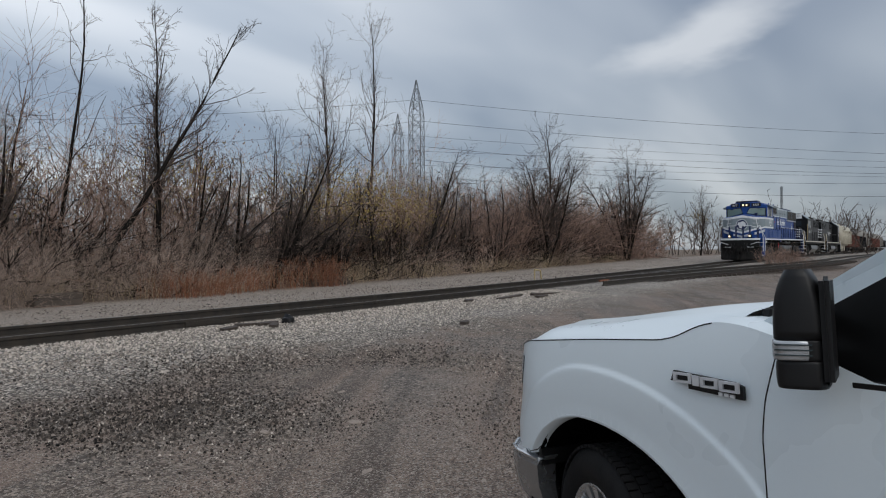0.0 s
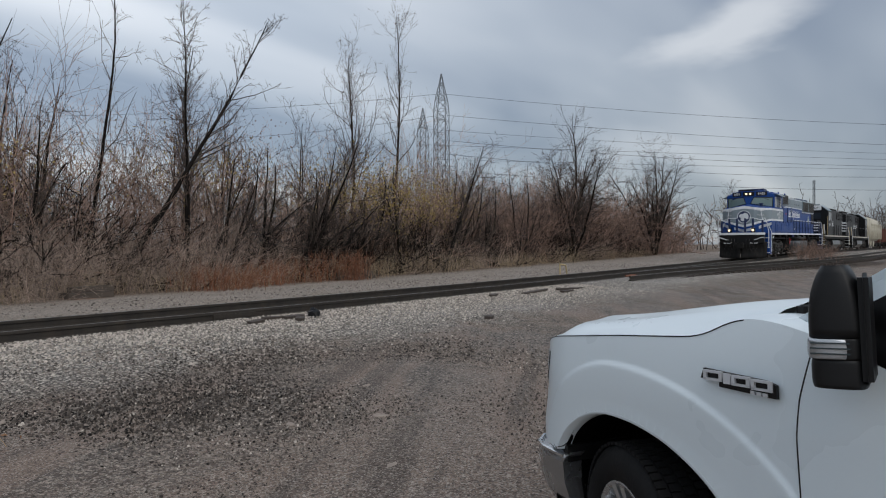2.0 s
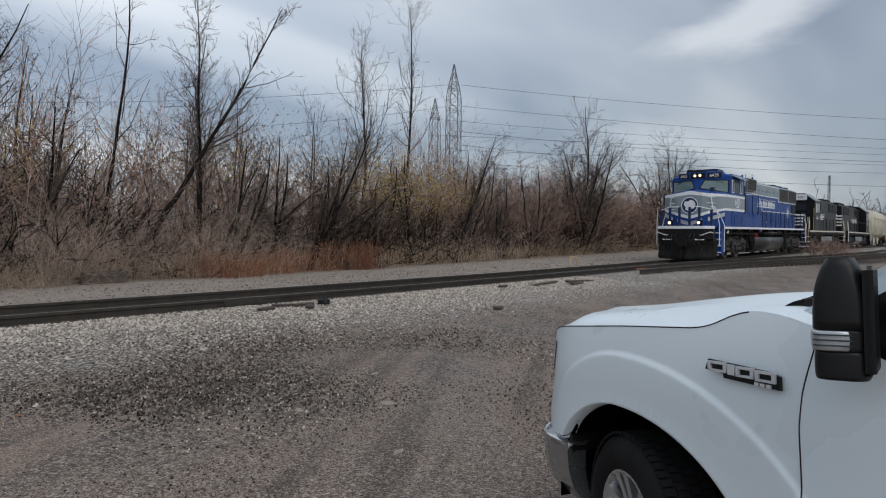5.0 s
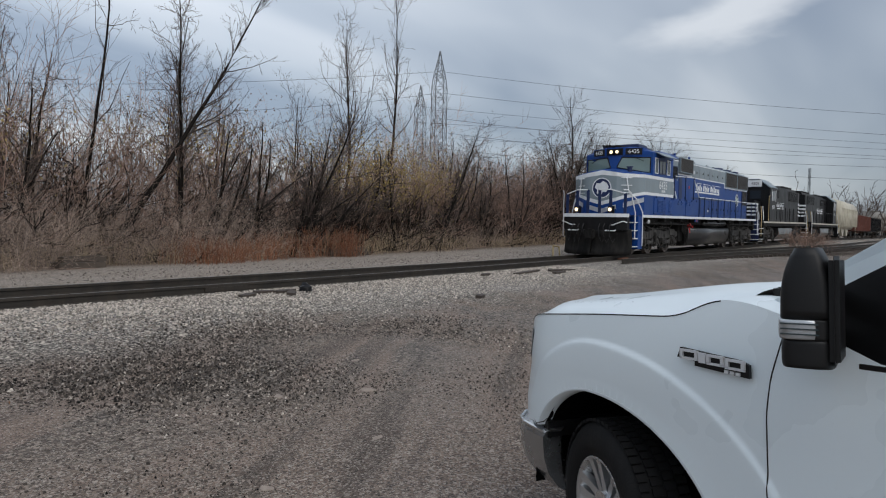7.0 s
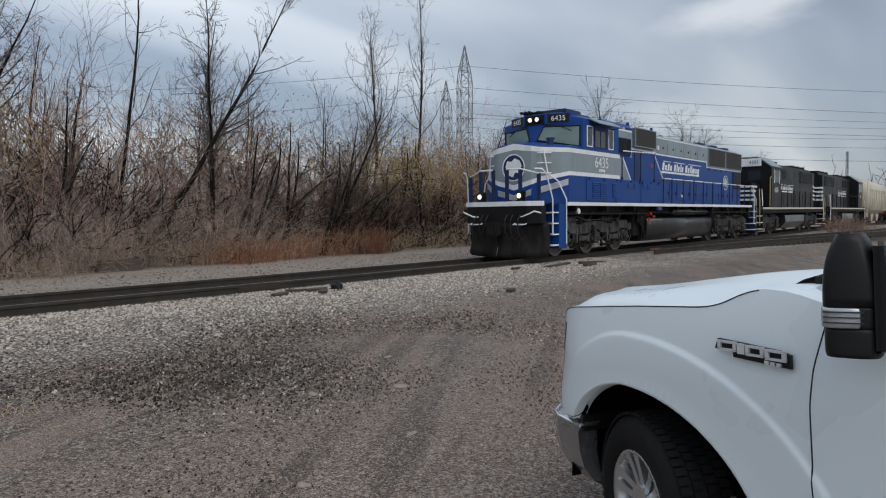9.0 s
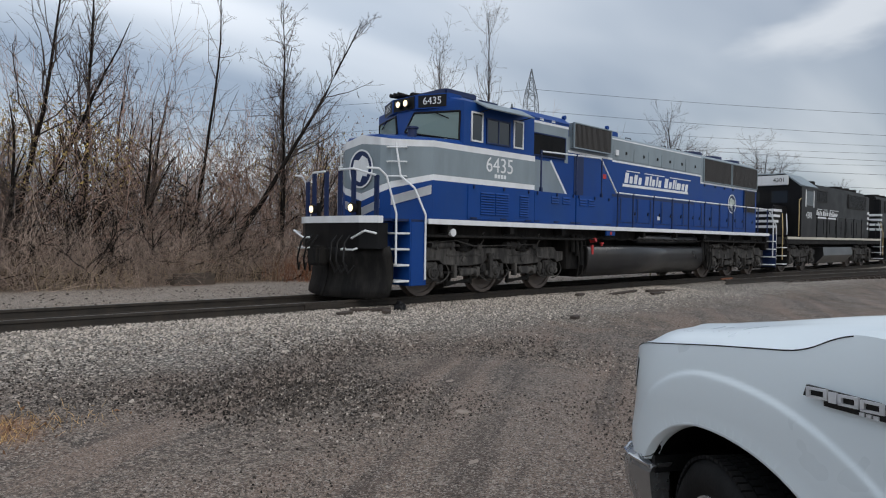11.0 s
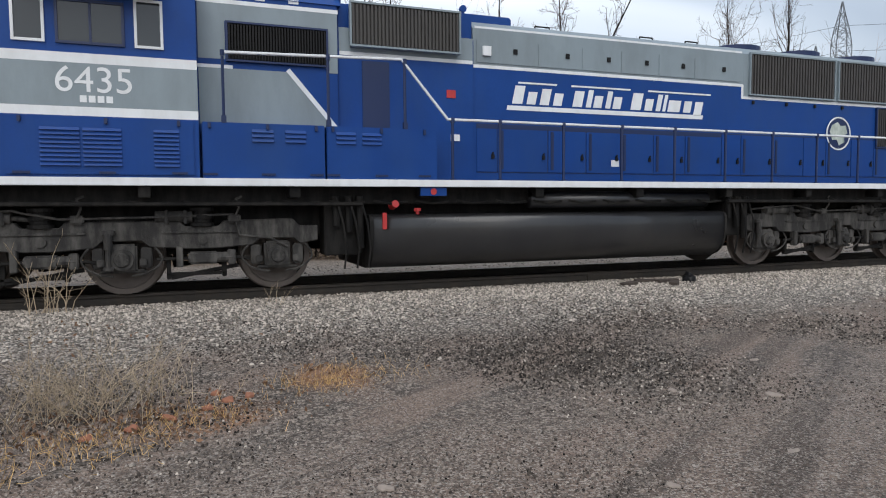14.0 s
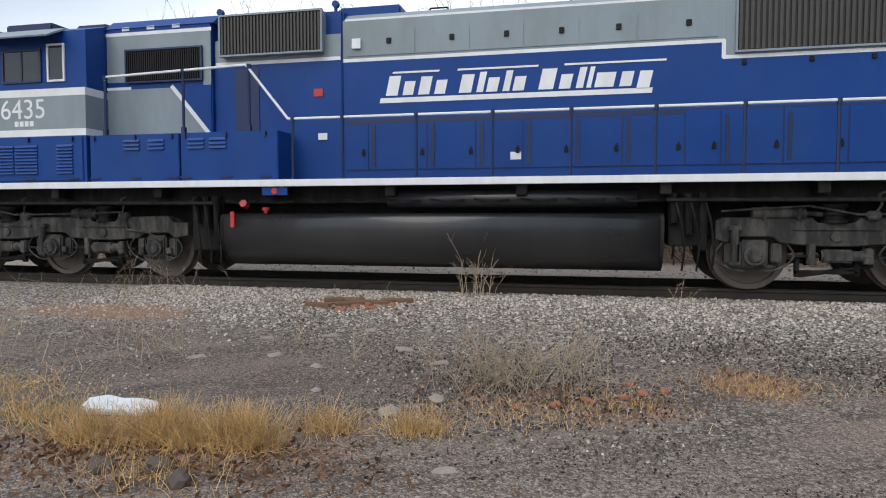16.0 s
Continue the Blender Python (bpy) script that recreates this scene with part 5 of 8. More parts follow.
    for s in (-1, 1):
        for y in (0.35, 0.55, 0.8):
            bm = B()
            pipe(bm, [(-1.86, s * y, 1.5), (-1.99, s * y, 1.35), (-2.05, s * (y + 0.05), 1.0), (-1.97, s * (y + 0.12), 0.75), (-1.89, s * (y + 0.2), 0.9)], 0.020, 6)
            down(part("air_hose", bm, BLACK, g))
        bm = B()
        pipe(bm, [(-1.65, s * 1.38, 1.55), (-1.87, s * 1.3, 1.6), (-1.89, s * 0.9, 1.45), (-1.75, s * 0.75, 1.45)], 0.022, 6)
        pipe(bm, [(-1.83, s * 1.0, 1.25), (-1.93, s * 1.0, 1.22), (-1.93, s * 0.6, 1.22), (-1.83, s * 0.6, 1.25)], 0.02, 6)
        down(part("uncoupling_lever", bm, WHITE, g, "white painted uncoupling lever"))
    # nose door, grab irons, emblem on the front
    emblem(g, -1, 0, -1.022, 2.95, 0.42, front=True)
    for s in (-1, 1):
        for z in (2.75, 3.05, 3.35):
            bm = B()
            a, c = Vector((-0.93, s * 0.80, z)), Vector((-0.66, s * 1.10, z))
            o = Vector((-0.62, s * 0.62, 0)) * 0.10
            pipe(bm, [a, a + o, c + o, c], 0.016, 5)
            down(part("grab_iron", bm, WHITE, g))
    return g, wheels


LEAD, LEAD_WHEELS = lead_locomotive()


def black_locomotive():
    """The four-axle road switcher; its cab end leads."""
    g = thing("road_switcher", "black four-axle diesel locomotive with white stripes and yellow rails", "locomotive", group="black locomotives")
    L = 18.0
    bm = B()
    box(bm, 0.3, L - 0.3, -1.45, 1.45, 1.45, 1.75, 0.01)
    box(bm, 1.0, L - 1.0, -0.7, 0.7, 1.0, 1.46)
    down(part("underframe", bm, UNDER, g))
    for s in (-1, 1):
        bm = B()
        box(bm, 1.2, L - 1.2, s * 1.45, s * 1.5, 1.66, 1.77, 0.005)
        down(part("deck_edge", bm, material("cream_edge", (0.52, 0.49, 0.42), 0.6), g))
    bogie(g, (2.6, 5.35))
    bogie(g, (L - 5.35, L - 2.6))
    for x in (2.6, 5.35, L - 5.35, L - 2.6):
        wheelset(g, x)
    bm = B()
    prism(bm, [(-1.35, 1.3), (1.35, 1.3), (1.4, 0.9), (1.05, 0.5), (-1.05, 0.5), (-1.4, 0.9)], 6.6, 11.4, "x")
    down(part("fuel_tank", bm, TANK, g))
    bm = B()
    box(bm, 1.25, 2.9, -0.95, 0.95, 1.75, 3.15, 0.06)
    down(part("short_hood", bm, BLACK, g))
    for k in range(4):
        bm = B()
        box(bm, 1.236, 1.6 + k * 0.2, -0.958, 0.958, 2.14 + k * 0.24, 2.25 + k * 0.24, 0.002)
        down(part("nose_stripe", bm, WHITE, g, "white nose stripe"))
    bm = B()
    prism(bm, [(-1.52, 1.75), (1.52, 1.75), (1.52, 4.05), (0.8, 4.62), (-0.8, 4.62), (-1.52, 4.05)], 2.9, 5.0, "x")
    bmesh.ops.bevel(bm, geom=bm.edges[:], offset=0.03, segments=2, affect="EDGES")
    down(part("cab", bm, BLACK, g))
    bm = B()
    prism(bm, [(-0.82, 4.64), (0.82, 4.64), (1.56, 4.06), (1.5, 4.02), (0.8, 4.60), (-0.8, 4.60), (-1.5, 4.02), (-1.56, 4.06)], 2.85, 5.05, "x")
    down(part("cab_roof", bm, GREY, g, "faded grey cab roof"))
    bm = B()
    box(bm, 2.80, 2.92, -0.98, 0.98, 4.1, 4.55, 0.03)
    down(part("number_board_box", bm, WHITE, g, "white number board over the cab windows"))
    for y in (-0.6, 0.6):
        lettering("4301", 0.26, BLACK, g, Matrix.Translation((2.795, y, 4.32 - 0.2)) @ Euler((0, 0, radians(-90))).to_matrix().to_4x4() @ Euler((radians(90), 0, 0)).to_matrix().to_4x4(), name="road_number")
        bm = B()
        box(bm, 2.885, 2.896, y - 0.34, y + 0.34, 3.3, 3.85)
        down(part("cab_window", bm, GLASS, g))
    for s in (-1, 1):
        bm = B()
        box(bm, 3.5, 4.5, s * 1.515, s * 1.53, 3.2, 3.85)
        w = down(part("cab_window", bm, GLASS, g))
        bm = B()
        box(bm, 3.42, 3.5, s * 1.5, s * 1.54, 3.14, 3.9)
        box(bm, 4.5, 4.58, s * 1.5, s * 1.54, 3.14, 3.9)
        part("window_frame", bm, WHITE, w)
        lettering("4301", 0.42, WHITE, g, Matrix.Translation((3.95, s * 1.524, 2.75 - 0.2)) @ side_turn(s), name="road_number")
    bm = B()
    box(bm, 5.0, L - 1.3, -0.88, 0.88, 1.75, 4.25, 0.05)
    box(bm, 5.0, L - 1.3, -0.6, 0.6, 4.2, 4.45, 0.05)
    down(part("long_hood", bm, BLACK, g))
    for x in (6.2, 8.0, 12.6, 14.0, 15.4):
        bm = B()
        rod(bm, (x, 0, 4.4), (x, 0, 4.62), 0.5, 20)
        down(part("roof_fan", bm, UNDER, g))
    for s in (-1, 1):
        grille(g, 6.2, 8.6, 0.885, s, 3.55, 4.1, 24, WELL_DARK, BLACK, MESH_DARK)
        grille(g, 12.4, 15.8, 0.885, s, 3.45, 4.15, 30, WELL_DARK, BLACK, MESH_DARK)
        loco_name_panel(g, s, 7.0, 10.6, 2.75, 3.2, 0.884)
        for k in range(11):
            bm = B()
            x = 5.3 + k * 0.98
            box(bm, x, x + 0.9, s * 0.87, s * 0.90, 1.95, 2.65, 0.01)
            down(part("hood_door", bm, BLACK, g))
        handrail(g, [(5.3, s * 1.45, 2.78), (L - 1.0, s * 1.45, 2.78)], BLACK, [(5.3 + k * 1.5, s * 1.45, 2.78) for k in range(8)], BLACK, 1.75)
        for x in (0.75, 1.25, L - 1.25, L - 0.75):
            handrail(g, [(x, s * 1.5, 0.8), (x, s * 1.5, 2.1), (x + (0.2 if x < 9 else -0.2), s * 1.4, 2.75)], YELLOW if x < 1 or x > L - 1 else WHITE)
        handrail(g, [(2.7, s * 1.5, 1.8), (2.7, s * 1.5, 3.4), (2.95, s * 1.5, 3.5)], YELLOW)
        steps(g, 0.7, 1.2, s, (0.6, 0.95, 1.3), BLACK, WHITE)
        steps(g, L - 1.2, L - 0.72, s, (0.6, 0.95, 1.3), BLACK, WHITE)
    for k in range(4):
        bm = B()
        box(bm, L - 1.7, L - 1.296, -0.89, 0.89, 2.3 + k * 0.3, 2.44 + k * 0.3, 0.002)
        down(part("end_stripe", bm, WHITE, g, "white end stripe"))
    emblem(g, -1, 5.8, 0.884, 3.0, 0.4)
    bm = B()
    box(bm, 0.05, 0.6, -0.15, 0.15, 0.9, 1.25, 0.03)
    box(bm, 0.3, 0.4, -1.4, 1.4, 0.4, 1.7, 0.02)
    down(part("pilot", bm, BLACK, g))
    bm = B()
    box(bm, L - 0.6, L - 0.05, -0.15, 0.15, 0.9, 1.25, 0.03)
    box(bm, L - 0.4, L - 0.3, -1.4, 1.4, 0.5, 1.7, 0.02)
    down(part("pilot", bm, BLACK, g))
    return g


SECOND = black_locomotive()
THIRD = copy_thing(SECOND, pose(0, 0, 0))


def freight_bogies(g, xs):
    for xc in xs:
        for s in (-1, 1):
            bm = B()
            prism(bm, [(xc - 1.1, 0.75), (xc - 0.5, 1.0), (xc + 0.5, 1.0), (xc + 1.1, 0.75), (xc + 1.0, 0.6), (xc + 0.4, 0.5), (xc - 0.4, 0.5), (xc - 1.0, 0.6)], s * 1.0, s * 1.12)
            down(part("side_frame", bm, UNDER, g))
        for d in (-0.85, 0.85):
            wheelset(g, xc + d, 0.457)


def hopper_car(mat, label, length=15.0):
    g = thing("hopper_car", label, "freight car", group="freight cars")
    bm = B()
    prof = [(-1.0, 1.3), (-1.55, 2.0), (-1.62, 2.9), (-1.5, 3.9), (-1.1, 4.4), (-0.5, 4.6), (0.5, 4.6), (1.1, 4.4), (1.5, 3.9), (1.62, 2.9), (1.55, 2.0), (1.0, 1.3)]
    prism(bm, prof, 0.9, length - 0.9, "x")
    down(part("body", bm, mat, g, smooth=True))
    for k in range(12):
        x = 1.2 + k * (length - 2.4) / 11
        for s in (-1, 1):
            bm = B()
            box(bm, x - 0.04, x + 0.04, s * 1.5, s * 1.66, 1.6, 3.6, 0.01)
            down(part("rib", bm, mat, g))
    bm = B()
    for x in (4.0, 7.5, 11.0):
        prism(bm, [(x - 1.5, 1.5), (x + 1.5, 1.5), (x + 0.3, 0.5), (x - 0.3, 0.5)], -0.9, 0.9)
    box(bm, 0.2, length - 0.2, -0.2, 0.2, 0.9, 1.3)
    down(part("chutes", bm, mat, g))
    bm = B()
    for s in (-1, 1):
        for x in (0.6, length - 0.6):
            pipe(bm, [(x, s * 1.4, 0.9), (x, s * 1.4, 4.3)], 0.03, 5)
            for k in range(8):
                pipe(bm, [(x - 0.25, s * 1.42, 1.1 + k * 0.4), (x + 0.25, s * 1.42, 1.1 + k * 0.4)], 0.02, 4)
    box(bm, 0.6, length - 0.6, -0.35, 0.35, 4.64, 4.7)
    down(part("ladder", bm, mat, g))
    freight_bogies(g, (2.2, length - 2.2))
    return g


def gondola_car(mat, label, length=16.0):
    g = thing("gondola_car", label, "freight car", group="freight cars")
    bm = B()
    box(bm, 0.5, length - 0.5, -1.5, -1.42, 1.2, 3.2, 0.01)
    box(bm, 0.5, length - 0.5, 1.42, 1.5, 1.2, 3.2, 0.01)
    box(bm, 0.5, 0.6, -1.42, 1.42, 1.2, 3.2)
    box(bm, length - 0.6, length - 0.5, -1.42, 1.42, 1.2, 3.2)
    box(bm, 0.5, length - 0.5, -1.42, 1.42, 1.15, 1.3)
    box(bm, 0.1, length - 0.1, -0.2, 0.2, 0.9, 1.2)
    for k in range(14):
        x = 0.8 + k * (length - 1.6) / 13
        for s in (-1, 1):
            box(bm, x - 0.06, x + 0.06, s * 1.5, s * 1.6, 1.2, 3.15)
    down(part("body", bm, mat, g))
    freight_bogies(g, (2.2, length - 2.2))
    return g


CREAM = material("cream_hopper_paint", (0.52, 0.49, 0.40), 0.6, 0, 0.15, 1.0, 20, 0.1, dirt=(0.22, 0.17, 0.12), dirt_amount=0.6)
OXIDE = material("oxide_red_paint", (0.16, 0.055, 0.038), 0.75, 0, 0.25, 1.0, 20, 0.1, dirt=(0.06, 0.035, 0.03), dirt_amount=0.6)
DULL_GREY = material("dull_grey_paint", (0.24, 0.23, 0.21), 0.7, 0, 0.25, 1.0, 20, 0.1, dirt=(0.13, 0.09, 0.06), dirt_amount=0.6)
CARS = [(hopper_car(CREAM, "cream covered hopper car, streaked with rust"), 15.0)]
_g1 = gondola_car(OXIDE, "oxide-red open gondola car")
_h2 = hopper_car(DULL_GREY, "dull grey covered hopper car")
_b1 = gondola_car(BLACK, "black open gondola car")
CARS += [(_g1, 16.0), (_b1, 16.0), (_h2, 15.0), (copy_thing(_g1, pose(0, 0, 0)), 16.0), (copy_thing(_g1, pose(0, 0, 0)), 16.0), (copy_thing(_h2, pose(0, 0, 0)), 15.0), (copy_thing(_b1, pose(0, 0, 0)), 16.0)]

# the train's way: seconds and the distance still to go
TRAIN = [(0, 52.0), (0.5, 50.0), (1.0, 48.0), (1.5, 45.95), (2.0, 43.9), (2.5, 41.8), (3.0, 39.75), (3.5, 37.65), (6.0, 26.95), (6.5, 24.9), (7.0, 22.85), (7.5, 20.78), (8.0, 18.68),
         (10.5, 8.33), (11.0, 6.28), (11.5, 4.18), (12.0, 2.09), (12.5, 0.0), (13.0, -2.09), (13.5, -4.28), (14.0, -6.46), (14.5, -8.62), (15.0, -10.79), (15.5, -13.0), (16.0, -15.2)]


def train_x(t):
    return float(np.interp(t, [a for a, _ in TRAIN], [b for _, b in TRAIN]))


def train_pose(x, length, turned=False):
    za, zb = float(rail_rise(x)), float(rail_rise(x + length))
    slope = math.degrees(math.atan2(zb - za, length))
    if turned:
        return pose(x + length, YC, RAIL_TOP_Z + zb, 0, slope, 180)
    return pose(x, YC, RAIL_TOP_Z + za, 0, -slope, 0)


def motions():
    walk(LEAD, [(t, train_pose(d + 3.34, 18.0)) for t, d in TRAIN])
    for k, w in enumerate(LEAD_WHEELS):
        x, rows = w.location.x, []
        for j in range(161):
            t = j / 10
            rows.append((t, pose(x, 0, 0.533, 0, math.degrees((train_x(t) - 52.0) / 0.533), 0)))
        walk(w, rows)
    back = 3.34 + 19.1
    walk(SECOND, [(t, train_pose(d + back, 18.0)) for t, d in TRAIN])
    walk(THIRD, [(t, train_pose(d + back + 18.05, 18.0, True)) for t, d in TRAIN])
    at = back + 36.1
    for car, length in CARS:
        walk(car, [(t, train_pose(d + at, length)) for t, d in TRAIN])
        at += length


# ---- trees and brush ----
def edge_y(x):
    """Where the brush begins behind the track."""
    return 18.6 + 0.075 * np.asarray(x, float)


def bare_tree(name, x, y, height, seed, lean=(0, 0), limbs=16, spread=0.55, trunk_r=0.13, lo=0.25, label="leafless grey tree at the edge of the brush", twigs=5, up=0.10, ratio=0.42, forks=0, bend=0.0):
    rng = np.random.default_rng(seed)
    z = float(ground_z(x, y)) - 0.05
    g = thing(name, label, "tree", pose(x, y, z), group="bare trees")
    k = 11
    start = np.zeros((1 + forks, 3))
    way = np.concatenate([[[lean[0], lean[1], 1.0]], rng.normal(0, 0.12 if forks < 4 else 0.25, (forks, 3)) + [lean[0], lean[1], 1.0]])
    ln = height * np.concatenate([[1.0], rng.uniform(0.65, 0.95, forks)])
    p0, r0 = grow(start, way, ln, k, np.full(1 + forks, trunk_r * 0.8), np.full(1 + forks, 0.012), 0.05, 0.03, rng)
    # the main trunk ends where its lean says, with a bow on the way
    s = np.linspace(0, 1, k)[:, None]
    aim = np.array([lean[0], lean[1], 1.0]) * height
    p0[0] += s * (aim - p0[0, -1]) + 4 * s * (1 - s) * bend * np.array([lean[0], lean[1], 0.0]) / (math.hypot(*lean) + 1e-6)
    r0[:, 0] *= 1.35
    v, f = tubes(p0, r0, 7)
    np_mesh("trunk", v, f, BARK, g)
    p1, r1 = sprout(p0, r0, limbs, lo, 0.97, spread, ratio, 7, 0.16, up, rng, 0.42, 0.008)
    p2, r2 = sprout(p1, r1, twigs, 0.2, 1.0, 0.6, 0.45, 3, 0.20, 0.06, rng, 0.6, 0.006)
    p3, r3 = sprout(p2, r2, 3, 0.15, 1.0, 0.65, 0.55, 2, 0.22, 0.04, rng, 0.7, 0.0052)
    v, f = joined([tubes(p1, r1, 4), tubes(p2, r2, 3), tubes(p3, r3, 3)])
    np_mesh("crown", v, f, TWIG, g)
    return p3 + np.array([x, y, z])


def leaves(points, size, rng):
    """Small bent leaves at given points: two triangles each."""
    n = len(points)
    d = unit(rng.normal(0, 1, (n, 3)))
    u = unit(np.cross(d, rng.normal(0, 1, (n, 3))))
    s = size * rng.uniform(0.6, 1.3, n)[:, None]
    v = np.stack([points, points + d * s + u * s * 0.4, points + d * s * 1.8, points + d * s - u * s * 0.4 + np.cross(d, u) * s * 0.25], 1).reshape(-1, 3)
    i = np.arange(n)[:, None] * 4
    return v, np.concatenate([i + [0, 1, 2, 3]])


def build_trees():
    T = bare_tree
    T("bare_tree", 9.1, 22.3, 10.4, 1, (0.10, -0.04), 12, 0.5, 0.10, 0.4, "tall thin leaning dead tree with few limbs", 3, ratio=0.25)
    T("bare_tree", 11.9, 20.9, 9.6, 2, (0.01, 0), 54, 0.5, 0.085, 0.25, "slender grey tree dense with short twigs", 5, ratio=0.2)
    T("bare_tree", 12.3, 21.2, 8.4, 20, (0.03, 0), 40, 0.45, 0.09, 0.3, "slender grey tree dense with short twigs", 5, ratio=0.2)
    T("bare_tree", 13.2, 20.6, 4.6, 3, (0.1, -0.05), 20, 0.6, 0.11, 0.3, "short dark crooked tree in the brush", 5, ratio=0.4, forks=1)
    T("bare_tree", 9.35, 20.9, 9.1, 4, (0.49, -0.25), 30, 0.5, 0.14, 0.3, "dark leaning tree, forked near its top", 4, ratio=0.2, bend=0.45)
    T("bare_tree", 24.7, 26.3, 11.6, 5, (0.0, 0), 40, 0.6, 0.14, 0.3, "broad grey tree with a fan of fine branches", 6, 0.2, 0.40)
    T("bare_tree", 30.5, 29.0, 16.0, 6, (0.03, -0.03), 30, 0.40, 0.16, 0.4, "tall slim tree with upswept branches", 5, 0.2, 0.24)
    T("bare_tree", 25.6, 20.4, 6.9, 7, (0.62, 0.08), 14, 0.55, 0.13, 0.3, "crooked leaning tree in the brush", 6, forks=2, ratio=0.35)
    T("bare_tree", 43.3, 22.5, 10.6, 8, (0.0, 0), 34, 0.75, 0.15, 0.25, "round-crowned bare tree with many stems", 7, 0.02, forks=7, ratio=0.40)
    T("bare_tree", 60.8, 23.0, 10.0, 9, (0.0, 0), 34, 0.75, 0.16, 0.25, "round-crowned tree that keeps some russet leaves", 7, 0.02, forks=6, ratio=0.40)
    T("bare_tree", 102.5, 27.5, 9.6, 10, (0, 0), 30, 0.55, 0.13, 0.3, "small pale tree beyond the line", 6, forks=2, ratio=0.34)
    T("bare_tree", 16.4, 20.3, 5.6, 11, (0.33, -0.27), 18, 0.6, 0.12, 0.3, "crooked dark tree with spreading limbs", 6, forks=2)
    T("bare_tree", 16.7, 20.6, 2.6, 12, (0.75, -0.6), 14, 0.6, 0.12, 0.3, "low dark limb arching out of the brush", 5, bend=-0.5)
    T("bare_tree", 8.2, 22.6, 6.6, 19, (0.07, -0.03), 10, 0.5, 0.12, 0.5, "thick broken snag with a few limbs", 4, ratio=0.3)
    T("bare_tree", 6.4, 23.2, 10.4, 13, (0.02, 0), 46, 0.42, 0.12, 0.25, "slender vine-grown grey tree", 5, ratio=0.2)
    T("bare_tree", 4.0, 22.7, 9.8, 14, (0.15, -0.02), 20, 0.5, 0.13, 0.35, "grey tree with rising limbs", 6, forks=1, ratio=0.34)
    T("bare_tree", 1.8, 22.0, 11.0, 15, (0.10, 0), 12, 0.55, 0.16, 0.4, "thick dark trunk with broken limbs", 4, ratio=0.28)
    T("bare_tree", 0.9, 25.0, 8.5, 16, (0.04, 0), 24, 0.55, 0.12, 0.3, "bare grey tree behind the brush", 6, forks=2, ratio=0.34)
    T("bare_tree", 3.0, 26.0, 9.0, 18, (0.05, 0), 20, 0.5, 0.12, 0.3, "bare grey tree behind the brush", 5, forks=1, ratio=0.34)
    # dark crooked trees that stand clear before the thicket
    for k, (x, off, h, lx, ly, bend, forks) in enumerate(((12.4, 1.0, 4.4, 0.45, -0.1, 0.5, 1), (13.6, 0.9, 3.4, 0.95, -0.2, -0.5, 0), (17.6, 0.9, 5.6, 0.22, 0.0, 0.3, 2), (18.4, 0.8, 3.6, 0.9, -0.1, -0.6, 1), (15.2, 1.2, 5.2, 0.05, 0.0, 0.2, 2), (20.8, 1.0, 4.6, 0.3, 0.0, 0.3, 1),
                                                       (23.6, 1.1, 5.2, -0.1, 0.0, 0.2, 2), (28.0, 0.9, 5.4, 0.5, 0.0, 0.4, 2), (31.5, 1.0, 4.8, 0.2, 0.0, 0.3, 2), (36.0, 1.0, 5.6, 0.1, 0.0, 0.3, 3), (6.6, 1.2, 5.0, 0.15, 0.0, 0.3, 1), (3.2, 1.3, 4.8, 0.1, 0.0, 0.3, 2), (0.2, 1.2, 5.2, -0.1, 0.0, 0.3, 2), (-3.2, 1.3, 5.6, 0.1, 0.0, 0.2, 2))):
        T("bare_tree", x, float(edge_y(x)) + off, h, 70 + k, (lx, ly), 15, 0.7, 0.11, 0.22, "crooked dark tree at the edge of the thicket", 6, 0.03, 0.42, forks, bend)
    for k, (x, y, h) in enumerate(((15, 27, 8), (19, 30, 8.5), (22.5, 28, 8), (22, 24, 6), (-6, 25, 9.5), (-10, 24, 9), (-15, 26, 10), (-5, 31, 10), (10, 32, 9.5), (35, 27, 7), (43, 28, 7), (52, 29, 6.5))):
        T("bare_tree", x, y, h, 40 + k, (0.05, 0), 18, 0.55, 0.11, 0.3, "bare grey tree behind the brush", 4, forks=2)


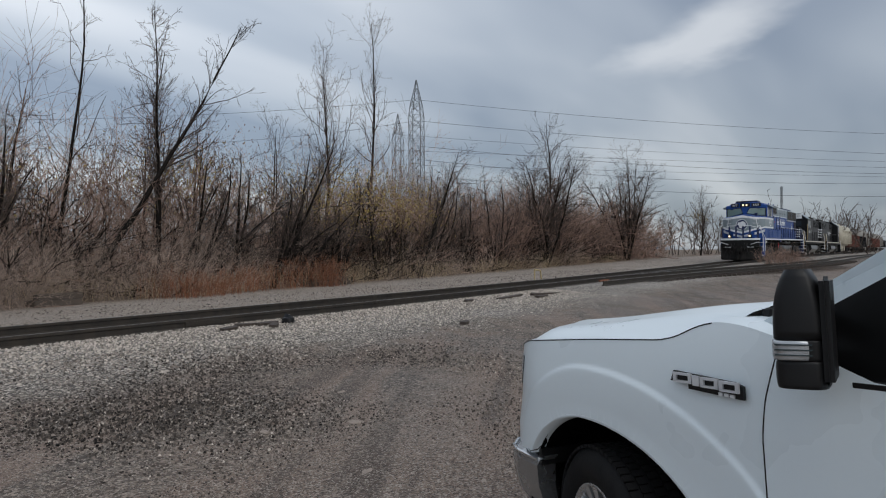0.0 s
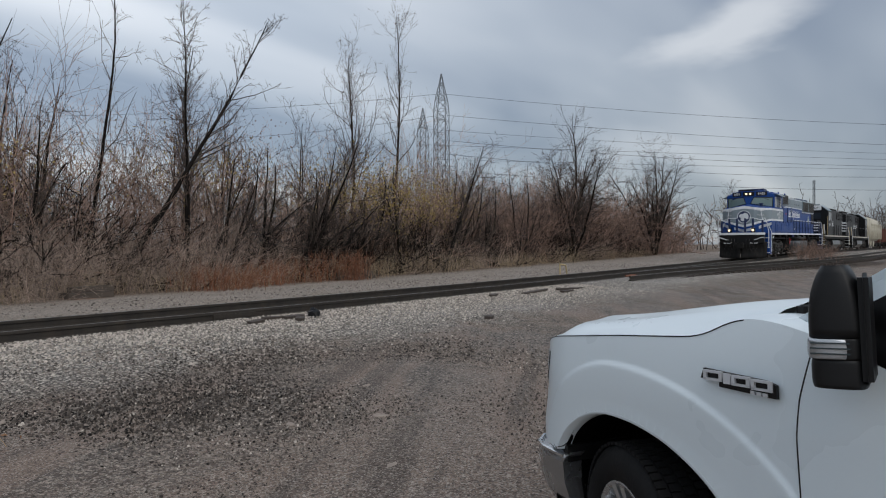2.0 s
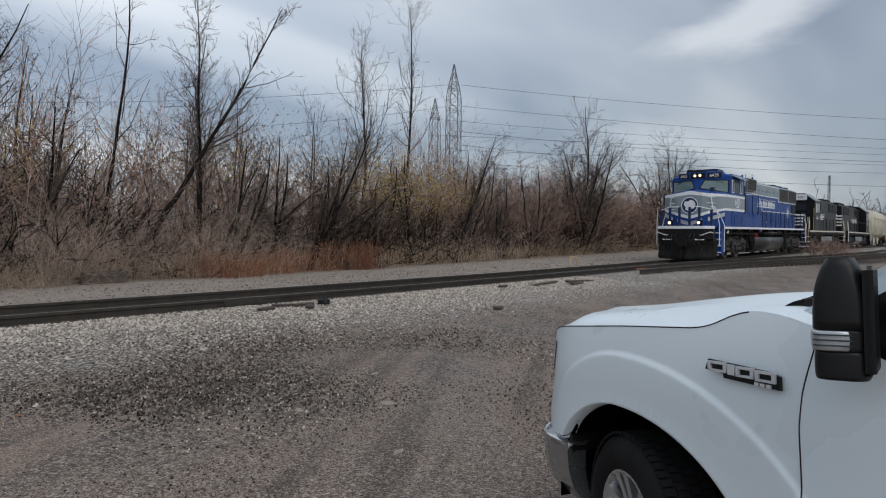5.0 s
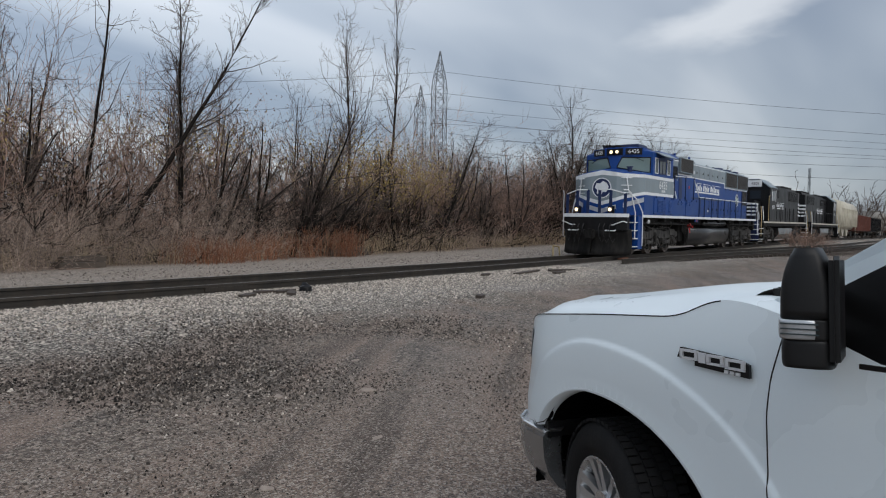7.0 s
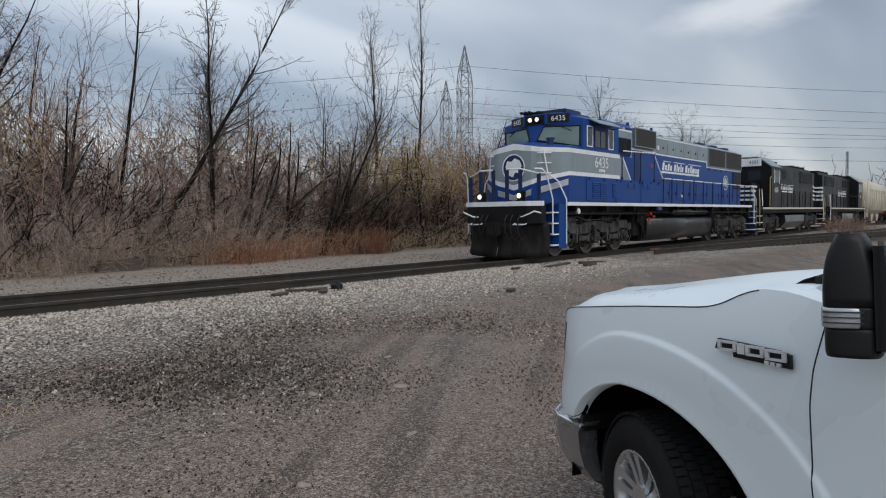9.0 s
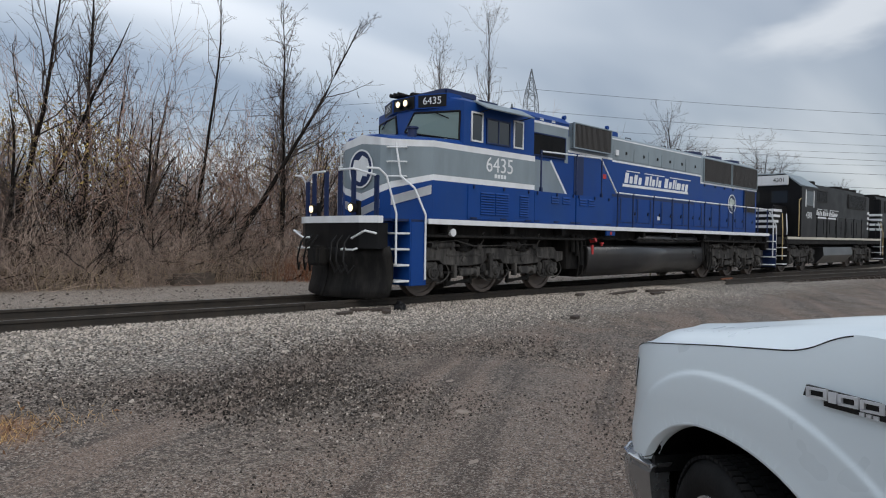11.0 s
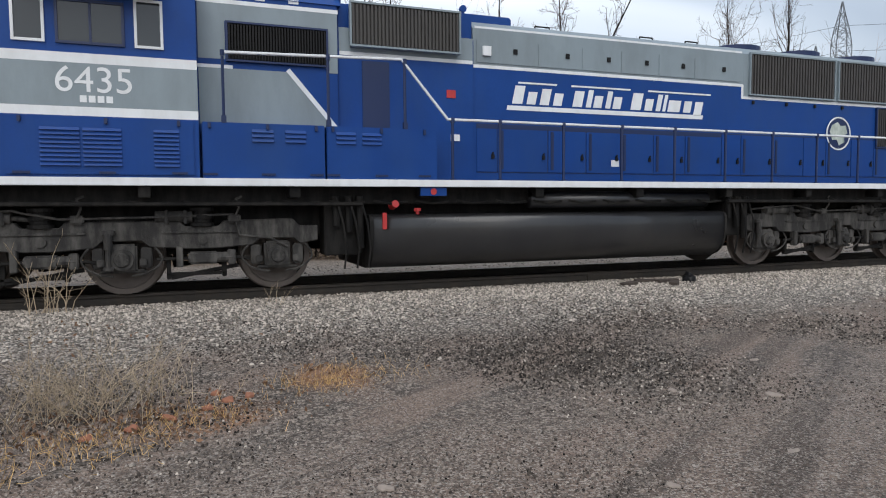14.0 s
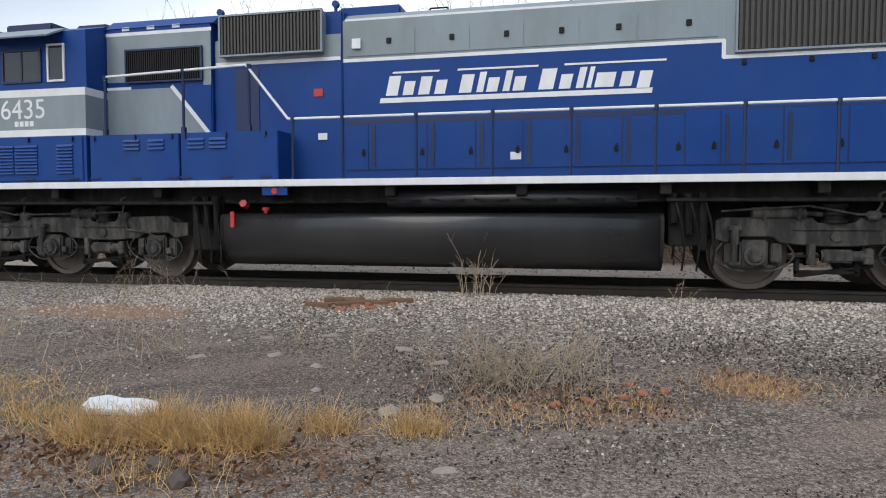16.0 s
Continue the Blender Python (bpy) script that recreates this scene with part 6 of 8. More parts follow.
def stems(n, xr, depth, height, seed, mat, name, label, r=0.012, fan=0.35, kids=3, grand=2, base=0.0, follow=True, sides=3, wob=0.14, clump=0, knots=4):
    """Dense upright stems over a strip behind the edge of the brush."""
    rng = np.random.default_rng(seed)
    x = rng.uniform(xr[0], xr[1], n)
    off = rng.uniform(depth[0], depth[1], n)
    if clump:
        cx, co = rng.uniform(xr[0], xr[1], clump), rng.uniform(depth[0], depth[1], clump)
        c = rng.integers(0, clump, n)
        x, off = cx[c] + rng.normal(0, 0.35, n), co[c] + rng.normal(0, 0.3, n)
    y = (edge_y(x) if follow else 0) + off + 0.5 * np.sin(x * 0.9)
    p = np.stack([x, y, ground_z(x, y) + base], 1)
    swell = 0.85 + 0.28 * np.sin(x * 0.55 + 1.0) * np.sin(x * 0.23 + y * 0.4) + rng.normal(0, 0.16, n)
    h = np.clip(height * swell, height * 0.25, height * 1.5)
    way = rng.normal(0, fan, (n, 3)) + [0, 0, 1.0]
    way[:, 2] = np.abs(way[:, 2]) + 0.25
    P0, R0 = grow(p, way, h, knots, np.full(n, r), np.full(n, r * 0.35), wob, 0.0, rng)
    bits = [tubes(P0, R0, sides)]
    if kids:
        P1, R1 = sprout(P0, R0, kids, 0.2, 1.0, 0.55, 0.45, 3, 0.2, 0.05, rng, 0.7, r * 0.45)
        bits.append(tubes(P1, R1, 3))
        if grand:
            P2, R2 = sprout(P1, R1, grand, 0.2, 1.0, 0.6, 0.5, 2, 0.2, 0.03, rng, 0.8, r * 0.4)
            bits.append(tubes(P2, R2, 3))
    v, f = joined(bits)
    ob = np_mesh(name, v, f, mat)
    tagged(ob, label, "brush", kind="stuff")
    return ob


def build_brush():
    stems(1700, (-16, 62), (2.0, 5.2), 4.9, 21, BRUSH, "brush_thicket", "dense leafless grey-brown brush behind the track", 0.017, 0.55, 5, 2, wob=0.34, knots=6)
    # the core's near-black stems stand in for shade inside the brush
    stems(2100, (-16, 62), (1.5, 4.6), 3.4, 34, BARK, "thicket_core", "near-black stems, the thicket's shade put into their colour", 0.028, 0.6, 4, 1, wob=0.34, knots=5)
    stems(1300, (-18, 62), (2.5, 10.0), 6.6, 22, BRUSH, "sapling_thicket", "grey leafless saplings over the brush", 0.014, 0.30, 7, 2, wob=0.24, knots=6)
    stems(900, (-24, 100), (9.0, 20.0), 7.0, 23, BRUSH, "far_woods", "grey-brown bare woods in the distance", 0.035, 0.3, 7, 2, wob=0.22)
    stems(4000, (-22, 60), (-0.6, 1.4), 0.95, 24, REED, "dry_grass", "tall dry straw-coloured grass along the brush", 0.006, 0.36, 1, 0)
    stems(700, (11.0, 18.5), (-0.8, 0.3), 1.0, 25, RUSSET, "dry_dock", "russet dead weed stalks before the brush", 0.007, 0.2, 3, 0, clump=26)
    stems(1400, (-18, 50), (-0.4, 1.8), 1.8, 26, SHRUB, "low_brush", "low tangled pinkish-grey shrubs", 0.006, 0.75, 4, 2, clump=130, wob=0.35)
    stems(700, (2.0, 10.5), (-0.3, 1.6), 2.3, 29, SHRUB, "shrub_mound", "mounds of fine pinkish-grey twigs before the trees", 0.006, 0.8, 5, 2, clump=26, wob=0.35)
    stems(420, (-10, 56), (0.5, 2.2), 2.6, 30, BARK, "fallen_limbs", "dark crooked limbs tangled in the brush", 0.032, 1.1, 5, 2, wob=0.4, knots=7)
    stems(850, (33, 80), (0.4, 6.0), 5.6, 31, BRUSH, "bend_thicket", "tall grey-brown brush towards the bend of the line", 0.026, 0.42, 6, 3, wob=0.28, knots=6)
    stems(300, (11.2, 15.6), (0.2, 1.6), 3.5, 32, SHRUB, "vine_tangle", "pale grey hanging vines over the dark trunks", 0.006, 0.9, 5, 3, clump=16, wob=0.4, knots=7)
    stems(110, (4.0, 34), (0.6, 2.4), 4.2, 33, SHRUB, "pale_saplings", "pale grey saplings before the dark brush", 0.009, 0.28, 6, 3, wob=0.16, knots=6)
    rng = np.random.default_rng(5)
    spots = []
    for cx, cy, cz, sx, n in ((23.5, 24.5, 2.7, 2.6, 1500), (20.5, 25, 3.0, 1.8, 500), (3.4, 25.0, 2.8, 1.6, 900), (6.6, 26, 2.6, 1.3, 500), (14, 26, 3.2, 1.5, 400), (-2, 24, 2.6, 1.6, 600)):
        spots.append(rng.normal(0, 1, (n * 2, 3)) * [sx, 0.7, 0.8] + [cx, cy - 3.2, cz + 1.0])
    spots.append(rng.normal(0, 1, (700, 3)) * [2.4, 0.8, 0.7] + [102.5, 27.5, 6.5])
    v, f = leaves(np.concatenate(spots), 0.062, rng)
    tagged(np_mesh("late_leaves", v, f, LEAF), "last yellow-green leaves in the brush", "leaves", kind="stuff")
    n = 9000
    x = rng.uniform(-25, 70, n)
    y = edge_y(x) + rng.uniform(0.0, 6.0, n)
    drift = np.stack([x, y, ground_z(x, y) + rng.gamma(1.5, 0.7, n)], 1)
    kept = rng.normal(0, 1, (1800, 3)) * [1.9, 1.0, 2.0] + [60.8, 23.0, 6.2]
    russet = rng.normal(0, 1, (1500, 3)) * [1.8, 0.9, 0.9] + [15.2, 22.3, 4.6]
    v, f = leaves(np.concatenate([drift, kept, russet]), 0.045, rng)
    tagged(np_mesh("dead_leaves", v, f, DEAD_LEAF), "brown dead leaves caught in the brush", "leaves", kind="stuff")
    # weeds between the yard and the siding
    stems(260, (46, 60), (-15.5, -13.2), 1.2, 27, BRUSH, "siding_weeds", "dry brown weeds beside the siding", 0.01, 0.4, 4, 2)
    stems(420, (110, 300), (-22, 12), 8.0, 28, TWIG, "distant_trees", "bare trees beyond the end of the train", 0.09, 0.35, 6, 2)


build_trees()
build_brush()


# ---- pylons, wires, mast ----
STEEL = material("galvanised_steel", (0.20, 0.215, 0.23), 0.55, 0.6, 0.15, 1, 10, 0.0)
WIRE = material("line_wire", (0.06, 0.065, 0.07), 0.6, 0.5, 0.1, 1, 10, 0.0)


def pylon(x, y, z0, h, turn):
    g = thing("lattice_pylon", "grey steel lattice power pylon above the woods", "pylon", pose(x, y, z0, 0, 0, turn), group="pylons")
    bm = B()
    w0, w1 = 5.4, 4.8

    def wid(z):
        return w0 + (w1 - w0) * min(1, z / (h * 0.62)) if z < h * 0.86 else w1 * max(0.06, (h - z) / (h * 0.14)) * 0.8

    levels = [0, 0.11, 0.21, 0.30, 0.38, 0.46, 0.53, 0.60, 0.67, 0.74, 0.80, 0.86, 0.90, 0.95, 1.0]
    cs = ((-1, -1), (1, -1), (1, 1), (-1, 1))
    for a, c in zip(levels, levels[1:]):
        za, zb = a * h, c * h
        wa, wb = wid(za) / 2, wid(zb) / 2
        for k in range(4):
            p, q = cs[k], cs[(k + 1) % 4]
            A, Bq = (p[0] * wa, p[1] * wa, za), (p[0] * wb, p[1] * wb, zb)
            C, D = (q[0] * wa, q[1] * wa, za), (q[0] * wb, q[1] * wb, zb)
            rod(bm, A, Bq, 0.15, 4)
            rod(bm, A, D, 0.075, 4)
            rod(bm, C, Bq, 0.075, 4)
            rod(bm, Bq, D, 0.075, 4)
    part("lattice", bm, STEEL, g)
    for z in (0.862, 0.745, 0.605):
        bm = B()
        for s in (-1, 1):
            rod(bm, (0, -0.8, z * h), (s * 5.4, 0, z * h + 0.3), 0.10, 4)
            rod(bm, (0, 0.8, z * h), (s * 5.4, 0, z * h + 0.3), 0.10, 4)
            rod(bm, (s * 1.6, 0, z * h + 2.0), (s * 5.4, 0, z * h + 0.3), 0.08, 4)
            rod(bm, (s * 5.4, 0, z * h + 0.3), (s * 5.4, 0, z * h - 1.2), 0.10, 5)
        part("cross_arm", bm, STEEL, g)
    return g


pylon(202.7, 163.0, -2, 71.5, 20)
pylon(259.9, 221.5, -2, 75, 20)


def wire(ax, ay, az, bx, by, bz, sag):
    n = 24
    t = np.linspace(0, 1, n)
    p = np.stack([ax + (bx - ax) * t, ay + (by - ay) * t, az + (bz - az) * t - 4 * sag * t * (1 - t)], 1)[None]
    v, f = tubes(p, np.full((1, n), 0.06), 4)
    tagged(np_mesh("power_wire", v, f, WIRE), "thin dark overhead power wire", "wire", group="power wires")


for z, far, sag in ((0.862, 49, 5), (0.745, 39, 4), (0.605, 35, 6), (0.53, 35, 8), (0.44, 27, 6)):
    wire(202.7, 163, z * 71.5, 420, -90, far, sag)
for z, far, sag in ((0.862, 50, 4), (0.745, 50, 10)):
    wire(202.7, 163, z * 71.5, 40, 330, far, sag)
for z, far, sag in ((0.83, 45, 3), (0.72, 41, 0.5), (0.62, 37, 0.5)):
    wire(259.9, 221.5, z * 75, 480, -60, far, sag)


def mast():
    g = thing("radio_mast", "slim grey radio mast with antennas far away", "mast", pose(345.7, 55.5, 0))
    bm = B()
    rod(bm, (0, 0, 0), (0, 0, 31), 0.22, 6)
    for a in range(3):
        rod(bm, (0.7 * math.cos(a * 2.1), 0.7 * math.sin(a * 2.1), 0), (0.5 * math.cos(a * 2.1), 0.5 * math.sin(a * 2.1), 31), 0.12, 4)
    part("pole", bm, STEEL, g)
    bm = B()
    for z in (30, 27, 24):
        for a in range(6):
            c, s = math.cos(a * 1.05), math.sin(a * 1.05)
            box(bm, 0.5 * c - 0.08, 0.5 * c + 0.08, 0.5 * s - 0.08, 0.5 * s + 0.08, z - 0.7, z + 0.7)
    part("antenna", bm, STEEL, g)


mast()


# ---- pickup truck ----
TRUCK_WHITE = material("white_truck_paint", (0.74, 0.815, 0.85), 0.28, 0, 0.02, 1.5, 50, 0.0, coat=0.3)
TRIM_BLACK = material("black_trim_plastic", (0.009, 0.009, 0.0095), 0.45, 0, 0.2, 10, 200, 0.02, spec=0.3)
RUBBER = material("tyre_rubber", (0.008, 0.008, 0.0085), 0.75, 0, 0.3, 6, 90, 0.25, spec=0.2, dirt=(0.03, 0.028, 0.026), dirt_amount=0.3)
CHROME = material("dull_chrome", (0.62, 0.63, 0.64), 0.22, 0.9, 0.08, 5, 60, 0.03)
BADGE_SILVER = material("badge_silver", (0.62, 0.63, 0.65), 0.35, 0.1, 0.08, 6, 60, 0.03)
RIM_ALLOY = material("silver_alloy", (0.55, 0.56, 0.57), 0.3, 0.8, 0.08, 6, 60, 0.05)
BUMPER = material("grey_bumper", (0.44, 0.45, 0.46), 0.26, 0.9, 0.1, 5, 60, 0.03)
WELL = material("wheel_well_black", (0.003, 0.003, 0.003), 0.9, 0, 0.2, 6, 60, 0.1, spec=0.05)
CAR_GLASS = glassy("tinted_car_glass", (0.03, 0.045, 0.05), 0.03)
LAMP_CLEAR = glassy("clear_lamp_lens", (0.55, 0.57, 0.60), 0.08)
MIRROR_LAMP = material("frosted_lamp_lens", (0.46, 0.48, 0.50), 0.2, 0.5, 0.12, 30, 200, 0.05, coat=0.5)
SHUT = material("shut_line_dark", (0.01, 0.01, 0.01), 0.9, 0, 0.1, 6, 60, 0.0)
ARCH_U, ARCH_Z = 0.03, 0.40


def arch_r(u, z, b, front, rear):
    du, dz = u - ARCH_U, z - ARCH_Z
    return math.hypot(du / (front if du > 0 else rear), dz / b)


def belt(u):
    """Height of the fender's upper edge along the truck."""
    return float(np.mean(np.interp(u + np.linspace(-0.07, 0.07, 9), (-5.0, -1.25, -1.0, -0.78, -0.62, -0.55, -0.46, 0.0, 0.53, 0.72, 0.82),
                           (1.22, 1.20, 1.30, 1.355, 1.36, 1.32, 1.285, 1.262, 1.225, 1.185, 1.14))))


def side_v(u, z):
    v = 1.0 - 0.30 * max(0.0, z - 0.98) ** 1.7 - 0.10 * max(0.0, 0.62 - z)
    v -= (0.94 - 0.20 * min(1.0, max(0.0, (0.95 - z) / 0.2))) * max(0.0, u - 0.36) ** 2.0
    # the pressed flare round the wheel arch ends in a crisp step
    r = arch_r(u, z, 0.73, 0.66, 1.08)
    if r < 1.02:
        k = min(1.0, (1.02 - r) / 0.022)
        v += 0.010 * k * k * (3 - 2 * k) - 0.008 * min(1.0, max(0.0, (0.98 - r) / 0.2))
    return v


def truck_side(s):
    bm = B()
    us = np.concatenate([np.arange(-2.92, -0.98, 0.12), np.arange(-0.97, 0.795, 0.0095)])
    nz = 84
    grid = []
    for u in us:
        col = []
        zb, zt = 0.36, belt(u)
        for j in range(nz + 1):
            z = zb + (zt - zb) * j / nz
            uu, r = float(u), arch_r(u, z, 0.52, 0.54, 0.76)
            if 0.93 < r < 1.07:
                uu, z = ARCH_U + (u - ARCH_U) / r, ARCH_Z + (z - ARCH_Z) / r
            col.append((bm.verts.new((uu, s * side_v(uu, z), z)), r))
        grid.append(col)
    for a, c in zip(grid, grid[1:]):
        for j in range(nz):
            quad = (a[j], c[j], c[j + 1], a[j + 1])
            mid_u = sum(q[0].co.x for q in quad) / 4
            mid_z = sum(q[0].co.z for q in quad) / 4
            if arch_r(mid_u, mid_z, 0.52, 0.54, 0.76) < 1.0 or (mid_u > 0.28 and mid_z < 0.665):
                continue
            bm.faces.new([q[0] for q in quad])
    # the rolled lip of the arch
    lip = []
    for k in range(61):
        a = math.pi * (-0.08 + 1.16 * k / 60)
        du, dz = math.cos(a), math.sin(a)
        u, z = ARCH_U + du * (0.54 if du > 0 else 0.76), ARCH_Z + dz * 0.52
        if du > 0 and z < 0.64:
            continue
        v = side_v(u, z)
        lip.append([bm.verts.new((u, s * v, z)), bm.verts.new((u - du * 0.012, s * (v + 0.004), z - dz * 0.012)), bm.verts.new((u - du * 0.02, s * (v - 0.07), z - dz * 0.02))])
    for a, c in zip(lip, lip[1:]):
        for j in range(2):
            bm.faces.new((a[j], c[j], c[j + 1], a[j + 1]))
    loose = [v for v in bm.verts if not v.link_faces]
    bmesh.ops.delete(bm, geom=loose, context="VERTS")
    bmesh.ops.remove_doubles(bm, verts=bm.verts[:], dist=0.002)
    bmesh.ops.recalc_face_normals(bm, faces=bm.faces)
    return bm


def line_on_side(bm, pts, s, w=0.0055):
    if len(pts) < 20:
        keys, q = np.linspace(0, 1, len(pts)), np.linspace(0, 1, 30)
        pts = list(zip(np.interp(q, keys, [p[0] for p in pts]), np.interp(q, keys, [p[1] for p in pts])))
    for (ua, za), (ub, zb) in zip(pts, pts[1:]):
        rod(bm, (ua, s * (side_v(ua, za) + 0.0), za), (ub, s * (side_v(ub, zb) + 0.0), zb), w, 5)


def wheel(g, u, v, s, steer=0.0):
    w = new("wheel")
    w.parent = g
    w.matrix_basis = pose(u, s * v, 0.385, 0, 0, steer)
    n, R = 56, 0.385
    bm = B()
    prof = [(-0.12, 0.228), (-0.135, 0.29), (-0.125, 0.345), (-0.095, 0.378), (-0.05, R), (0.05, R), (0.095, 0.378), (0.125, 0.345), (0.137, 0.29), (0.12, 0.228), (0.10, 0.218), (-0.10, 0.218)]
    rows = [[bm.verts.new((q * math.cos(2 * math.pi * k / n), s * p, q * math.sin(2 * math.pi * k / n))) for p, q in prof] for k in range(n)]
    for k in range(n):
        a, c = rows[k], rows[(k + 1) % n]
        for j in range(len(prof)):
            bm.faces.new((a[j], a[(j + 1) % len(prof)], c[(j + 1) % len(prof)], c[j]))
    bmesh.ops.recalc_face_normals(bm, faces=bm.faces)
    tyre = part("tyre", bm, RUBBER, w, "black road tyre", smooth=True)
    bm = B()
    for k in range(64):
        a = 2 * math.pi * k / 64
        for p, da in ((-0.085, 0), (-0.03, 0.05), (0.03, 0.0), (0.085, 0.05)):
            m = Matrix.Rotation(-(a + da), 4, "Y") @ Matrix.Translation((R + 0.002, p, 0)) @ Matrix.Diagonal((0.014, 0.046, 0.030, 1))
            bmesh.ops.create_cube(bm, size=1, matrix=m)
    tagged(part("tread_block", bm, RUBBER, tyre), kind="stuff")
    bm = B()
    prof = [(0.118, 0.230), (0.125, 0.222), (0.10, 0.206), (0.03, 0.19), (-0.10, 0.186), (-0.10, 0.22)]
    rows = [[bm.verts.new((q * math.cos(2 * math.pi * k / n), s * p, q * math.sin(2 * math.pi * k / n))) for p, q in prof] for k in range(n)]
    for k in range(n):
        a, c = rows[k], rows[(k + 1) % n]
        for j in range(len(prof) - 1):
            bm.faces.new((a[j], a[j + 1], c[j + 1], c[j]))
    rim = part("rim", bm, RIM_ALLOY, w, "silver alloy rim", smooth=True)
    for k in range(6):
        a = 2 * math.pi * (k + 0.25) / 6
        ca, sa = math.cos(a), math.sin(a)
        bm = B()
        for d in (-1, 1):
            px, pz = -sa * d, ca * d
            v = []
            for q, wd, h in ((0.05, 0.020, 0.085), (0.14, 0.016, 0.098), (0.21, 0.022, 0.112)):
                off = 0.012 + q * 0.12
                for e, hh in ((-wd, h), (wd, h), (wd, h - 0.035), (-wd, h - 0.035)):
                    v.append(bm.verts.new((ca * q + px * (off + e), s * hh, sa * q + pz * (off + e))))
            for i in (0, 4):
                for j in range(4):
                    bm.faces.new((v[i + j], v[i + (j + 1) % 4], v[i + 4 + (j + 1) % 4], v[i + 4 + j]))
        bmesh.ops.recalc_face_normals(bm, faces=bm.faces)
        part("spoke", bm, RIM_ALLOY, rim)
    bm = B()
    rod(bm, (0, s * 0.06, 0), (0, s * 0.105, 0), 0.075, 24)
    part("hub_cap", bm, CHROME, rim)
    bm = B()
    rod(bm, (0, s * -0.02, 0), (0, s * 0.02, 0), 0.17, 28)
    part("brake_disc", bm, UNDER, w)


def pickup():
    g = thing("pickup_truck", "white pickup truck with black mirrors parked on the gravel", "truck", pose(3.664, 0.704, -0.249, 0, 3.52, 62.43))
    for s in (-1, 1):
        part("fender_and_door", truck_side(s), TRUCK_WHITE, g, "white body side with a flared wheel arch", smooth=True)
    # hood
    bm = B()
    us = np.concatenate([np.linspace(-0.68, 0.5, 28), np.linspace(0.53, 0.812, 14)])
    vs = np.linspace(-1, 1, 41)
    rows = []
    for u in us:
        zt = belt(u)
        w = side_v(u, zt) - 0.004
        row = []
        for k in vs:
            crown = 0.055 * (1 - abs(k) ** 2.6) + 0.035 * float(smooth(0.98, 0.80, abs(k))) + 0.012 * math.exp(-((abs(k) - 0.62) / 0.06) ** 2)
            drop = 0.10 * max(0.0, (u - 0.55) / 0.29) ** 2
            back = 0.035 * float(smooth(0.3, -0.55, u)) * (1 - abs(k) ** 6)
            base = float(np.interp(u, (-0.7, 0.0, 0.53, 0.72, 0.84), (1.30, 1.262, 1.225, 1.185, 1.13)))
            inner = base + crown - drop + back
            mixk = float(smooth(1.0, 0.93, abs(k)))
            zz = zt + (inner - zt) * mixk
            row.append(bm.verts.new((u, k * w, zz)))
        rows.append(row)
    for a, c in zip(rows, rows[1:]):
        for j in range(len(vs) - 1):
            bm.faces.new((a[j], a[j + 1], c[j + 1], c[j]))
    bmesh.ops.recalc_face_normals(bm, faces=bm.faces)
    hood = part("hood", bm, TRUCK_WHITE, g, "white hood beaded with rain", smooth=True)
    for s in (-1, 1):
        bm = B()
        pts = [(u, belt(u) - 0.003) for u in np.linspace(0.78, -0.66, 50)]
        line_on_side(bm, pts, s, 0.0026)
        part("hood_shut_line", bm, SHUT, hood)
    # rain beads on the hood
    rng = np.random.default_rng(9)
    n = 1500
    u = rng.uniform(-0.45, 0.55, n)
    k = rng.uniform(-0.75, 0.9, n)
    z = np.array([belt(a) + 0.055 * (1 - abs(b) ** 2.6) + 0.035 + 0.012 * math.exp(-((abs(b) - 0.62) / 0.06) ** 2) - 0.10 * max(0.0, (a - 0.55) / 0.29) ** 2 for a, b in zip(u, k)])
    c = np.stack([u, k * 0.93, z], 1)
    r = rng.uniform(0.002, 0.006, n)
    o = np.array([[1, 0, 0], [0, 1, 0], [-1, 0, 0], [0, -1, 0], [0, 0, 0.5]])
    v = (c[:, None] + o[None] * r[:, None, None]).reshape(-1, 3)
    f = (np.arange(n)[:, None, None] * 5 + np.array([[0, 1, 4], [1, 2, 4], [2, 3, 4], [3, 0, 4]])[None]).reshape(-1, 3)
    tagged(np_mesh("rain_beads", v, f, LAMP_CLEAR, hood), "rain drops standing on the paint", kind="stuff")
    # front face, grille
    bm = B()
    box(bm, 0.62, 0.79, -0.72, 0.72, 0.66, 1.12, 0.03)
    part("grille", bm, TRIM_BLACK, g, "black front grille")
    bm = B()
    for z in (0.74, 0.86, 0.98):
        box(bm, 0.79, 0.805, -0.66, 0.66, z, z + 0.04, 0.006)
    part("grille_bar", bm, CHROME, g)
    for s in (-1, 1):
        # headlight wrapped round the corner
        bm = B()
        zs, us2 = np.linspace(0.985, 1.135, 6), np.linspace(0.50, 0.80, 9)
        rows = []
        for z in zs:
            lo_u = 0.60 + (1.135 - z) * 0.35
            rows.append([bm.verts.new((lo_u + (0.74 - lo_u) * i / 8, s * (side_v(lo_u + (0.74 - lo_u) * i / 8, z) + 0.006), z)) for i in range(9)])
        for a, c in zip(rows, rows[1:]):
            for j in range(8):
                bm.faces.new((a[j], a[j + 1], c[j + 1], c[j]))
        bmesh.ops.recalc_face_normals(bm, faces=bm.faces)
        hl = part("headlight", bm, LAMP_CLEAR, g, "clear wrap-round headlight", smooth=True)
        bm = B()
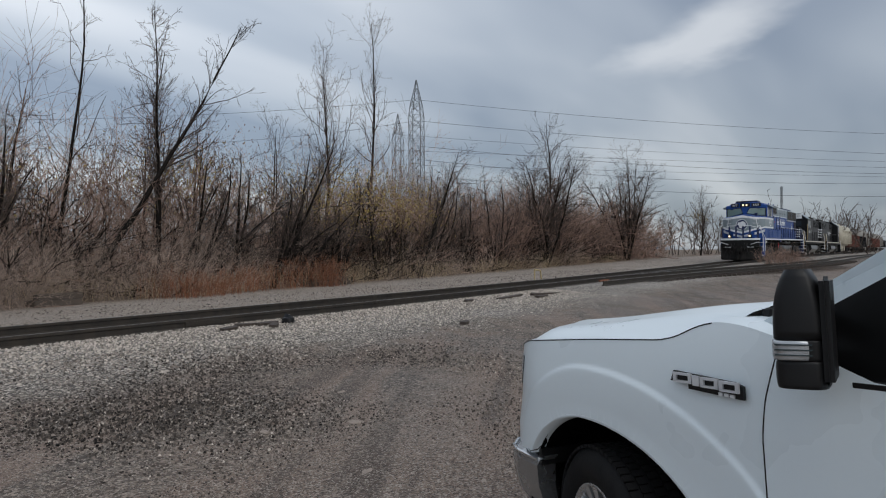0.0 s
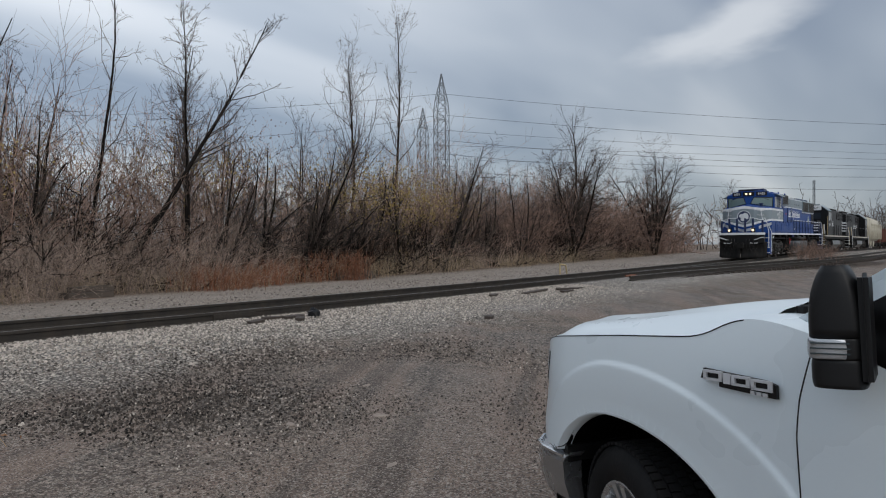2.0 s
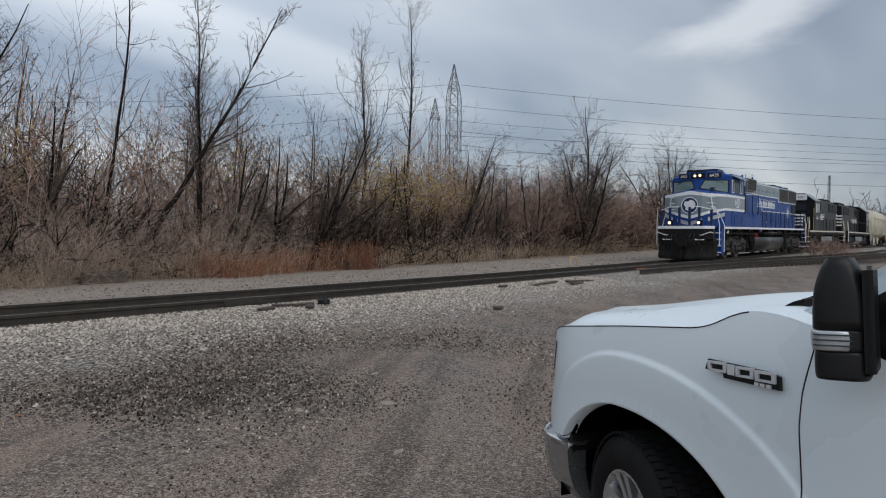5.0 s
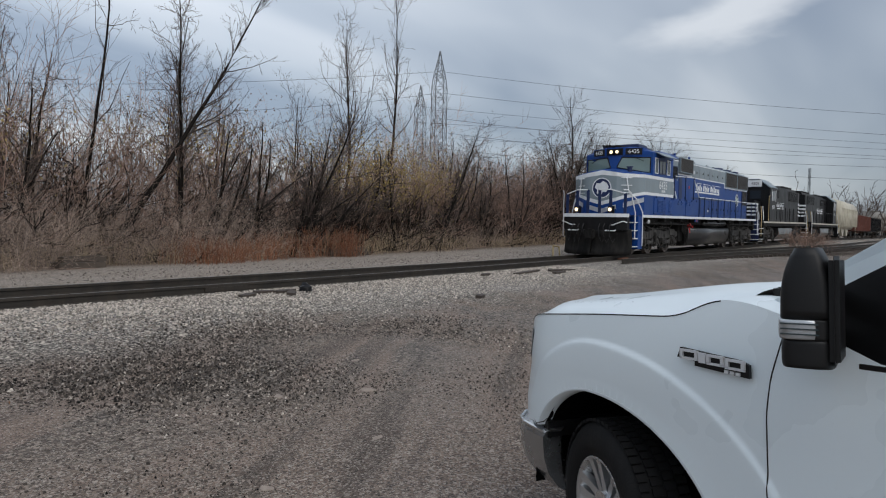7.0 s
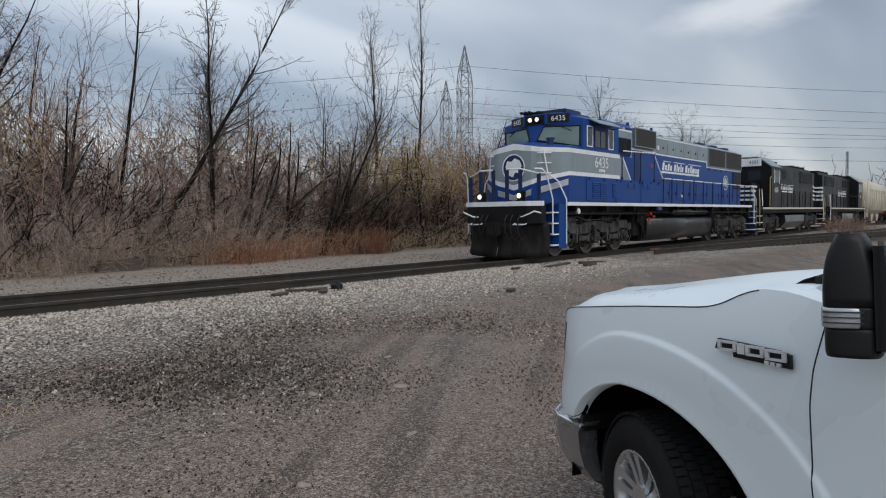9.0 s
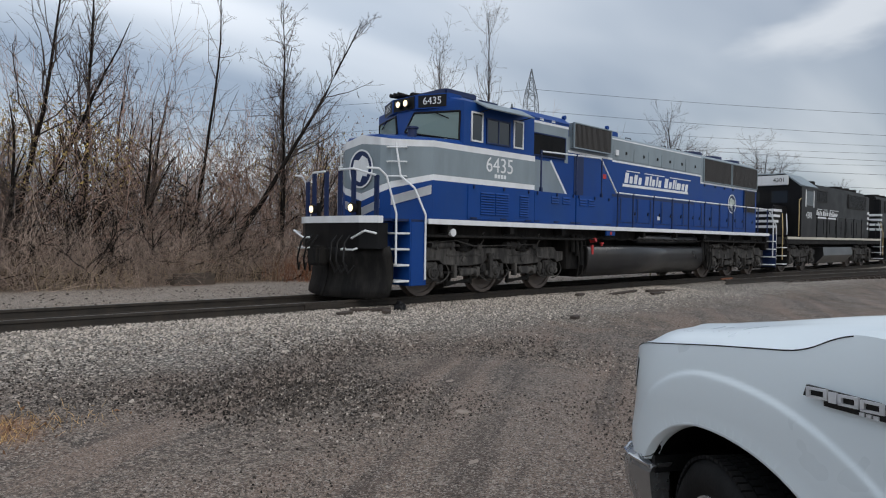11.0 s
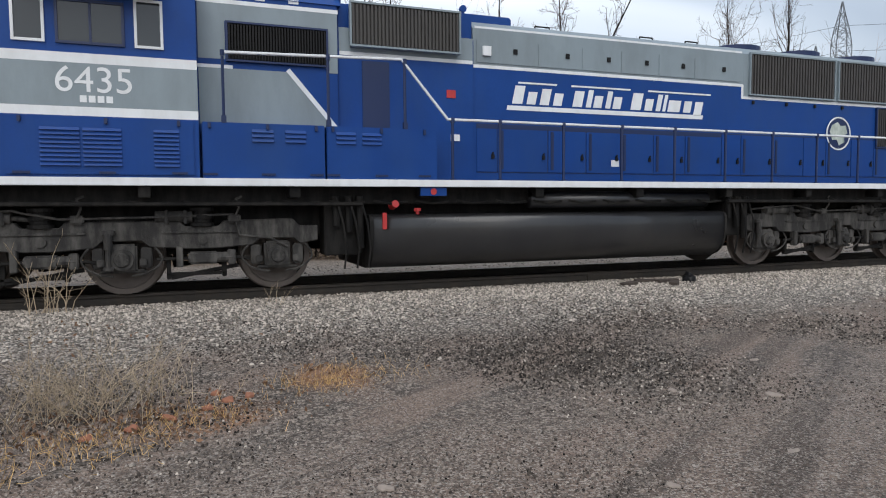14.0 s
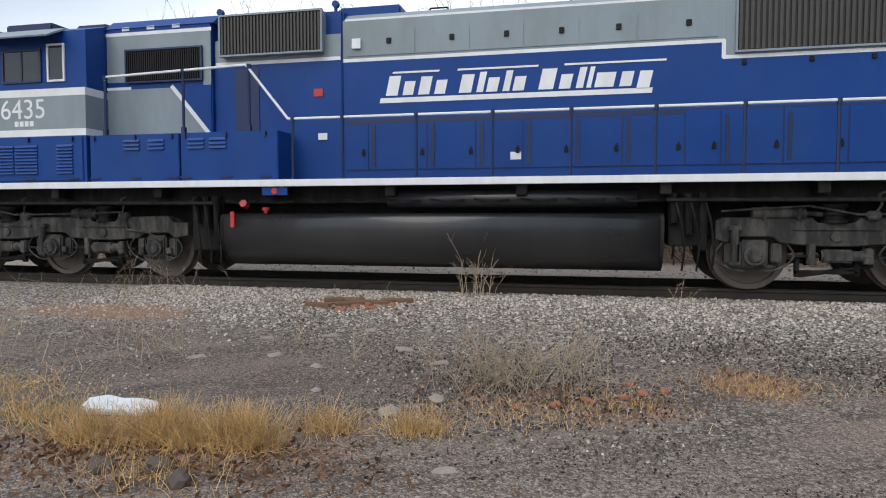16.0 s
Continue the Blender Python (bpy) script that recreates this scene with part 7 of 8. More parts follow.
        for z in (0.985, 1.135):
            lo_u = 0.60 + (1.135 - z) * 0.35
            line = [(lo_u + (0.74 - lo_u) * i / 6, z) for i in range(7)]
            for (a, za), (c, zc) in zip(line, line[1:]):
                rod(bm, (a, s * (side_v(a, za) + 0.005), za), (c, s * (side_v(c, zc) + 0.005), zc), 0.002, 5)
        rod(bm, (0.60, s * (side_v(0.60, 1.135) + 0.005), 1.135), (0.652, s * (side_v(0.652, 0.985) + 0.005), 0.985), 0.002, 5)
        part("headlight_bezel", bm, TRIM_BLACK, hl)
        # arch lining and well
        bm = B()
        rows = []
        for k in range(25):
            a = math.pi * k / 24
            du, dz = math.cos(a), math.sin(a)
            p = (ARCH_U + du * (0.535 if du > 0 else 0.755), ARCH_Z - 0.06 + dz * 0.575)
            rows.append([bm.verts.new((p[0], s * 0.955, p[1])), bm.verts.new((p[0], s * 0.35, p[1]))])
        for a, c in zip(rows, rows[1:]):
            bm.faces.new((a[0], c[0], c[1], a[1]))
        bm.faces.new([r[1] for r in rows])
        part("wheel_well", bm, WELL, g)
        # bumper end
        bm = B()
        outline = [(0.45, 0.985), (0.55, 0.98), (0.67, 0.965), (0.78, 0.92), (0.87, 0.84), (0.93, 0.71), (0.98, 0.4), (0.99, 0.0)]
        rings = []
        for z, inset in ((0.645, 0.035), (0.63, 0.012), (0.60, 0.0), (0.50, 0.004), (0.42, 0.02), (0.36, 0.055), (0.335, 0.10)):
            rings.append([bm.verts.new((u - inset, s * max(0.0, v - inset), z)) for u, v in outline] + [bm.verts.new((0.80, 0.0, z)), bm.verts.new((0.70, s * 0.66, z)), bm.verts.new((0.45 - inset, s * 0.88, z))])
        for a, c in zip(rings, rings[1:]):
            for j in range(len(a)):
                bm.faces.new((a[j], a[(j + 1) % len(a)], c[(j + 1) % len(a)], c[j]))
        bm.faces.new(rings[0])
        bm.faces.new(rings[-1][::-1])
        bmesh.ops.recalc_face_normals(bm, faces=bm.faces)
        part("bumper", bm, BUMPER, g, "grey front bumper with a bright upper edge")
        bm = B()
        pts = [(0.45, s * 0.977), (0.55, s * 0.972), (0.67, s * 0.957), (0.78, s * 0.912), (0.87, s * 0.832), (0.93, s * 0.702)]
        for a, c in zip(pts, pts[1:]):
            rod(bm, (a[0], a[1], 0.632), (c[0], c[1], 0.632), 0.010, 6)
        part("bumper_edge", bm, CHROME, g)
        bm = B()
        prism(bm, [(0.44, s * 0.96), (0.60, s * 0.93), (0.74, s * 0.83), (0.74, s * 0.5), (0.44, s * 0.5)], 0.60, 0.68, "z")
        part("bumper_gap", bm, TRIM_BLACK, g)
        # door shut line, belt line
        bm = B()
        line_on_side(bm, [(-0.955, 1.345), (-0.93, 1.26), (-0.90, 1.12), (-0.89, 1.0), (-0.893, 0.8), (-0.91, 0.55), (-0.93, 0.37)], s, 0.0026)
        part("door_shut_line", bm, SHUT, g)
        bm = B()
        line_on_side(bm, [(0.50, 0.665), (0.42, 0.69), (0.38, 0.715)], s, 0.0025)
        part("fender_joint", bm, SHUT, g)
        # plain shapes of the fender badge
        bm = B()
        o = [(-0.515, 1.140), (-0.53, 1.178), (-0.80, 1.163), (-0.835, 1.152), (-0.835, 1.108), (-0.60, 1.118), (-0.60, 1.135)]
        prism(bm, o, s * 1.000, s * 1.012)
        badge = part("badge_plate", bm, TRIM_BLACK, g, "black badge plate with bright shapes")
        bm = B()
        x = -0.535
        for w, hole in ((0.085, True), (0.03, False), (0.075, True), (0.08, True)):
            zt = 1.174 + (x + 0.53) * 0.045
            if hole:
                box(bm, x - w, x, s * 1.012, s * 1.02, zt - 0.009, zt)
                box(bm, x - w, x, s * 1.012, s * 1.02, zt - 0.036, zt - 0.028)
                box(bm, x - 0.014, x, s * 1.012, s * 1.02, zt - 0.033, zt - 0.008)
                box(bm, x - w, x - w + 0.014, s * 1.012, s * 1.02, zt - 0.033, zt - 0.008)
            else:
                box(bm, x - w, x, s * 1.012, s * 1.02, zt - 0.036, zt)
            x -= w + 0.006
        for k in range(3):
            box(bm, -0.755 - k * 0.024, -0.738 - k * 0.024, s * 1.012, s * 1.018, 1.113 - k * 0.001, 1.124 - k * 0.001)
        part("badge_shape", bm, BADGE_SILVER, badge)
        # greenhouse: pillar, window, mirror
        bm = B()
        rows = []
        for u in np.linspace(-1.02, -0.66, 8):
            z = belt(u)
            w = side_v(u, z)
            rows.append([bm.verts.new((u, s * w, z)), bm.verts.new((u, s * (w - 0.03), z + 0.014)), bm.verts.new((u, s * 0.72, z + 0.012))])
        for a, c in zip(rows, rows[1:]):
            for j in range(2):
                bm.faces.new((a[j], a[j + 1], c[j + 1], c[j]))
        part("fender_top", bm, TRUCK_WHITE, g, smooth=True)
        bm = B()
        a0, a1 = Vector((-0.79, s * 0.85, 1.355)), Vector((-1.66, s * 0.70, 1.87))
        b0, b1 = Vector((-0.93, s * 0.91, 1.335)), Vector((-1.86, s * 0.73, 1.86))
        v = [bm.verts.new(p) for p in (a0, a1, b1, b0)]
        bm.faces.new(v)
        bmesh.ops.solidify(bm, geom=bm.faces[:], thickness=0.04)
        part("windshield_pillar", bm, TRUCK_WHITE, g)
        bm = B()
        v = [bm.verts.new(p) for p in (b0 + Vector((0.0, s * 0.008, -0.13)), b0 + Vector((0, s * 0.012, 0)), b1 + Vector((0.0, s * 0.012, 0.0)), Vector((-2.06, s * 0.745, 1.84)), Vector((-1.32, s * 0.925, 1.21)), Vector((-1.22, s * 0.955, 1.195)))]
        bm.faces.new(v)
        bmesh.ops.solidify(bm, geom=bm.faces[:], thickness=0.03)
        part("window_corner_trim", bm, TRIM_BLACK, g, "black sail panel behind the mirror")
        bm = B()
        v = [bm.verts.new(p) for p in (Vector((-1.30, s * 0.93, 1.20)), Vector((-2.06, s * 0.735, 1.84)), Vector((-2.85, s * 0.72, 1.84)), Vector((-2.88, s * 0.94, 1.21)))]
        bm.faces.new(v)
        bmesh.ops.solidify(bm, geom=bm.faces[:], thickness=0.006)
        part("side_window", bm, CAR_GLASS, g, "dark tinted side window")
        bm = B()
        pipe(bm, [(-1.18, s * 0.965, 1.195), (-2.0, s * 0.965, 1.205), (-2.9, s * 0.96, 1.215)], 0.016, 6)
        part("window_seal", bm, TRIM_BLACK, g)
        bm = B()
        pipe(bm, [(-2.06, s * 0.75, 1.84), (-2.87, s * 0.735, 1.85)], 0.02, 6)
        part("window_seal", bm, TRIM_BLACK, g)
        # mirror
        mir = new("door_mirror")
        mir.parent = g
        mir.matrix_basis = pose(-1.135, s * 1.12, 1.36, 0, 0, s * 30)

        def shell_(z0, z1, du, dv, taper):
            bm = B()
            n, m = 8, 20
            rings = []
            for i in range(n + 1):
                f_ = i / n
                z = z0 + (z1 - z0) * f_
                q = 1 - taper * (2 * f_ - 1) ** 4 if taper < 0.5 else (1 - 0.55 * f_ ** 3)
                rings.append([bm.verts.new((du * q * math.copysign(abs(math.cos(t)) ** 0.55, math.cos(t)), dv * (1 - 0.25 * (1 - q)) * math.copysign(abs(math.sin(t)) ** 0.55, math.sin(t)), z)) for t in (2 * math.pi * k / m for k in range(m))])
            for a, c in zip(rings, rings[1:]):
                for j in range(m):
                    bm.faces.new((a[j], a[(j + 1) % m], c[(j + 1) % m], c[j]))
            bm.faces.new(rings[0][::-1])
            bm.faces.new(rings[-1])
            bmesh.ops.recalc_face_normals(bm, faces=bm.faces)
            return bm

        part("mirror_cap", shell_(-0.021, 0.172, 0.069, 0.089, 0.9), TRIM_BLACK, mir, "black mirror cap", smooth=True)
        lamp_bm = shell_(-0.076, -0.024, 0.058, 0.0945, 0.04)
        bmesh.ops.translate(lamp_bm, verts=lamp_bm.verts, vec=(0.016, 0, 0))
        lamp = part("mirror_lamp", lamp_bm, MIRROR_LAMP, mir, "clear lamp band on the mirror", smooth=True)
        part("mirror_waist", shell_(-0.079, -0.021, 0.066, 0.088, 0.02), TRIM_BLACK, mir, smooth=True)
        for z in (-0.064, -0.050, -0.036):
            bm = B()
            box(bm, -0.032, 0.060, s * 0.085, s * 0.0965, z, z + 0.004)
            part("lamp_rib", bm, CAR_GLASS, lamp)
        part("mirror_foot", shell_(-0.155, -0.078, 0.067, 0.088, 0.05), TRIM_BLACK, mir, smooth=True)
        bm = B()
        box(bm, -0.08, -0.055, -0.092, 0.092, -0.145, 0.15, 0.012)
        part("mirror_frame", bm, TRIM_BLACK, mir)
        bm = B()
        box(bm, -0.06, 0.0, -s * 0.30, -s * 0.10, -0.13, -0.05, 0.015)
        box(bm, -0.06, 0.0, -s * 0.30, -s * 0.10, 0.0, 0.06, 0.015)
        part("mirror_arm", bm, TRIM_BLACK, mir)
        bm = B()
        box(bm, -2.45, -2.25, s * 0.985, s * 1.03, 1.02, 1.06, 0.01)
        part("door_handle", bm, TRUCK_WHITE, g)
        # bed side with rear arch left open
        bm = B()
        prism(bm, [(-2.96, 0.42), (-2.96, 1.25), (-4.86, 1.25), (-4.86, 0.5), (-4.2, 0.5), (-4.14, 0.75), (-3.95, 0.9), (-3.68, 0.94), (-3.41, 0.9), (-3.22, 0.75), (-3.16, 0.42)], s * 0.93, s * 1.0)
        part("bed_side", bm, TRUCK_WHITE, g)
    wheel(g, 0.0, 0.85, 1, -11)
    wheel(g, 0.0, 0.85, -1, -11)
    wheel(g, -3.68, 0.865, 1)
    wheel(g, -3.68, 0.865, -1)
    # cowl, wipers, windshield, roof, floor
    bm = B()
    rows = []
    for u, z in ((-0.66, 1.355), (-0.76, 1.335), (-0.92, 1.35)):
        rows.append([bm.verts.new((u - 0.10 * (1 - (k / 6) ** 2) * 0.3, 0.74 * k / 6, z + 0.035 * (1 - (k / 6) ** 2))) for k in range(-6, 7)])
    for a, c in zip(rows, rows[1:]):
        for j in range(12):
            bm.faces.new((a[j], a[j + 1], c[j + 1], c[j]))
    bmesh.ops.solidify(bm, geom=bm.faces[:], thickness=0.02)
    part("cowl_grille", bm, TRIM_BLACK, g, "black cowl panel under the windshield")
    bm = B()
    for k in range(14):
        v0 = -0.7 + k * 0.1
        box(bm, -0.80, -0.70, v0, v0 + 0.02, 1.372, 1.385)
    part("cowl_slats", bm, TRIM_BLACK, g)
    bm = B()
    rows = []
    for k in range(13):
        q = (k - 6) / 6
        rows.append([bm.verts.new((-0.79 + 0.04 * (1 - q * q), 0.84 * q, 1.35 + 0.03 * (1 - q * q))), bm.verts.new((-1.65 + 0.05 * (1 - q * q), 0.69 * q, 1.87 + 0.03 * (1 - q * q)))])
    for a, c in zip(rows, rows[1:]):
        bm.faces.new((a[0], c[0], c[1], a[1]))
    bmesh.ops.solidify(bm, geom=bm.faces[:], thickness=0.006)
    part("windshield", bm, CAR_GLASS, g, "dark sloping windshield", smooth=True)
    for y0, y1 in ((0.72, 0.05), (-0.1, -0.75)):
        bm = B()
        pipe(bm, [(-0.72, y0, 1.385), (-0.80, (y0 + y1) / 2, 1.425), (-0.86, y1, 1.45)], 0.012, 5)
        rod(bm, (-0.72, y0, 1.34), (-0.72, y0, 1.395), 0.02, 8)
        part("wiper", bm, TRIM_BLACK, g)
    bm = B()
    prism(bm, [(-1.62, 1.87), (-1.9, 1.925), (-2.5, 1.94), (-2.88, 1.90), (-2.92, 1.84), (-1.66, 1.84)], -0.72, 0.72)
    bmesh.ops.bevel(bm, geom=bm.edges[:], offset=0.02, segments=2, affect="EDGES")
    part("roof", bm, TRUCK_WHITE, g)
    bm = B()
    box(bm, -2.93, -2.88, -0.93, 0.93, 0.45, 1.86, 0.02)
    part("cab_back", bm, TRUCK_WHITE, g)
    bm = B()
    box(bm, -2.9, -0.95, -0.93, 0.93, 0.38, 0.50, 0.02)
    box(bm, -4.8, 0.6, -0.5, 0.5, 0.36, 0.52, 0.02)
    box(bm, -0.9, 0.6, -0.36, 0.36, 0.5, 1.1, 0.03)
    box(bm, -0.95, -0.85, -0.9, 0.9, 0.5, 1.3, 0.02)
    part("chassis", bm, UNDER, g)
    bm = B()
    for y in (-0.42, 0.42):
        box(bm, -2.1, -1.65, y - 0.25, y + 0.25, 0.75, 0.95, 0.06)
        box(bm, -2.25, -2.08, y - 0.25, y + 0.25, 0.8, 1.6, 0.06)
    part("seat", bm, TRIM_BLACK, g)
    bm = B()
    box(bm, -1.3, -0.92, -0.85, 0.85, 1.0, 1.28, 0.05)
    part("dashboard", bm, TRIM_BLACK, g)
    bm = B()
    box(bm, -4.86, -2.96, -0.93, 0.93, 0.7, 0.74)
    box(bm, -4.9, -4.85, -0.95, 0.95, 0.55, 1.25, 0.02)
    part("bed_floor", bm, TRUCK_WHITE, g)
    return g


pickup()


# ---- loose stones ----
STONE_PALE = material("pale_ballast_stone", (0.34, 0.30, 0.26), 0.85, 0, 0.2, 20, 120, 0.1, spec=0.2, space="Object", island=0.7)
STONE_GREY = material("grey_crushed_stone", (0.165, 0.138, 0.118), 0.8, 0, 0.25, 20, 120, 0.1, spec=0.2, space="Object", island=0.85)
STONE_DARK = material("dark_crushed_stone", (0.050, 0.041, 0.035), 0.8, 0, 0.25, 20, 120, 0.1, spec=0.2, space="Object", island=0.95)


def stones(name, x, y, r, mat, label, seed):
    """Irregular stones, half sunk in the ground."""
    rng = np.random.default_rng(seed)
    n = len(x)
    a = rng.uniform(0, 6.28, n)[:, None] + np.array([0, 1.57, 3.14, 4.71])[None] + rng.normal(0, 0.25, (n, 4))
    q = r[:, None] * rng.uniform(0.7, 1.3, (n, 4))
    z0 = ground_z(x, y)
    ring = np.stack([x[:, None] + q * np.cos(a), y[:, None] + q * np.sin(a), np.repeat((z0 - 0.004)[:, None], 4, 1)], -1)
    h = r * rng.uniform(0.5, 1.1, n)
    b = a + rng.normal(0, 0.3, (n, 4))
    q2 = q * rng.uniform(0.35, 0.75, (n, 4))
    top = np.stack([x[:, None] + q2 * np.cos(b), y[:, None] + q2 * np.sin(b), z0[:, None] + h[:, None] * rng.uniform(0.7, 1.1, (n, 4))], -1)
    v = np.concatenate([ring, top], 1).reshape(-1, 3)
    i = np.arange(n)[:, None, None] * 8
    f = np.array([[0, 1, 5, 4], [1, 2, 6, 5], [2, 3, 7, 6], [3, 0, 4, 7], [4, 5, 6, 7]])[None] + i
    tagged(np_mesh(name, v, f.reshape(-1, 4), mat), label, "gravel", kind="stuff")


def scatter():
    rng = np.random.default_rng(77)
    # chunky pale ballast by the near rail
    n = 28000
    x, y = -8 + 28 * rng.uniform(0, 1, n) ** 1.15, 10.62 - np.abs(rng.normal(0, 1.25, n))
    stones("ballast_stones", x, y, rng.uniform(0.010, 0.028, n), STONE_PALE, "pale crushed ballast stones along the rail", 1)
    n = 4000
    x, y = rng.uniform(-12, 40, n), rng.uniform(12.7, 17.5, n)
    stones("lane_stones", x, y, rng.uniform(0.015, 0.035, n), STONE_GREY, "grey stones on the cinder lane", 2)

    def wheel_track(x, y):
        """How much a spot lies in a packed wheel track, along the way the trucks drive."""
        u = -0.50 * x + 0.87 * y + 0.10 * np.sin(0.5 * x + 0.3 * y)
        return np.clip(0.5 + 0.35 * np.sin(u * 3.1) + 0.3 * np.sin(u * 7.3 + 1.0) + 0.2 * np.sin(u * 13.1 + 0.4 * x), 0, 1)

    # the yard: grey stones where no wheels go, dark pebbles pressed into the packed dirt
    n = 70000
    ang = np.radians(rng.uniform(-15, 118, n))
    d = 2.2 + 8.5 * rng.uniform(0, 1, n) ** 0.8
    x, y = d * np.cos(ang), d * np.sin(ang)
    keep = (y > 0.5) & (y < 9.2) & (rng.uniform(0, 1, n) < 0.04 + (0.30 + 0.66 * (1 - wheel_track(x, y))) * smooth(2.5, 6, y + 0.3 * x))
    x, y, d = x[keep], y[keep], d[keep]
    stones("yard_stones", x, y, (0.0045 + 0.0095 * rng.uniform(0, 1, len(x)) ** 2) * (0.8 + d * 0.08), STONE_GREY, "grey crushed stones pressed into the damp yard", 3)
    n = 32000
    ang = np.radians(rng.uniform(-15, 118, n))
    d = 2.0 + 7.5 * rng.uniform(0, 1, n) ** 0.75
    x, y = d * np.cos(ang), d * np.sin(ang)
    keep = (y > 0.5) & (y < 8.6) & (rng.uniform(0, 1, n) < 0.15 + 0.85 * (1 - wheel_track(x + 0.4, y)))
    x, y, d = x[keep], y[keep], d[keep]
    stones("dark_pebbles", x, y, (0.004 + 0.007 * rng.uniform(0, 1, len(x)) ** 2) * (0.8 + d * 0.07), STONE_DARK, "small dark pebbles strewn over packed dirt", 6)
    # the low patch of dark wet stones
    n = 11000
    x, y = rng.normal(4.0, 2.5, n), rng.normal(6.7, 0.8, n)
    stones("dark_stones", x, y, rng.uniform(0.007, 0.018, n), STONE_DARK, "dark wet crushed stones spread in a low patch", 4)
    n = 4000
    x, y = rng.uniform(-6, 9, n), rng.uniform(4.5, 9, n)
    stones("pale_chips", x, y, rng.uniform(0.006, 0.015, n), STONE_PALE, "scattered pale stone chips", 5)


scatter()


# ---- weeds, tufts and litter of the yard ----
STRAW = material("straw_grass", (0.47, 0.285, 0.105), 0.9, 0, 0.3, 2, 20, 0.0, tint=(0.60, 0.40, 0.18), island=0.4)
WEED = material("dry_weed_stems", (0.32, 0.24, 0.16), 0.9, 0, 0.3, 2, 20, 0.0, tint=(0.45, 0.36, 0.25), island=0.3)
ORANGE = material("ochre_clod", (0.20, 0.085, 0.05), 0.9, 0, 0.3, 8, 60, 0.3, island=0.4)
BROWN_WOOD = material("rotten_brown_wood", (0.15, 0.085, 0.05), 0.9, 0, 0.4, 8, 60, 0.4)
OLD_TIE = material("greyed_tie_wood", (0.085, 0.066, 0.052), 0.9, 0, 0.45, 5, 50, 0.4)
RAG = material("white_foam_sheet", (0.60, 0.62, 0.63), 0.7, 0, 0.08, 8, 60, 0.2)


def tuft(x, y, n, h, spread, seed, mat, fan=0.45, r=0.0022, kids=0, name="grass_tuft", label="dry straw-coloured grass tuft", category="grass"):
    rng = np.random.default_rng(seed)
    p = np.stack([rng.normal(0, spread, n), rng.normal(0, spread * 0.6, n), np.zeros(n)], 1)
    p[:, 2] = ground_z(x + p[:, 0], y + p[:, 1]) - float(ground_z(x, y))
    way = rng.normal(0, fan, (n, 3)) + [0, 0, 1]
    way[:, 2] = np.abs(way[:, 2]) + 0.1
    P0, R0 = grow(p, way, h * rng.uniform(0.4, 1.2, n), 5, np.full(n, r), np.full(n, r * 0.4), 0.14, -0.05, rng)
    bits = [tubes(P0, R0, 3)]
    if kids:
        P1, R1 = sprout(P0, R0, kids, 0.3, 1.0, 0.5, 0.4, 4, 0.2, 0.05, rng, 0.7, r * 0.5)
        bits.append(tubes(P1, R1, 3))
    v, f = joined(bits)
    ob = np_mesh(name, v, f, mat)
    ob.location = (x, y, float(ground_z(x, y)))
    tagged(ob, label, category, kind="stuff")


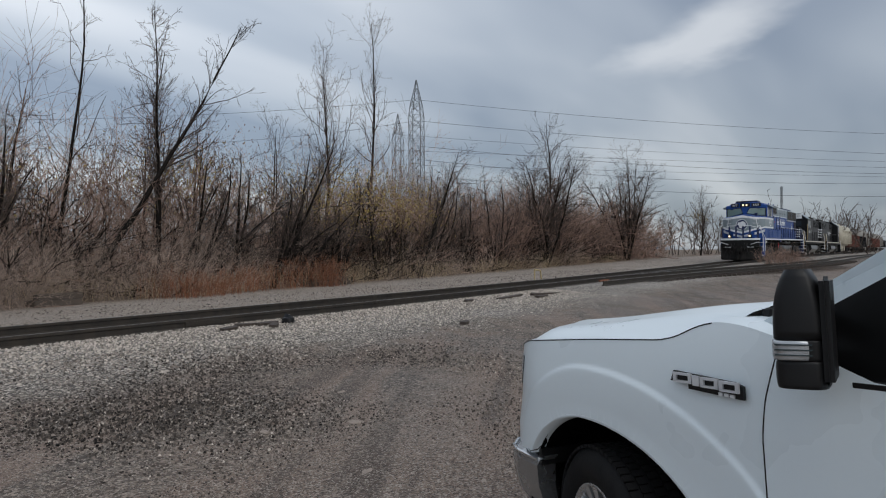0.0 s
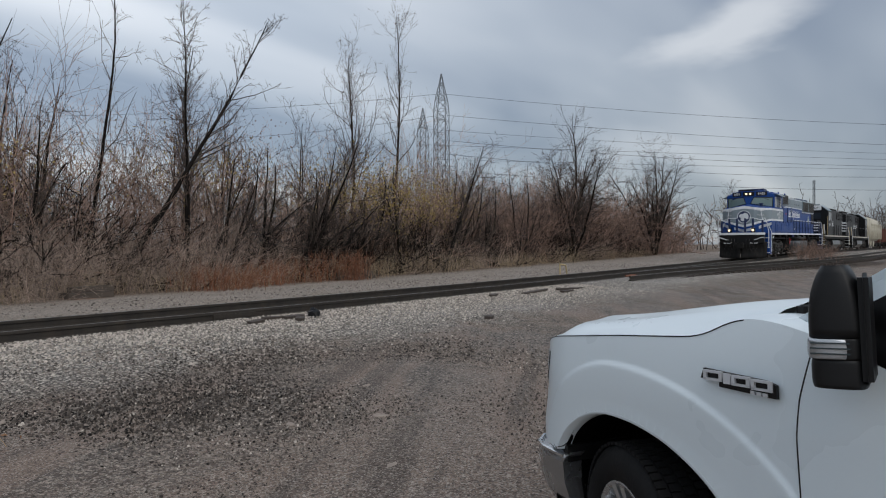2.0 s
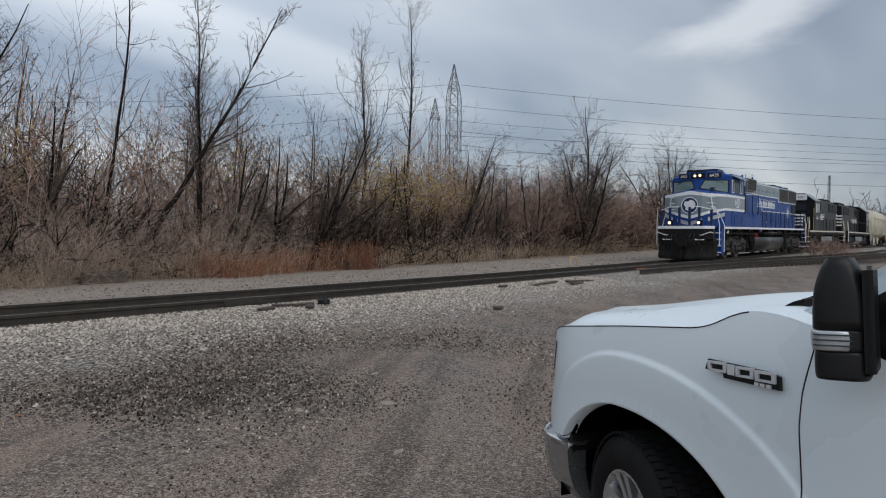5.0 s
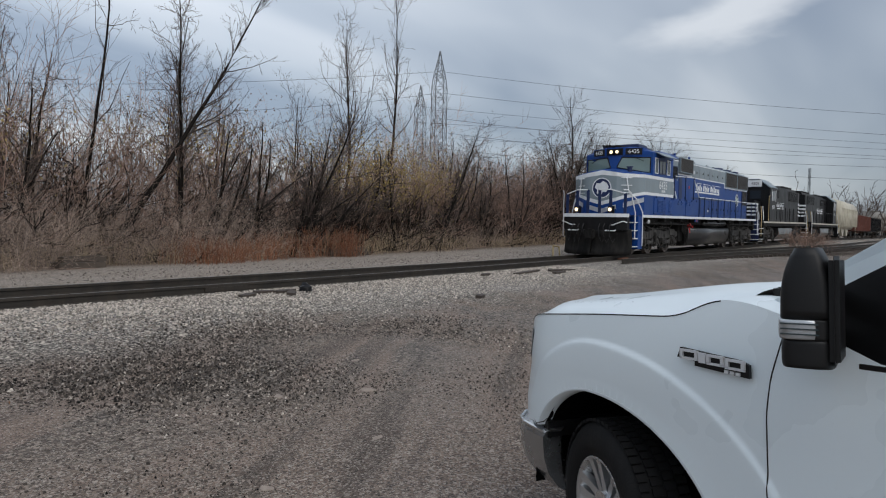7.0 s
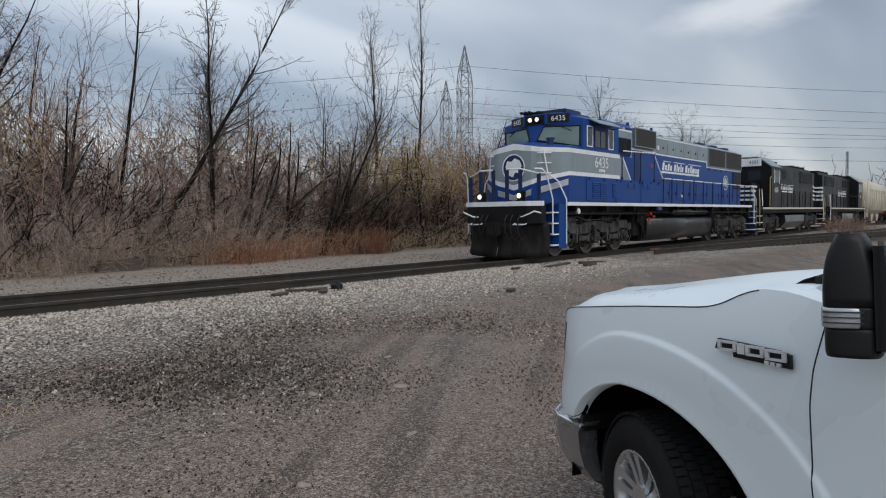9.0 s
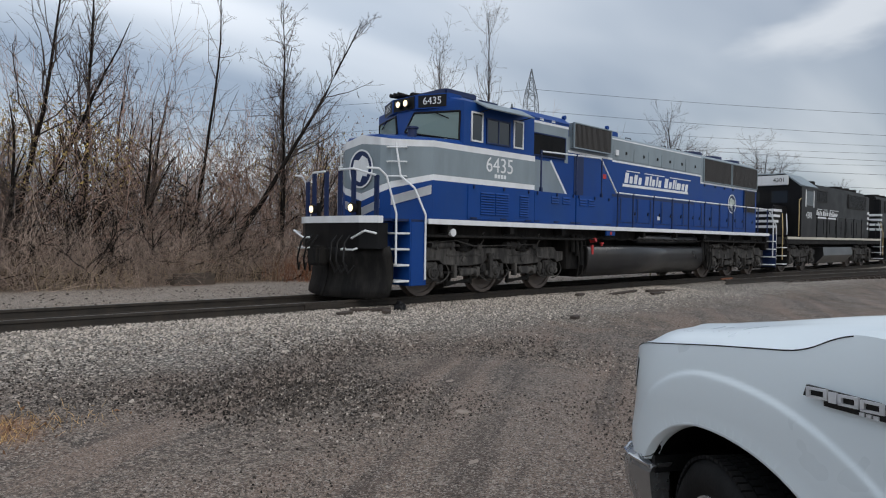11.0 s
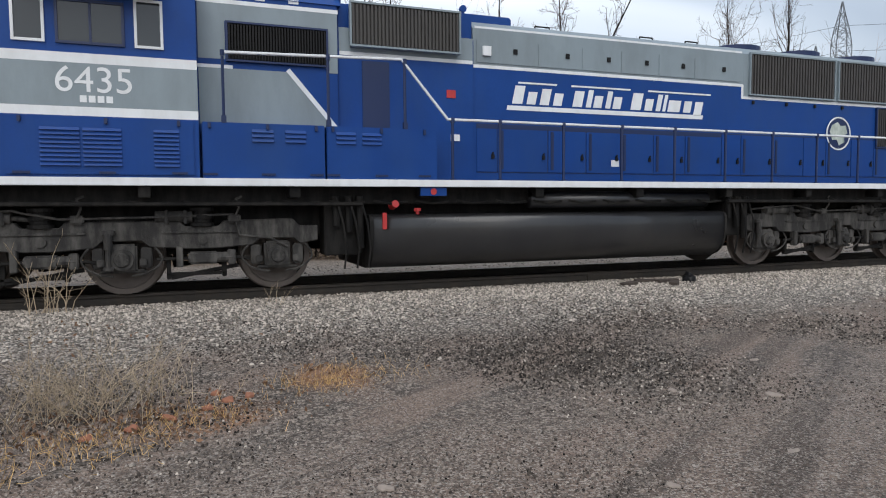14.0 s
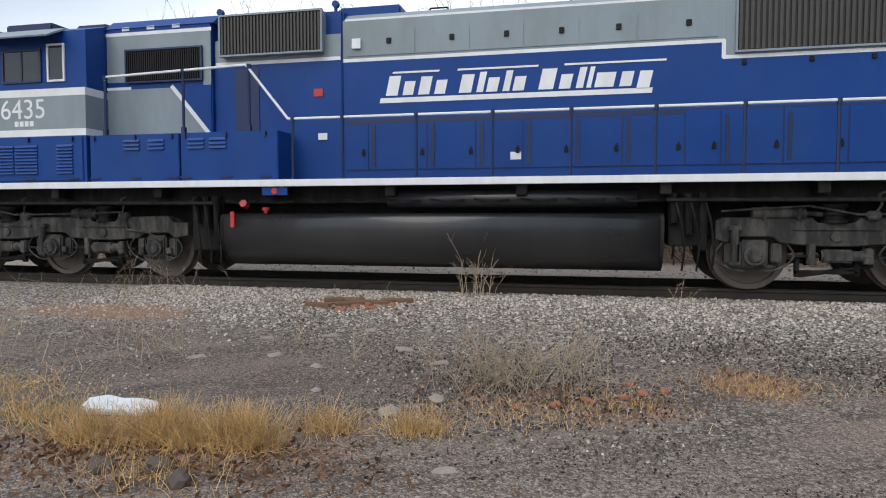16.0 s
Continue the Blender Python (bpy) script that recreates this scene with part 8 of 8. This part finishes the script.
def yard_plants():
    k = 0
    for x, y, n, h, sp in ((-3.3, 4.25, 620, 0.30, 0.12), (-3.05, 4.15, 420, 0.27, 0.10), (-2.6, 4.2, 620, 0.32, 0.11), (-2.8, 4.35, 300, 0.26, 0.08), (-3.75, 4.1, 520, 0.26, 0.13), (-2.2, 4.65, 240, 0.24, 0.12), (-1.55, 4.75, 260, 0.22, 0.12), (1.15, 6.4, 220, 0.10, 0.28), (1.0, 6.2, 160, 0.08, 0.2), (-0.9, 5.3, 200, 0.10, 0.3), (-0.2, 5.7, 160, 0.08, 0.3), (-4.6, 4.4, 300, 0.22, 0.3), (-5.6, 5.0, 260, 0.25, 0.35), (-3.0, 3.7, 240, 0.15, 0.3)):
        k += 1
        tuft(x, y, int(n * 1.1), h, sp * 1.1, 100 + k, STRAW, 0.55, 0.0026)
    for x, y, n, h, sp, kids in ((-0.9, 6.1, 110, 0.55, 0.26, 5), (-1.25, 6.0, 70, 0.60, 0.2, 5), (-0.4, 6.2, 40, 0.45, 0.2, 4), (-2.7, 6.6, 10, 0.32, 0.04, 4), (-3.6, 7.2, 14, 0.22, 0.06, 4), (-4.9, 6.3, 30, 0.75, 0.22, 4), (-5.8, 6.8, 40, 0.9, 0.3, 4), (-6.6, 6.0, 50, 0.9, 0.35, 4), (0.9, 9.9, 10, 0.35, 0.1, 3), (-1.6, 7.4, 8, 0.5, 0.06, 3), (-6.8, 9.5, 40, 0.6, 0.5, 3), (-4.2, 9.7, 20, 0.3, 0.3, 3)):
        k += 1
        tuft(x, y, int(n * 0.6), h, sp * 1.25, 100 + k, WEED, 0.46, 0.0032, kids + 2, "dry_weed", "dry branching weed in the gravel", "weed")
    for x, y, n, h in ((-2.15, 10.2, 7, 0.95), (-1.85, 10.15, 6, 0.6), (-2.0, 10.25, 5, 0.7)):
        k += 1
        tuft(x, y, n, h, 0.06, 100 + k, WEED, 0.22, 0.007, 4, "dry_sapling", "bare pale shoots beside the rail", "weed")
    rng = np.random.default_rng(55)
    pts = []
    for cx, cy, sx, sy, n in ((-0.5, 5.8, 0.7, 0.25, 420), (1.05, 6.35, 0.35, 0.25, 220), (-3.2, 3.85, 0.9, 0.25, 1300), (-2.3, 4.1, 0.35, 0.25, 300), (-3.8, 9.1, 0.5, 0.25, 420), (-2.0, 8.6, 0.9, 0.5, 160)):
        x, y = rng.normal(cx, sx, n), rng.normal(cy, sy, n)
        pts.append(np.stack([x, y, ground_z(x, y) + 0.012], 1))
    v, f = leaves(np.concatenate(pts), 0.030, rng)
    tagged(np_mesh("leaf_litter", v, f, DEAD_LEAF), "brown dead leaves lying on the gravel", "leaves", kind="stuff")


def lump(bm, x, y, z, sx, sy, sz, rng):
    r = bmesh.ops.create_icosphere(bm, subdivisions=2, radius=1)
    for v in r["verts"]:
        k = 1 + 0.35 * noise.noise(v.co * 1.7 + Vector((x * 3, y * 3, 0)))
        v.co = Vector((x + v.co.x * sx * k, y + v.co.y * sy * k, z + max(-0.2, v.co.z) * sz * k))


def litter():
    rng = random.Random(12)

    def single(name, x, y, sx, sy, sz, mat, label, cat, group=""):
        bm = B()
        lump(bm, 0, 0, 0, sx, sy, sz, rng)
        alone(name, bm, mat, label, cat, m=pose(x, y, float(ground_z(x, y)), 0, 0, rng.uniform(0, 180)), group=group)

    def plank(x, y, length, w, h, turn, mat=TIE_WOOD, label="splintered dark piece of an old tie", tilt=2):
        bm = B()
        o = [(-length / 2, -w / 2), (-length * 0.2, -w * 0.6), (length * 0.3, -w * 0.45), (length / 2, -w * 0.2), (length * 0.46, w * 0.4), (0, w * 0.5), (-length * 0.48, w * 0.35)]
        prism(bm, o, 0, h, "z")
        alone("tie_fragment", bm, mat, label, "wood", m=pose(x, y, float(ground_z(x, y)) - 0.01, tilt, rng.uniform(-3, 3), turn), group="broken ties")

    single("dark_clod", 8.45, 9.95, 0.13, 0.12, 0.17, BLACK, "black lump of ballast and tar beside the rail", "debris")
    for x, y, l, t in ((8.0, 10.0, 0.55, 10), (7.6, 10.12, 0.4, -15), (7.95, 9.75, 0.35, 40), (7.1, 9.9, 0.35, 5), (14.6, 9.9, 0.5, 12), (16.4, 9.7, 1.5, 3), (18.2, 9.5, 1.7, -2), (17.4, 9.2, 0.9, 6), (11.2, 7.7, 0.4, 20), (-3.9, 9.45, 0.6, 12), (-3.5, 9.3, 0.7, -8), (-3.7, 9.15, 0.45, 25), (-4.1, 8.95, 0.4, -20), (-3.1, 9.5, 0.5, 5)):
        plank(x, y, l, 0.16, 0.06, t, BROWN_WOOD if x < 0 else TIE_WOOD)
    for x, y in ((-0.35, 5.75), (-0.05, 5.9), (0.12, 6.05), (-0.6, 5.6), (0.3, 6.1), (0.02, 6.25), (-0.9, 5.5)):
        single("ochre_clod", x, y, rng.uniform(0.04, 0.08), rng.uniform(0.03, 0.06), 0.04, ORANGE, "ochre lump of broken brick", "rubble", "ochre rubble")
    for x, y, r in ((4.75, 4.55, 0.09), (3.75, 3.45, 0.08), (-1.2, 4.1, 0.09), (0.95, 3.9, 0.06), (2.2, 6.8, 0.05), (4.0, 5.0, 0.06), (-1.6, 5.6, 0.12), (-1.2, 6.35, 0.08), (-1.5, 5.0, 0.07), (5.6, 5.6, 0.07), (2.6, 3.3, 0.05)):
        single("flat_stone", x, y, r, r * 0.6, 0.022, STONE_GREY, "flat grey stone lying in the gravel", "stone", "flat stones")
    for x, y in ((-2.95, 3.75), (-3.3, 3.68), (-2.7, 3.6)):
        single("dark_stone", x, y, 0.10, 0.08, 0.07, STONE_DARK, "dark broken stone by the grass", "stone", "dark stones")
    for x, y in ((-3.85, 9.1), (-3.6, 9.0), (-3.45, 9.15), (-4.0, 8.95), (-3.3, 8.9), (-3.7, 8.75), (-3.1, 9.2)):
        single("brick_rubble", x, y, rng.uniform(0.08, 0.15), rng.uniform(0.06, 0.10), 0.045, ORANGE, "broken red-brown brick half buried in dirt", "rubble", "brick rubble")
    for x, y in ((-3.3, 7.4), (-2.9, 7.7), (-4.0, 7.2), (-3.6, 6.6), (-2.3, 7.0), (-3.0, 6.3), (-1.8, 6.6), (-4.4, 6.4), (-2.7, 5.6), (-1.9, 5.2)):
        single("flat_stone", x, y, rng.uniform(0.06, 0.13), rng.uniform(0.05, 0.09), 0.03, STONE_GREY, "flat grey stone lying in the gravel", "stone", "flat stones")
    # torn white foam sheet
    bm = B()
    o = [(1.1 * p, 1.1 * q) for p, q in [(-0.27, -0.07), (-0.18, -0.11), (0.05, -0.10), (0.22, -0.12), (0.29, -0.03), (0.24, 0.07), (0.10, 0.10), (-0.02, 0.08), (-0.16, 0.11), (-0.28, 0.05)]]
    prism(bm, o, 0.0, 0.05, "z")
    bmesh.ops.bevel(bm, geom=bm.edges[:], offset=0.01, segments=2, affect="EDGES")
    alone("foam_sheet", bm, RAG, "torn white foam sheet lying in the grass", "litter", m=pose(-4.0, 4.75, float(ground_z(-4, 4.75)) + 0.02, 14, 3, 8))
    single("red_scrap", -3.62, 4.72, 0.05, 0.02, 0.02, RED, "small red scrap beside the foam sheet", "litter")
    # old ties dumped at the foot of the brush
    for x, y, l, t in ((7.97, 18.7, 1.3, 8), (18.92, 19.7, 2.4, 4)):
        for k in range(3):
            bm = B()
            box(bm, -l / 2, l / 2, -0.11, 0.11, 0.0, 0.17, 0.02)
            alone("old_tie", bm, OLD_TIE, "weathered brown tie dumped at the edge of the brush", "railway tie", m=pose(x + 0.15 * (k % 2), y + 0.25 * k, float(ground_z(x, y + 0.25 * k)) + (0.15 if k == 1 else -0.01), 0, 0, t + 4 * k), group="dumped ties")
    # switch stand by the turnout
    g = thing("switch_stand", "low rusty switch stand beside the track", "switch", pose(24.6, 13.2, 0.05))
    bm = B()
    box(bm, -0.5, 0.5, -0.3, 0.3, 0.0, 0.10, 0.01)
    part("base", bm, TIE_WOOD, g)
    bm = B()
    pipe(bm, [(-0.3, 0, 0.1), (-0.3, 0, 0.55), (0.2, 0, 0.5), (0.3, 0, 0.12)], 0.03, 6)
    part("lever", bm, YELLOW, g)
    bm = B()
    box(bm, 24.9, 25.9, YC - 0.92, YC - 0.88, 0.13, 0.20, 0.01)
    alone("guard_rail", bm, ORANGE, "rust-red painted guard rail by the switch", "rail")


def marker_post():
    x, y = 1.57, 18.6
    g = thing("wooden_post", "weathered wooden post with a small peaked cap", "post", pose(x, y, float(ground_z(x, y))))
    bm = B()
    box(bm, -0.055, 0.055, -0.055, 0.055, -0.1, 2.75, 0.01)
    part("post", bm, material("weathered_post_wood", (0.23, 0.17, 0.12), 0.85, 0, 0.3, 5, 60, 0.3), g)
    bm = B()
    prism(bm, [(-0.2, 2.72), (0.2, 2.72), (0.0, 2.88)], -0.16, 0.16)
    part("cap", bm, TIE_WOOD, g)
    for z in (2.1, 2.25):
        bm = B()
        box(bm, -0.06, 0.13, -0.07, -0.056, z, z + 0.06)
        part("marker_plate", bm, RED, g, "small red marker plate")


WATER = glassy("puddle_water", (0.17, 0.125, 0.075), 0.14)


def puddles():
    for x, y, r, q in ((1.95, 3.05, 0.26, 0.12),):
        bm = B()
        n = 28
        v = [bm.verts.new((r * math.cos(a) * (1 + 0.22 * math.sin(3 * a + x)), q * math.sin(a) * (1 + 0.25 * math.cos(2 * a)), 0.0)) for a in (2 * math.pi * k / n for k in range(n))]
        bm.faces.new(v)
        alone("puddle", bm, WATER, "shallow brown puddle in a wheel track", "puddle", m=pose(x, y, float(ground_z(x, y)) + 0.014, 0, 0, 25), group="puddles")


yard_plants()
litter()
marker_post()
puddles()


motions()
